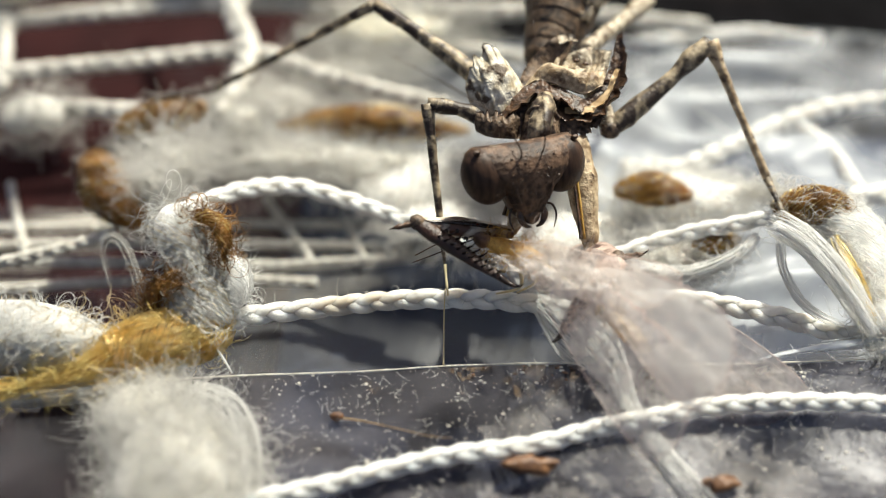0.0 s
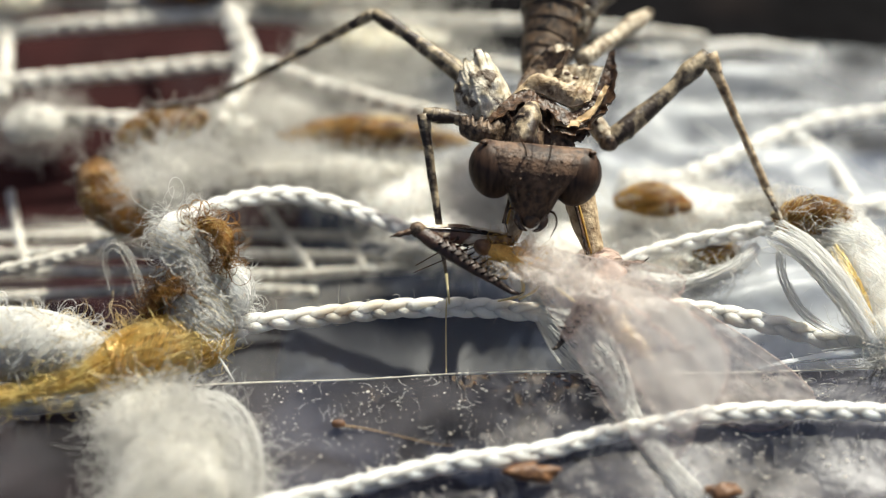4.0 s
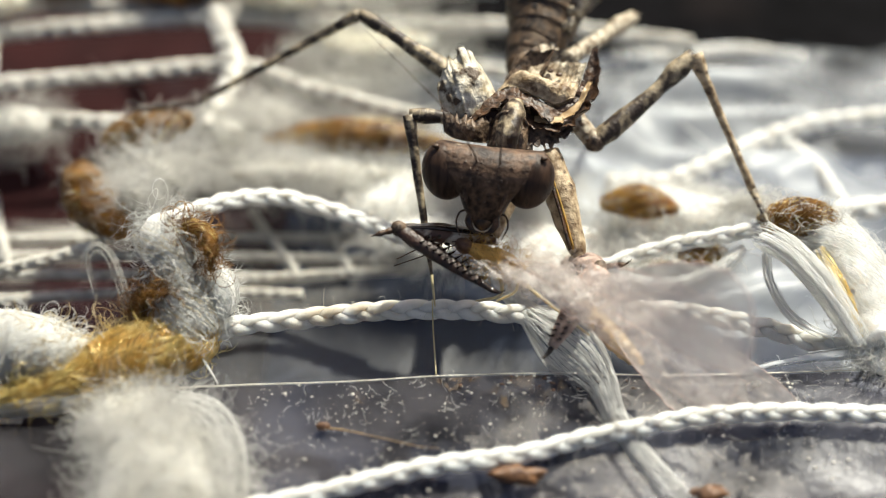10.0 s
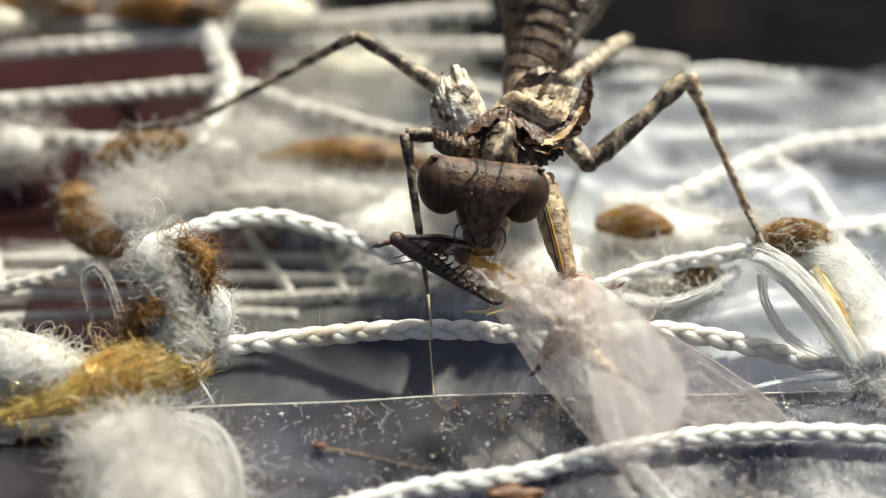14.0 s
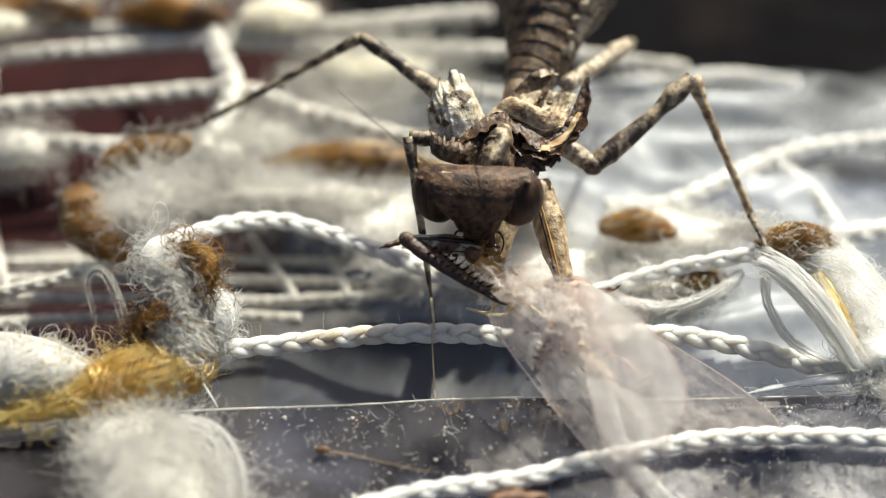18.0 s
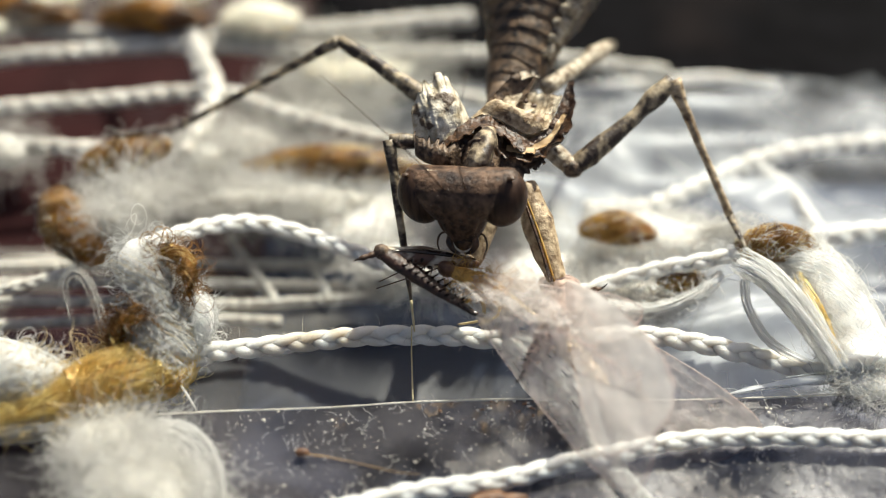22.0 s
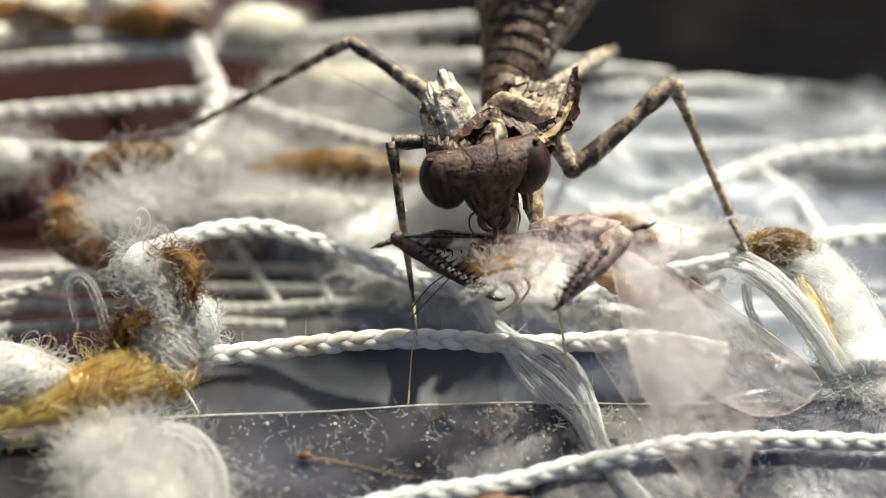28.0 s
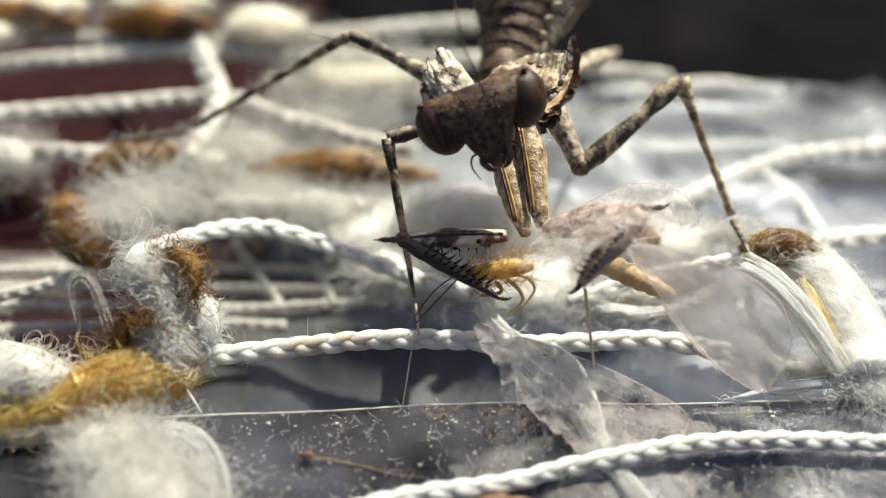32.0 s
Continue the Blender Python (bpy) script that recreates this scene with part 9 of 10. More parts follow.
    (0.5, 6.48, -3.71, 3.19, 7.49, -3.58, 3.30),
    (1, 6.45, -3.73, 3.17, 7.46, -3.62, 3.29),
    (1.5, 6.37, -3.84, 3.15, 7.37, -3.71, 3.27),
    (2, 6.35, -3.89, 3.13, 7.36, -3.77, 3.25),
    (2.5, 6.34, -3.92, 3.07, 7.35, -3.81, 3.19),
    (3, 6.25, -3.96, 3.01, 7.25, -3.83, 3.13),
    (3.5, 6.45, -3.77, 3.28, 7.46, -3.66, 3.41),
    (5.5, 6.59, -3.75, 3.35, 7.59, -3.63, 3.48),
    (6, 6.51, -3.82, 3.30, 7.51, -3.70, 3.43),
    (7, 6.22, -3.85, 3.24, 7.22, -3.73, 3.37),
    (8, 6.44, -3.75, 3.32, 7.44, -3.63, 3.46),
    (9, 6.37, -3.82, 3.34, 7.37, -3.71, 3.48),
    (9.5, 6.43, -3.83, 3.31, 7.44, -3.71, 3.44),
    (10, 6.41, -3.67, 3.20, 7.42, -3.57, 3.33),
    (10.5, 6.37, -3.70, 3.14, 7.38, -3.60, 3.28),
    (11, 6.28, -3.68, 3.19, 7.29, -3.58, 3.33),
    (12, 6.27, -3.75, 3.19, 7.28, -3.66, 3.34),
    (12.5, 6.51, -3.76, 3.24, 7.51, -3.66, 3.39),
    (13, 6.27, -3.77, 3.17, 7.27, -3.67, 3.31),
    (14, 6.29, -3.77, 3.19, 7.28, -3.67, 3.33),
    (14.5, 6.28, -3.80, 3.17, 7.28, -3.70, 3.32),
    (16.5, 6.31, -3.74, 3.34, 7.32, -3.64, 3.49),
    (17, 6.21, -3.77, 3.27, 7.21, -3.67, 3.43),
    (18, 6.02, -3.77, 3.24, 7.03, -3.67, 3.38),
    (19, 6.30, -3.73, 3.41, 7.31, -3.64, 3.57),
    (19.5, 6.33, -3.61, 3.34, 7.34, -3.53, 3.50),
    (20, 6.13, -3.70, 3.29, 7.13, -3.61, 3.45),
    (21, 6.35, -3.63, 3.35, 7.36, -3.54, 3.51),
    (22, 6.26, -3.72, 3.28, 7.26, -3.64, 3.44),
    (23, 6.26, -3.66, 3.43, 7.26, -3.57, 3.58),
    (23.5, 6.25, -3.58, 3.49, 7.25, -3.49, 3.65),
    (24, 6.80, -3.26, 3.91, 7.80, -3.17, 4.06),
    (24.5, 7.48, -2.70, 4.44, 8.49, -2.60, 4.58),
    (25, 7.79, -2.56, 4.46, 8.81, -2.47, 4.60),
    (25.5, 7.81, -2.72, 4.60, 8.80, -2.63, 4.75),
    (27.5, 7.58, -2.81, 5.28, 8.57, -2.72, 5.43),
    (28, 7.84, -2.81, 5.86, 8.83, -2.72, 6.01),
    (28.5, 8.08, -2.73, 5.89, 9.07, -2.63, 6.04),
    (29, 8.35, -2.59, 5.99, 9.33, -2.50, 6.14),
    (29.5, 8.56, -2.54, 6.09, 9.54, -2.44, 6.24),
    (30, 8.60, -2.59, 6.11, 9.59, -2.50, 6.26),
    (30.5, 8.67, -2.73, 5.95, 9.65, -2.64, 6.10),
    (31, 8.72, -2.75, 5.92, 9.71, -2.66, 6.07),
    (31.5, 8.66, -2.58, 6.11, 9.65, -2.49, 6.26),
    (32, 8.30, -2.38, 6.41, 9.28, -2.29, 6.56)])):
        walk(limb, [(r[0], aim(r[1:], mb)) for r in rows])
    for limb, rows in (
            (shroud, [
    (0, 2.97, -4.22, 4.14, 6.03, -5.32, 3.61),
    (0.5, 2.92, -4.28, 4.14, 5.92, -5.35, 3.62),
    (1, 2.87, -4.34, 4.08, 5.88, -5.38, 3.60),
    (1.5, 2.95, -4.33, 4.18, 5.80, -5.49, 3.58),
    (2, 2.97, -4.28, 4.25, 5.78, -5.54, 3.56),
    (2.5, 3.00, -4.25, 4.26, 5.77, -5.57, 3.50),
    (3, 2.97, -4.21, 4.28, 5.68, -5.61, 3.44),
    (3.5, 2.92, -4.26, 4.28, 5.88, -5.41, 3.69),
    (5.5, 2.90, -4.35, 4.24, 6.01, -5.40, 3.75),
    (6, 2.89, -4.33, 4.28, 5.93, -5.47, 3.71),
    (7, 2.89, -4.31, 4.29, 5.65, -5.50, 3.65),
    (8, 2.82, -4.29, 4.27, 5.87, -5.40, 3.73),
    (9, 2.73, -4.37, 4.25, 5.79, -5.47, 3.74),
    (9.5, 2.74, -4.28, 4.36, 5.85, -5.48, 3.71),
    (10, 2.76, -4.11, 4.21, 5.84, -5.31, 3.60),
    (10.5, 2.69, -4.10, 4.15, 5.80, -5.33, 3.53),
    (11, 2.70, -4.08, 4.19, 5.71, -5.31, 3.58),
    (12, 2.75, -3.96, 4.37, 5.71, -5.36, 3.58),
    (12.5, 2.80, -3.93, 4.45, 5.93, -5.38, 3.63),
    (13, 2.81, -3.90, 4.47, 5.70, -5.39, 3.56),
    (14, 2.80, -3.92, 4.47, 5.72, -5.39, 3.58),
    (14.5, 2.82, -3.95, 4.45, 5.70, -5.43, 3.55),
    (16.5, 2.97, -3.69, 4.84, 5.74, -5.37, 3.72),
    (17, 3.03, -3.88, 4.63, 5.64, -5.40, 3.66),
    (18, 3.03, -3.86, 4.62, 5.47, -5.39, 3.63),
    (19, 2.97, -3.97, 4.60, 5.73, -5.36, 3.78),
    (19.5, 2.91, -3.88, 4.44, 5.77, -5.24, 3.71),
    (20, 2.91, -4.02, 4.37, 5.56, -5.33, 3.66),
    (21, 2.89, -4.02, 4.32, 5.78, -5.26, 3.72),
    (22, 2.86, -4.09, 4.29, 5.69, -5.35, 3.65),
    (23, 2.84, -4.13, 4.31, 5.69, -5.28, 3.79),
    (23.5, 2.92, -4.08, 4.36, 5.68, -5.21, 3.85),
    (24, 3.06, -4.15, 4.33, 6.21, -4.91, 4.26),
    (24.5, 2.65, -3.94, 4.57, 7.02, -4.14, 5.16),
    (25, 2.33, -3.81, 4.71, 7.39, -3.90, 5.45),
    (25.5, 2.40, -3.83, 4.79, 7.43, -3.96, 5.49),
    (27.5, 2.33, -3.95, 4.65, 7.30, -3.66, 5.82),
    (28, 2.49, -3.88, 4.71, 7.63, -3.37, 6.13),
    (28.5, 3.57, -3.55, 5.06, 7.87, -3.28, 6.15),
    (29, 4.41, -3.26, 5.38, 8.13, -3.15, 6.26),
    (29.5, 4.49, -3.29, 5.39, 8.34, -3.10, 6.35),
    (30, 4.49, -3.28, 5.47, 8.38, -3.15, 6.38),
    (30.5, 4.51, -3.27, 5.46, 8.44, -3.29, 6.22),
    (31, 4.57, -3.26, 5.46, 8.49, -3.31, 6.19),
    (31.5, 4.60, -3.30, 5.41, 8.44, -3.14, 6.37),
    (32, 4.61, -3.26, 5.54, 8.08, -2.94, 6.67)]),
            (prey_thorax, [
    (0, 1.68, -3.06, 3.46, 3.90, -3.51, 2.87),
    (0.5, 1.63, -3.12, 3.46, 3.74, -3.54, 2.90),
    (1, 1.58, -3.18, 3.40, 3.67, -3.54, 2.90),
    (1.5, 1.66, -3.17, 3.51, 3.64, -3.64, 2.89),
    (2, 1.69, -3.11, 3.58, 3.69, -3.69, 2.86),
    (2.5, 1.72, -3.08, 3.59, 3.73, -3.72, 2.81),
    (3, 1.69, -3.04, 3.60, 3.69, -3.75, 2.75),
    (3.5, 1.64, -3.09, 3.60, 3.96, -3.54, 3.02),
    (5.5, 1.62, -3.18, 3.57, 3.94, -3.57, 3.04),
    (6, 1.61, -3.17, 3.62, 3.82, -3.66, 2.97),
    (7, 1.61, -3.13, 3.62, 3.64, -3.72, 2.88),
    (8, 1.53, -3.11, 3.59, 3.96, -3.64, 2.93),
    (9, 1.45, -3.19, 3.57, 3.66, -3.64, 3.00),
    (9.5, 1.46, -3.10, 3.69, 3.26, -3.86, 2.78),
    (10, 1.47, -2.93, 3.54, 4.09, -3.57, 2.78),
    (10.5, 1.40, -2.90, 3.46, 4.40, -3.32, 2.99),
    (11, 1.41, -2.89, 3.51, 4.27, -3.44, 2.88),
    (12, 1.47, -2.77, 3.68, 4.28, -3.14, 3.27),
    (12.5, 1.52, -2.73, 3.77, 4.25, -3.31, 3.13),
    (13, 1.53, -2.70, 3.81, 3.76, -3.51, 2.87),
    (14, 1.52, -2.72, 3.80, 3.70, -3.53, 2.86),
    (14.5, 1.54, -2.75, 3.79, 3.66, -3.57, 2.83),
    (16.5, 1.69, -2.49, 4.18, 3.66, -3.54, 2.97),
    (17, 1.75, -2.69, 3.97, 3.54, -3.58, 2.91),
    (18, 1.76, -2.67, 3.95, 3.37, -3.57, 2.89),
    (19, 1.69, -2.76, 3.93, 3.67, -3.49, 3.07),
    (19.5, 1.63, -2.67, 3.76, 4.13, -3.33, 3.04),
    (20, 1.63, -2.82, 3.69, 3.86, -3.43, 2.98),
    (21, 1.61, -2.82, 3.64, 3.98, -3.37, 3.01),
    (22, 1.58, -2.89, 3.61, 3.84, -3.47, 2.94),
    (23, 1.56, -2.93, 3.62, 3.80, -3.41, 3.08),
    (23.5, 1.64, -2.88, 3.68, 4.07, -3.28, 3.22),
    (24, 1.78, -2.95, 3.65, 4.28, -3.18, 3.38),
    (24.5, 1.93, -2.86, 3.80, 4.40, -3.04, 3.57),
    (25, 1.94, -2.79, 3.88, 4.53, -2.86, 3.78),
    (25.5, 2.01, -2.81, 3.96, 4.56, -2.87, 3.87),
    (27.5, 1.94, -2.93, 3.81, 4.76, -2.58, 4.20),
    (28, 2.10, -2.86, 3.87, 4.84, -2.68, 4.07),
    (28.5, 2.10, -2.85, 3.82, 4.83, -2.67, 4.00),
    (29, 2.16, -2.82, 3.82, 4.62, -2.70, 3.92),
    (29.5, 2.18, -2.88, 3.80, 4.73, -2.73, 3.93),
    (30, 2.18, -2.87, 3.87, 4.76, -2.72, 4.01),
    (30.5, 2.24, -2.74, 4.00, 4.79, -2.72, 3.99),
    (31, 2.26, -2.80, 3.91, 4.86, -2.72, 3.98),
    (31.5, 2.19, -2.91, 3.78, 4.90, -2.77, 3.92),
    (32, 2.23, -2.97, 3.81, 4.92, -2.74, 4.04)]),
            (prey_abdomen, [
    (0, 5.40, -3.63, 1.48, 7.85, -6.12, 0.54),
    (0.5, 5.25, -3.65, 1.51, 7.70, -6.14, 0.57),
    (1, 5.18, -3.66, 1.51, 7.63, -6.15, 0.56),
    (1.5, 5.15, -3.76, 1.49, 7.59, -6.25, 0.55),
    (2, 5.19, -3.81, 1.47, 7.65, -6.30, 0.53),
    (2.5, 5.24, -3.84, 1.41, 7.69, -6.33, 0.47),
    (3, 5.20, -3.88, 1.35, 7.65, -6.37, 0.41),
    (3.5, 5.47, -3.66, 1.62, 7.92, -6.15, 0.67),
    (5.5, 5.45, -3.70, 1.63, 7.90, -6.18, 0.66),
    (6, 5.34, -3.79, 1.56, 7.79, -6.27, 0.60),
    (7, 5.20, -3.85, 1.47, 7.65, -6.33, 0.50),
    (8, 5.58, -3.77, 1.52, 8.02, -6.26, 0.57),
    (9, 5.33, -3.77, 1.60, 7.77, -6.26, 0.64),
    (9.5, 4.88, -3.99, 1.36, 7.33, -6.47, 0.40),
    (10, 5.66, -3.71, 1.37, 8.10, -6.20, 0.42),
    (10.5, 5.94, -3.45, 1.59, 8.38, -5.95, 0.63),
    (11, 5.76, -3.58, 1.48, 8.20, -6.08, 0.53),
    (12, 5.68, -3.27, 1.87, 8.12, -5.76, 0.91),
    (12.5, 5.60, -3.44, 1.72, 8.04, -5.93, 0.76),
    (13, 5.05, -3.64, 1.45, 7.50, -6.12, 0.49),
    (14, 5.00, -3.66, 1.44, 7.45, -6.14, 0.48),
    (14.5, 4.96, -3.69, 1.42, 7.41, -6.17, 0.44),
    (16.5, 4.96, -3.66, 1.56, 7.41, -6.14, 0.58),
    (17, 4.83, -3.70, 1.49, 7.29, -6.17, 0.51),
    (18, 4.66, -3.69, 1.47, 7.12, -6.16, 0.50),
    (19, 4.96, -3.61, 1.66, 7.42, -6.08, 0.68),
    (19.5, 5.43, -3.46, 1.62, 7.88, -5.95, 0.66),
    (20, 5.15, -3.58, 1.55, 7.60, -6.06, 0.58),
    (21, 5.28, -3.54, 1.56, 7.73, -6.02, 0.59),
    (22, 5.14, -3.65, 1.47, 7.59, -6.14, 0.51),
    (23, 5.10, -3.61, 1.59, 7.55, -6.10, 0.62),
    (23.5, 5.26, -3.39, 1.81, 7.60, -5.85, 0.87),
    (24, 5.36, -3.22, 2.05, 7.59, -5.64, 1.14),
    (24.5, 5.54, -2.93, 2.41, 7.77, -5.28, 1.57),
    (25, 5.73, -2.60, 2.79, 7.95, -4.89, 2.01),
    (25.5, 5.78, -2.57, 2.91, 8.01, -4.80, 2.13),
    (27.5, 6.08, -2.17, 3.38, 8.33, -4.17, 2.60),
    (28, 6.58, -1.98, 3.58, 9.04, -3.86, 2.97),
    (28.5, 6.77, -1.91, 3.59, 9.24, -3.64, 3.00),
    (29, 6.75, -1.86, 3.60, 9.35, -3.44, 3.02),
    (29.5, 6.83, -1.92, 3.57, 9.48, -3.51, 2.98),
    (30, 6.83, -1.95, 3.61, 9.54, -3.54, 3.02),
    (30.5, 6.83, -1.94, 3.60, 9.54, -3.50, 3.06),
    (31, 6.86, -1.93, 3.60, 9.57, -3.45, 3.10),
    (31.5, 6.86, -1.97, 3.56, 9.57, -3.45, 3.10),
    (32, 6.84, -1.93, 3.69, 9.55, -3.37, 3.26)]),
            (prey_leg, [
    (0, 3.78, -3.63, 2.90, 5.92, -4.83, 1.83),
    (0.5, 3.58, -3.67, 2.91, 5.72, -4.87, 1.84),
    (1, 3.46, -3.69, 2.89, 5.60, -4.90, 1.82),
    (1.5, 3.39, -3.80, 2.87, 5.52, -5.01, 1.79),
    (2, 3.38, -3.87, 2.82, 5.52, -5.08, 1.75),
    (2.5, 3.38, -3.91, 2.75, 5.52, -5.13, 1.67),
    (3, 3.29, -3.96, 2.68, 5.44, -5.18, 1.60),
    (3.5, 3.51, -3.76, 2.93, 5.66, -4.98, 1.84),
    (5.5, 3.31, -3.85, 2.89, 5.45, -5.08, 1.78),
    (6, 3.15, -3.96, 2.80, 5.29, -5.19, 1.70),
    (7, 3.02, -4.08, 2.65, 5.17, -5.31, 1.53),
    (8, 3.41, -4.07, 2.63, 5.56, -5.31, 1.52),
    (9, 3.17, -4.12, 2.63, 5.31, -5.37, 1.52),
    (9.5, 2.83, -4.30, 2.46, 4.97, -5.55, 1.33),
    (10, 3.69, -3.97, 2.50, 5.83, -5.23, 1.38),
    (10.5, 4.06, -3.67, 2.75, 6.20, -4.93, 1.63),
    (11, 3.97, -3.75, 2.69, 6.11, -5.02, 1.57),
    (12, 4.07, -3.36, 3.16, 6.21, -4.64, 2.03),
    (12.5, 4.09, -3.50, 3.07, 6.23, -4.77, 1.93),
    (13, 3.64, -3.65, 2.86, 5.78, -4.92, 1.71),
    (14, 3.58, -3.66, 2.86, 5.73, -4.92, 1.73),
    (14.5, 3.55, -3.69, 2.85, 5.69, -4.94, 1.71),
    (16.5, 3.55, -3.62, 3.03, 5.69, -4.86, 1.90),
    (17, 3.42, -3.65, 2.97, 5.57, -4.89, 1.84),
    (18, 3.25, -3.62, 2.97, 5.39, -4.85, 1.86),
    (19, 3.55, -3.53, 3.17, 5.69, -4.75, 2.07),
    (19.5, 4.02, -3.38, 3.12, 6.17, -4.61, 2.04),
    (20, 3.77, -3.50, 3.05, 5.91, -4.72, 1.97),
    (21, 3.92, -3.47, 3.05, 6.06, -4.69, 1.98),
    (22, 3.81, -3.59, 2.96, 5.95, -4.80, 1.89),
    (23, 3.80, -3.55, 3.07, 5.93, -4.76, 2.01),
    (23.5, 4.06, -3.40, 3.23, 6.20, -4.66, 2.10),
    (24, 4.27, -3.29, 3.41, 6.41, -4.60, 2.22),
    (24.5, 4.50, -3.17, 3.58, 6.64, -4.53, 2.33),
    (25, 4.73, -3.01, 3.77, 6.87, -4.43, 2.46),
    (25.5, 4.82, -3.27, 3.86, 6.65, -4.68, 2.50),
    (27.5, 5.21, -4.00, 4.17, 5.82, -5.41, 2.65),
    (28, 5.33, -4.34, 4.04, 5.65, -5.76, 2.49),
    (28.5, 5.77, -4.27, 4.07, 6.12, -5.77, 2.13),
    (29, 6.01, -4.21, 4.10, 6.40, -5.80, 1.76),
    (29.5, 6.11, -4.25, 4.11, 6.50, -5.88, 1.73),
    (30, 6.13, -4.24, 4.18, 6.53, -5.89, 1.77),
    (30.5, 6.17, -4.24, 4.17, 6.58, -5.93, 1.73),
    (31, 6.24, -4.23, 4.16, 6.66, -5.95, 1.68),
    (31.5, 6.29, -4.28, 4.11, 6.72, -6.02, 1.59),
    (32, 6.32, -4.24, 4.23, 6.75, -6.01, 1.68)])):
        walk(limb, [(r[0], aim(r[1:], pb)) for r in rows])
    for limb, rows in (
            (wing_1, [
    (0, 5.68, -3.46, 3.49, 13.18, -7.83, 0.53, 5.82, -6.27, 1.53),
    (0.5, 5.57, -3.49, 3.50, 13.09, -7.85, 0.55, 5.72, -6.30, 1.54),
    (1, 5.55, -3.52, 3.49, 13.07, -7.87, 0.53, 5.69, -6.32, 1.52),
    (1.5, 5.52, -3.61, 3.48, 13.04, -7.96, 0.53, 5.65, -6.42, 1.52),
    (2, 5.56, -3.66, 3.46, 13.09, -8.00, 0.53, 5.70, -6.47, 1.49),
    (2.5, 5.61, -3.69, 3.40, 13.13, -8.02, 0.48, 5.75, -6.49, 1.43),
    (3, 5.57, -3.72, 3.35, 13.09, -8.06, 0.44, 5.71, -6.53, 1.38),
    (3.5, 5.83, -3.52, 3.62, 13.35, -7.84, 0.71, 5.97, -6.31, 1.63),
    (5.5, 5.82, -3.56, 3.64, 13.33, -7.83, 0.72, 5.96, -6.33, 1.64),
    (6, 5.71, -3.65, 3.58, 13.22, -7.89, 0.67, 5.85, -6.42, 1.57),
    (7, 5.52, -3.71, 3.48, 13.00, -8.00, 0.54, 5.64, -6.51, 1.46),
    (8, 5.85, -3.64, 3.54, 13.29, -7.98, 0.58, 5.95, -6.46, 1.49),
    (9, 5.54, -3.64, 3.62, 12.94, -8.05, 0.61, 5.62, -6.48, 1.53),
    (9.5, 5.57, -3.64, 3.60, 12.97, -8.02, 0.57, 5.62, -6.47, 1.53),
    (10, 5.78, -3.62, 3.35, 13.27, -7.93, 0.45, 5.84, -6.41, 1.31),
    (10.5, 5.48, -3.62, 3.29, 13.06, -7.86, 0.53, 5.55, -6.36, 1.26),
    (11, 5.36, -3.81, 3.12, 12.93, -8.05, 0.37, 5.45, -6.54, 1.10),
    (12, 5.41, -3.64, 3.37, 12.95, -7.87, 0.62, 5.52, -6.32, 1.35),
    (12.5, 5.65, -3.62, 3.46, 13.28, -7.91, 0.64, 5.78, -6.32, 1.42),
    (13, 5.43, -3.60, 3.42, 13.14, -7.92, 0.52, 5.57, -6.32, 1.37),
    (14, 5.40, -3.62, 3.42, 13.09, -7.94, 0.53, 5.54, -6.36, 1.34),
    (14.5, 5.37, -3.66, 3.39, 13.05, -7.96, 0.49, 5.51, -6.40, 1.30),
    (16.5, 5.43, -3.61, 3.55, 13.06, -7.90, 0.66, 5.55, -6.39, 1.42),
    (17, 5.32, -3.65, 3.48, 12.94, -7.91, 0.58, 5.45, -6.43, 1.34),
    (18, 4.99, -3.68, 3.41, 12.67, -7.93, 0.53, 5.18, -6.47, 1.28),
    (19, 5.12, -3.66, 3.54, 12.85, -7.93, 0.68, 5.38, -6.43, 1.39),
    (19.5, 5.13, -3.55, 3.45, 12.93, -7.89, 0.61, 5.41, -6.34, 1.28),
    (20, 4.89, -3.64, 3.40, 12.71, -7.98, 0.53, 5.17, -6.42, 1.25),
    (21, 5.09, -3.57, 3.45, 12.95, -7.92, 0.59, 5.36, -6.33, 1.32),
    (22, 5.02, -3.66, 3.40, 12.91, -8.01, 0.52, 5.28, -6.39, 1.30),
    (23, 5.05, -3.58, 3.55, 12.98, -7.94, 0.68, 5.30, -6.29, 1.48),
    (23.5, 5.12, -3.55, 3.56, 12.93, -7.87, 0.70, 5.35, -6.19, 1.56),
    (24, 5.58, -3.32, 3.89, 12.81, -7.20, 0.36, 5.45, -6.16, 1.64),
    (24.5, 6.07, -3.08, 4.20, 12.97, -6.03, 0.19, 5.57, -6.13, 1.71),
    (25, 6.19, -2.97, 4.33, 13.00, -5.78, 0.22, 5.70, -6.10, 1.76),
    (25.5, 6.29, -2.95, 4.45, 13.12, -6.10, 0.44, 5.84, -6.07, 1.87),
    (27.5, 6.75, -2.57, 4.92, 14.04, -5.95, 1.07, 6.46, -5.68, 2.33),
    (28, 7.70, -2.24, 4.99, 14.77, -6.19, 1.56, 7.40, -5.10, 2.71),
    (28.5, 8.06, -2.10, 4.94, 14.99, -5.92, 1.36, 7.77, -4.75, 2.74),
    (28.8, 8.16, -2.02, 4.91, 15.01, -5.76, 1.22, 7.87, -4.55, 2.76),
    (29, 8.22, -1.97, 4.88, 15.02, -5.65, 1.13, 7.94, -4.42, 2.77),
    (29.2, 8.26, -1.98, 4.86, 15.05, -5.63, 1.10, 8.03, -4.40, 2.74),
    (29.4, 8.29, -1.99, 4.83, 15.07, -5.62, 1.07, 8.11, -4.39, 2.72),
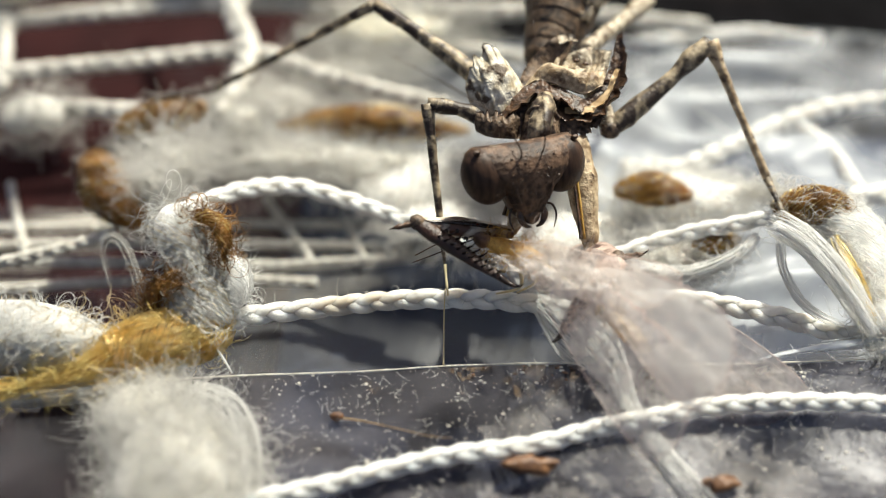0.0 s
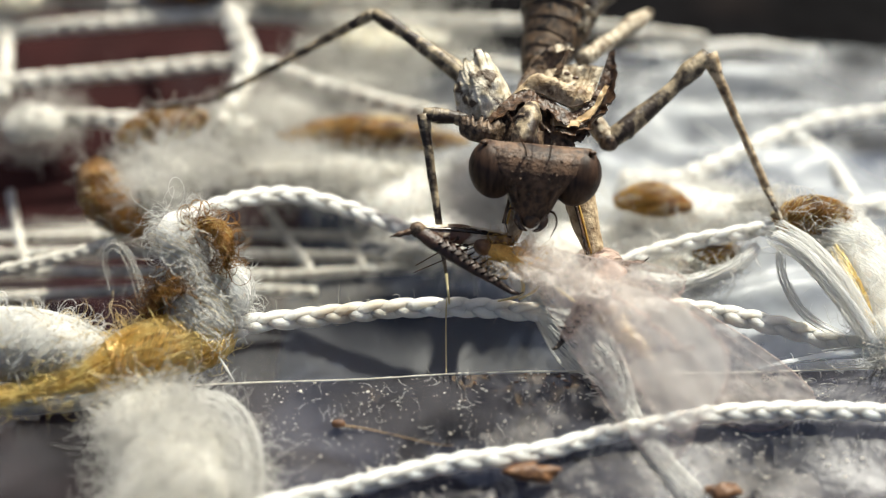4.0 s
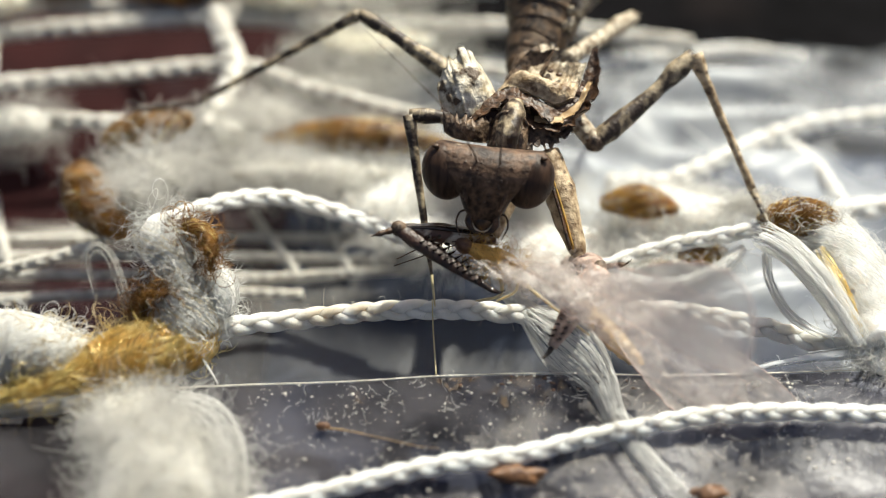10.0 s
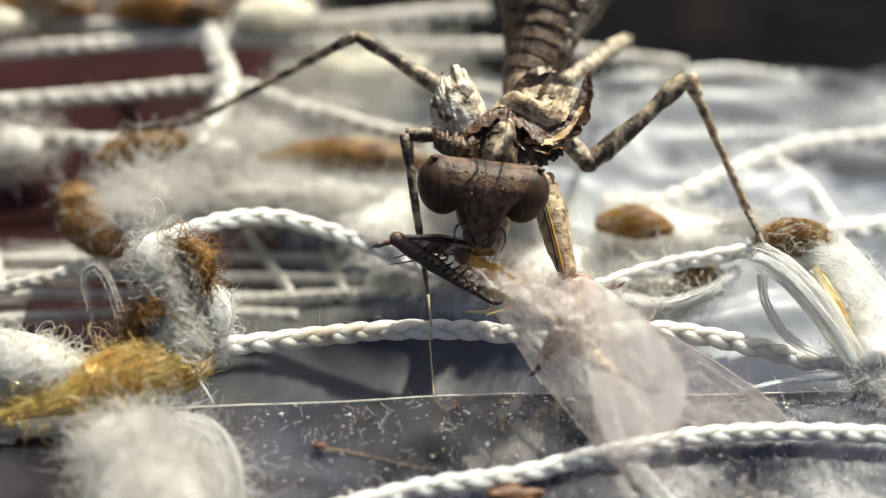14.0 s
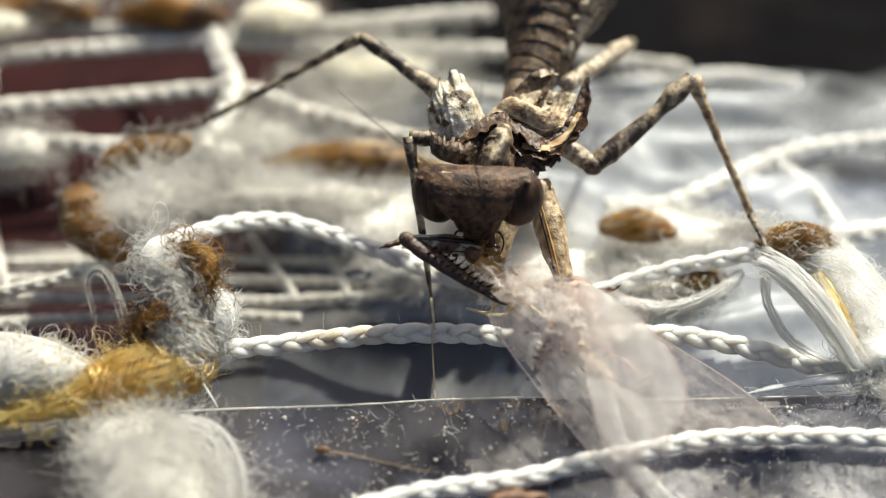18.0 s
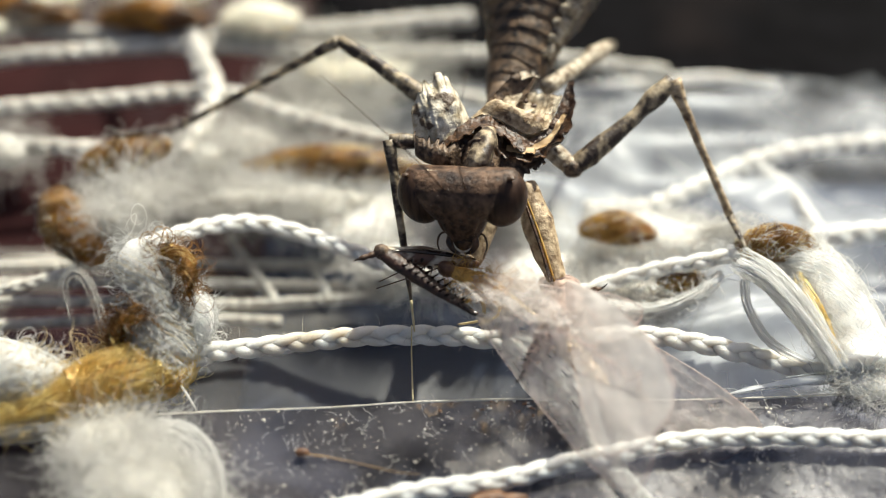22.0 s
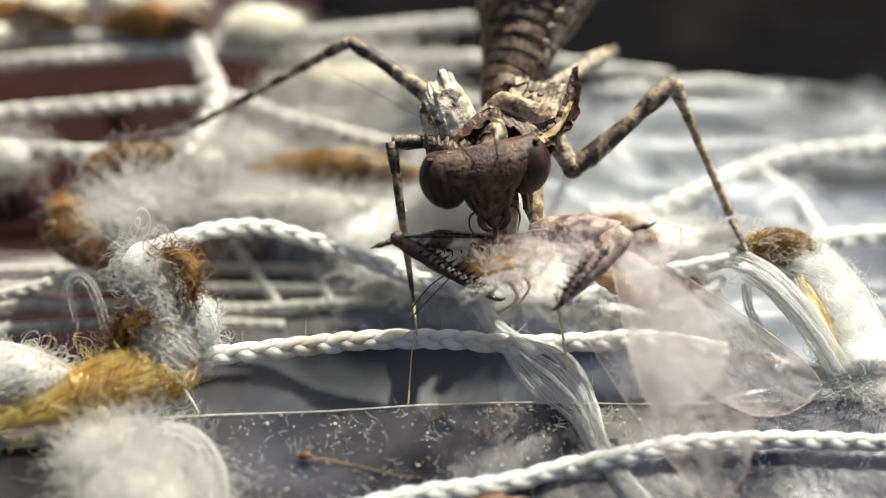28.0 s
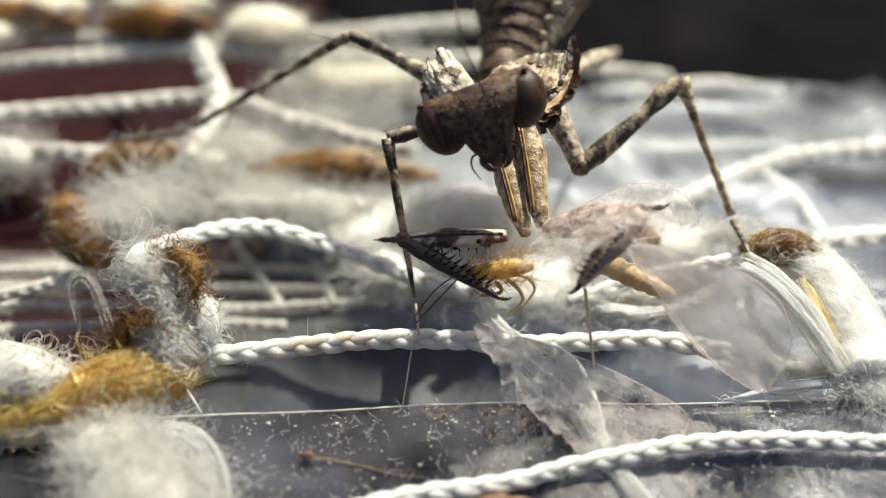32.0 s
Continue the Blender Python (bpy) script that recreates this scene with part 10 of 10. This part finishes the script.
    (29.5, 8.31, -2.00, 4.81, 15.08, -5.61, 1.05, 8.15, -4.38, 2.71),
    (30, 8.33, -1.99, 4.82, 15.06, -5.53, 1.06, 8.28, -4.30, 2.71),
    (30.2, 8.33, -2.00, 4.81, 15.10, -5.54, 1.06, 8.27, -4.30, 2.71),
    (30.3, 8.34, -2.01, 4.80, 15.11, -5.54, 1.07, 8.26, -4.30, 2.71),
    (30.5, 8.35, -2.02, 4.78, 15.14, -5.54, 1.07, 8.25, -4.30, 2.71),
    (30.8, 8.38, -2.04, 4.76, 15.21, -5.53, 1.07, 8.25, -4.29, 2.71),
    (31, 8.41, -2.05, 4.74, 15.26, -5.53, 1.07, 8.25, -4.28, 2.71),
    (31.25, 8.35, -2.05, 4.70, 15.58, -5.43, 1.04, 8.22, -4.26, 2.65),
    (31.5, 8.28, -2.05, 4.66, 15.90, -5.33, 1.02, 8.20, -4.25, 2.59),
    (31.75, 8.21, -2.01, 4.71, 16.21, -5.20, 1.08, 8.15, -4.19, 2.62),
    (32, 8.14, -1.97, 4.76, 16.52, -5.06, 1.13, 8.11, -4.13, 2.65)]),
            (wing_2, [
    (0, 3.20, -4.19, 3.32, 6.45, -9.99, 1.77, 5.89, -6.59, 3.75),
    (0.5, 3.04, -4.23, 3.34, 6.33, -10.00, 1.80, 5.75, -6.60, 3.79),
    (1, 2.97, -4.24, 3.33, 6.27, -10.00, 1.78, 5.68, -6.61, 3.78),
    (1.5, 2.94, -4.34, 3.32, 6.27, -10.10, 1.79, 5.66, -6.70, 3.78),
    (2, 2.98, -4.40, 3.27, 6.34, -10.14, 1.76, 5.71, -6.75, 3.76),
    (2.5, 3.03, -4.44, 3.21, 6.40, -10.17, 1.71, 5.76, -6.77, 3.71),
    (3, 2.99, -4.48, 3.15, 6.38, -10.19, 1.67, 5.72, -6.80, 3.66),
    (3.5, 3.25, -4.28, 3.40, 6.66, -9.98, 1.89, 5.99, -6.60, 3.91),
    (5.5, 3.23, -4.35, 3.38, 6.73, -9.98, 1.89, 6.00, -6.62, 3.93),
    (6, 3.12, -4.45, 3.31, 6.66, -10.07, 1.84, 5.90, -6.70, 3.88),
    (7, 2.98, -4.51, 3.22, 6.46, -10.14, 1.73, 5.73, -6.81, 3.73),
    (8, 3.35, -4.43, 3.27, 6.76, -10.08, 1.78, 6.06, -6.78, 3.74),
    (9, 3.10, -4.42, 3.33, 6.42, -10.10, 1.82, 5.77, -6.83, 3.76),
    (9.5, 3.10, -4.45, 3.31, 6.43, -10.09, 1.82, 5.77, -6.83, 3.76),
    (10, 3.55, -4.20, 3.56, 8.37, -7.90, 2.40, 6.53, -5.36, 4.15),
    (10.5, 3.11, -4.45, 2.91, 6.50, -9.99, 1.52, 5.80, -6.72, 3.51),
    (11, 2.98, -4.65, 2.72, 6.40, -10.17, 1.36, 5.67, -6.87, 3.38),
    (12, 2.99, -4.47, 2.94, 6.46, -9.97, 1.59, 5.68, -6.61, 3.71),
    (12.5, 3.10, -4.54, 2.92, 6.76, -9.94, 1.66, 5.82, -6.62, 3.75),
    (13, 2.73, -4.63, 2.79, 6.62, -9.92, 1.64, 5.52, -6.63, 3.69),
    (14, 2.65, -4.65, 2.78, 6.58, -9.97, 1.61, 5.47, -6.65, 3.69),
    (14.5, 2.60, -4.68, 2.75, 6.55, -10.01, 1.56, 5.43, -6.68, 3.65),
    (16.5, 2.55, -4.64, 2.91, 6.59, -10.00, 1.66, 5.44, -6.64, 3.81),
    (17, 2.42, -4.68, 2.85, 6.49, -10.05, 1.57, 5.33, -6.67, 3.74),
    (18, 2.19, -4.64, 2.86, 6.33, -10.09, 1.52, 5.06, -6.70, 3.68),
    (19, 2.43, -4.54, 3.05, 6.61, -10.08, 1.60, 5.24, -6.68, 3.80),
    (19.5, 2.46, -4.42, 2.92, 6.64, -9.98, 1.50, 5.25, -6.55, 3.72),
    (20, 2.25, -4.53, 2.88, 6.44, -10.08, 1.46, 5.05, -6.65, 3.67),
    (21, 2.50, -4.48, 2.90, 6.68, -10.00, 1.51, 5.30, -6.59, 3.71),
    (22, 2.49, -4.58, 2.84, 6.66, -10.08, 1.47, 5.29, -6.68, 3.66),
    (23, 2.57, -4.52, 2.98, 6.74, -10.00, 1.63, 5.38, -6.61, 3.81),
    (23.5, 2.73, -4.35, 3.15, 6.89, -9.90, 1.72, 5.52, -6.45, 3.96),
    (24, 3.33, -4.24, 3.65, 7.13, -9.78, 2.21, 6.15, -6.42, 4.67),
    (24.5, 4.07, -4.05, 4.23, 7.43, -9.58, 3.36, 7.57, -6.14, 5.96),
    (25, 4.50, -3.88, 4.44, 7.46, -9.50, 4.06, 8.62, -6.07, 6.39),
    (25.5, 4.56, -3.92, 4.50, 7.55, -9.54, 4.08, 8.67, -6.09, 6.46),
    (27.5, 4.85, -3.75, 4.70, 7.97, -9.42, 4.23, 8.94, -5.82, 6.79),
    (28, 5.89, -4.57, 3.52, 9.05, -9.03, 1.72, 10.90, -6.71, 4.09),
    (28.5, 6.12, -4.70, 3.31, 9.14, -9.01, 1.50, 10.62, -6.78, 3.92),
    (28.8, 6.14, -4.79, 3.18, 9.09, -9.00, 1.35, 10.33, -6.83, 3.81),
    (29, 5.96, -4.97, 2.96, 10.06, -8.63, 1.49, 9.43, -7.92, 3.80),
    (29.09, 5.62, -4.93, 2.98, 9.18, -8.86, 1.20, 7.25, -10.23, 4.36),
    (29.2, 3.34, -4.87, 2.97, 9.96, -8.29, 0.98, 5.07, -9.15, 2.79),
    (29.4, 2.33, -4.64, 2.90, 10.50, -7.71, 0.48, 3.71, -7.42, 1.68),
    (29.5, 2.32, -4.65, 2.90, 10.50, -7.71, 0.48, 3.67, -7.41, 1.67),
    (30, 2.22, -4.63, 2.97, 10.44, -7.69, 0.55, 3.43, -7.31, 1.63),
    (30.2, 2.19, -4.62, 2.97, 10.42, -7.70, 0.55, 3.34, -7.27, 1.59),
    (30.3, 2.19, -4.63, 2.96, 10.43, -7.70, 0.55, 3.33, -7.27, 1.58),
    (30.5, 2.20, -4.64, 2.94, 10.44, -7.71, 0.54, 3.32, -7.28, 1.57),
    (30.8, 2.24, -4.66, 2.91, 10.49, -7.72, 0.51, 3.33, -7.28, 1.55),
    (31, 2.26, -4.67, 2.88, 10.52, -7.72, 0.49, 3.34, -7.28, 1.54),
    (31.25, 2.27, -4.70, 2.84, 10.55, -7.75, 0.46, 3.33, -7.30, 1.50),
    (31.5, 2.29, -4.74, 2.79, 10.57, -7.79, 0.42, 3.32, -7.33, 1.46),
    (31.75, 2.29, -4.74, 2.83, 10.58, -7.78, 0.47, 3.30, -7.32, 1.51),
    (32, 2.30, -4.74, 2.88, 10.59, -7.77, 0.52, 3.28, -7.31, 1.57)]),
            (wing_3, [
    (0, 2.48, -3.31, 3.64, 6.81, -4.61, 3.75, 3.64, -5.91, 3.01),
    (0.5, 2.32, -3.33, 3.67, 6.66, -4.62, 3.78, 3.50, -5.93, 3.05),
    (1, 2.25, -3.33, 3.67, 6.58, -4.63, 3.79, 3.42, -5.94, 3.04),
    (1.5, 2.22, -3.42, 3.67, 6.55, -4.72, 3.78, 3.39, -6.03, 3.04),
    (2, 2.26, -3.47, 3.64, 6.59, -4.77, 3.76, 3.43, -6.07, 3.01),
    (2.5, 2.31, -3.50, 3.59, 6.64, -4.80, 3.71, 3.48, -6.10, 2.96),
    (3, 2.27, -3.52, 3.54, 6.60, -4.82, 3.66, 3.43, -6.12, 2.91),
    (3.5, 2.53, -3.31, 3.81, 6.86, -4.62, 3.94, 3.69, -5.91, 3.16),
    (5.5, 2.51, -3.34, 3.85, 6.84, -4.65, 3.97, 3.67, -5.93, 3.19),
    (6, 2.40, -3.43, 3.79, 6.72, -4.73, 3.91, 3.56, -6.02, 3.13),
    (7, 2.18, -3.57, 3.61, 6.51, -4.87, 3.73, 3.35, -6.16, 2.95),
    (8, 2.47, -3.57, 3.57, 6.80, -4.88, 3.70, 3.64, -6.16, 2.92),
    (9, 2.14, -3.64, 3.54, 6.46, -4.97, 3.69, 3.30, -6.23, 2.89),
    (9.5, 1.74, -3.84, 3.36, 6.08, -5.14, 3.49, 2.92, -6.42, 2.71),
    (10, 2.56, -3.51, 3.39, 6.89, -4.85, 3.54, 3.73, -6.10, 2.74),
    (10.5, 2.87, -3.22, 3.62, 7.19, -4.59, 3.79, 4.03, -5.81, 2.95),
    (11, 2.74, -3.32, 3.54, 7.06, -4.68, 3.72, 3.89, -5.90, 2.88),
    (12, 2.74, -2.95, 3.99, 7.06, -4.33, 4.18, 3.89, -5.53, 3.31),
    (12.5, 2.72, -3.09, 3.88, 7.03, -4.48, 4.07, 3.87, -5.67, 3.20),
    (13, 2.22, -3.26, 3.67, 6.55, -4.62, 3.83, 3.39, -5.84, 2.99),
    (14, 2.15, -3.29, 3.65, 6.48, -4.65, 3.83, 3.31, -5.86, 2.98),
    (14.5, 2.10, -3.32, 3.63, 6.43, -4.69, 3.79, 3.27, -5.90, 2.94),
    (16.5, 2.07, -3.29, 3.77, 6.40, -4.65, 3.94, 3.24, -5.86, 3.09),
    (17, 1.94, -3.34, 3.71, 6.27, -4.69, 3.86, 3.11, -5.90, 3.02),
    (18, 1.75, -3.32, 3.69, 6.08, -4.67, 3.85, 2.93, -5.89, 3.01),
    (19, 2.03, -3.24, 3.87, 6.36, -4.61, 4.04, 3.20, -5.81, 3.17),
    (19.5, 2.50, -3.08, 3.81, 6.82, -4.48, 4.01, 3.66, -5.66, 3.12),
    (20, 2.24, -3.19, 3.75, 6.57, -4.59, 3.94, 3.41, -5.77, 3.06),
    (21, 2.40, -3.15, 3.76, 6.72, -4.55, 3.95, 3.56, -5.73, 3.07),
    (22, 2.28, -3.27, 3.68, 6.61, -4.66, 3.86, 3.45, -5.85, 2.99),
    (23, 2.27, -3.22, 3.79, 6.60, -4.62, 3.98, 3.44, -5.80, 3.10),
    (23.5, 2.64, -3.07, 3.97, 6.86, -4.46, 4.15, 3.69, -5.57, 3.34),
    (24, 2.95, -2.94, 4.17, 7.05, -4.33, 4.34, 3.89, -5.38, 3.61),
    (24.5, 3.08, -2.73, 4.44, 7.39, -4.05, 4.68, 3.92, -5.24, 3.65),
    (25, 3.20, -2.48, 4.73, 7.72, -3.74, 5.04, 3.95, -5.07, 3.70),
    (25.5, 3.21, -2.49, 4.82, 7.69, -3.72, 5.16, 3.96, -5.02, 3.84),
    (27.5, 3.34, -2.20, 5.15, 7.64, -3.33, 5.61, 4.08, -4.51, 4.41),
    (28, 3.65, -2.00, 4.75, 8.35, -2.11, 5.16, 4.22, -3.46, 4.36),
    (28.5, 3.89, -2.07, 4.47, 8.62, -1.93, 5.01, 4.31, -3.25, 4.23),
    (28.8, 3.92, -2.13, 4.29, 8.66, -1.83, 4.91, 4.24, -3.13, 4.16),
    (29, 3.94, -2.17, 4.17, 8.69, -1.76, 4.84, 4.20, -3.05, 4.10),
    (29.2, 4.01, -2.23, 4.19, 8.70, -1.83, 4.78, 4.27, -2.78, 4.25),
    (29.4, 4.08, -2.29, 4.20, 8.71, -1.90, 4.72, 4.33, -2.50, 4.40),
    (29.5, 4.12, -2.32, 4.21, 8.72, -1.93, 4.68, 4.37, -2.36, 4.47),
    (30, 4.22, -2.42, 4.32, 8.67, -2.07, 4.60, 4.45, -1.62, 4.91),
    (30.2, 4.31, -2.76, 4.73, 7.99, -2.53, 6.05, 4.14, -2.32, 5.70),
    (30.3, 3.42, -2.89, 6.43, 5.55, -0.65, 9.39, 5.38, -2.34, 6.48),
    (30.4, 4.05, -3.11, 6.21, 7.61, -0.82, 9.28, 6.26, -2.71, 6.08),
    (30.5, 3.85, -2.96, 6.36, 5.76, -0.25, 9.79, 5.82, -2.16, 6.64),
    (30.6, 3.24, -2.81, 6.49, 4.53, 0.68, 10.87, 5.09, -1.63, 7.29),
    (30.7, 3.46, -3.04, 6.25, 4.95, -0.17, 10.05, 5.34, -2.16, 6.82),
    (30.85, 4.51, -2.33, 4.39, 8.75, -1.98, 4.68, 4.53, -1.60, 4.90),
    (31, 4.51, -2.33, 4.39, 8.75, -1.98, 4.68, 4.53, -1.60, 4.90),
    (31.25, 4.44, -2.87, 4.98, 7.33, -2.36, 7.18, 3.96, -2.54, 6.22),
    (31.4, 4.44, -2.87, 4.98, 7.33, -2.36, 7.18, 3.96, -2.54, 6.22),
    (31.5, 3.73, -3.47, 5.77, 5.35, -0.47, 10.43, 5.61, -2.78, 6.83),
    (31.6, 4.16, -3.41, 5.87, 5.86, -0.60, 10.31, 6.06, -2.80, 6.82),
    (31.8, 3.52, -3.39, 5.91, 5.44, -0.55, 10.58, 5.46, -2.86, 6.96),
    (31.95, 4.44, -2.33, 4.48, 9.00, -1.77, 5.02, 4.57, -1.39, 5.23),
    (32, 4.44, -2.33, 4.48, 9.00, -1.77, 5.02, 4.57, -1.39, 5.23)]),
            (wing_4, [
    (0, 5.38, -4.62, 3.31, 8.11, -10.36, 3.66, 8.05, -5.72, 4.90),
    (2, 5.20, -4.96, 3.15, 7.64, -11.08, 3.10, 7.93, -6.33, 4.47),
    (3.5, 5.42, -4.76, 3.35, 7.73, -10.89, 3.26, 8.12, -6.18, 4.65),
    (5.5, 5.22, -4.73, 3.43, 7.36, -10.92, 3.23, 7.92, -6.23, 4.63),
    (7, 5.03, -4.87, 3.29, 6.60, -11.12, 3.02, 7.66, -6.54, 4.31),
    (9.5, 4.76, -4.93, 3.26, 6.35, -11.18, 2.99, 7.40, -6.61, 4.29),
    (10, 5.86, -4.87, 3.05, 9.66, -9.29, 4.75, 7.99, -5.14, 5.57),
    (10.5, 6.03, -4.27, 3.64, 8.29, -10.16, 3.74, 8.65, -5.61, 5.10),
    (12, 5.91, -3.81, 4.24, 7.32, -10.68, 3.22, 8.55, -5.86, 4.95),
    (13, 5.75, -3.97, 4.07, 6.60, -11.08, 2.75, 8.29, -6.26, 4.48),
    (14.5, 5.63, -4.07, 3.99, 6.48, -11.10, 2.72, 8.17, -6.34, 4.43),
    (16.5, 5.43, -4.13, 4.03, 6.31, -11.08, 2.84, 7.98, -6.36, 4.50),
    (20, 5.61, -4.07, 4.01, 6.57, -11.05, 2.78, 8.18, -6.30, 4.51),
    (23, 5.81, -4.03, 4.14, 6.66, -10.99, 2.92, 8.35, -6.29, 4.62),
    (24, 5.74, -3.94, 4.25, 6.21, -10.97, 2.93, 8.19, -6.33, 4.58),
    (24.5, 6.39, -3.60, 4.68, 6.64, -10.60, 3.99, 8.79, -5.89, 5.10),
    (25, 6.72, -3.50, 4.81, 7.21, -10.05, 4.64, 9.15, -5.51, 5.54),
    (25.5, 6.73, -3.51, 4.90, 7.23, -10.09, 4.65, 9.16, -5.54, 5.60),
    (27.5, 7.17, -3.17, 5.32, 7.80, -9.88, 4.90, 9.62, -5.21, 6.01),
    (28, 7.44, -3.26, 5.19, 8.28, -9.62, 4.32, 9.91, -5.29, 5.91),
    (28.5, 7.45, -3.00, 5.03, 10.17, -7.83, 3.33, 10.25, -3.91, 5.88),
    (29, 7.79, -2.84, 4.80, 12.48, -6.91, 1.12, 11.05, -3.19, 5.15),
    (29.5, 7.92, -2.87, 4.80, 12.88, -6.99, 1.08, 11.22, -3.21, 5.17),
    (30, 7.92, -2.87, 4.88, 12.98, -7.01, 1.12, 11.24, -3.21, 5.25),
    (31, 8.00, -2.85, 4.88, 13.17, -7.00, 1.12, 11.34, -3.18, 5.27),
    (32, 7.99, -2.85, 4.97, 13.31, -7.00, 1.21, 11.35, -3.17, 5.38)])):
        walk(limb, [(r[0], spread(r[1:], pb)) for r in rows])


motions()
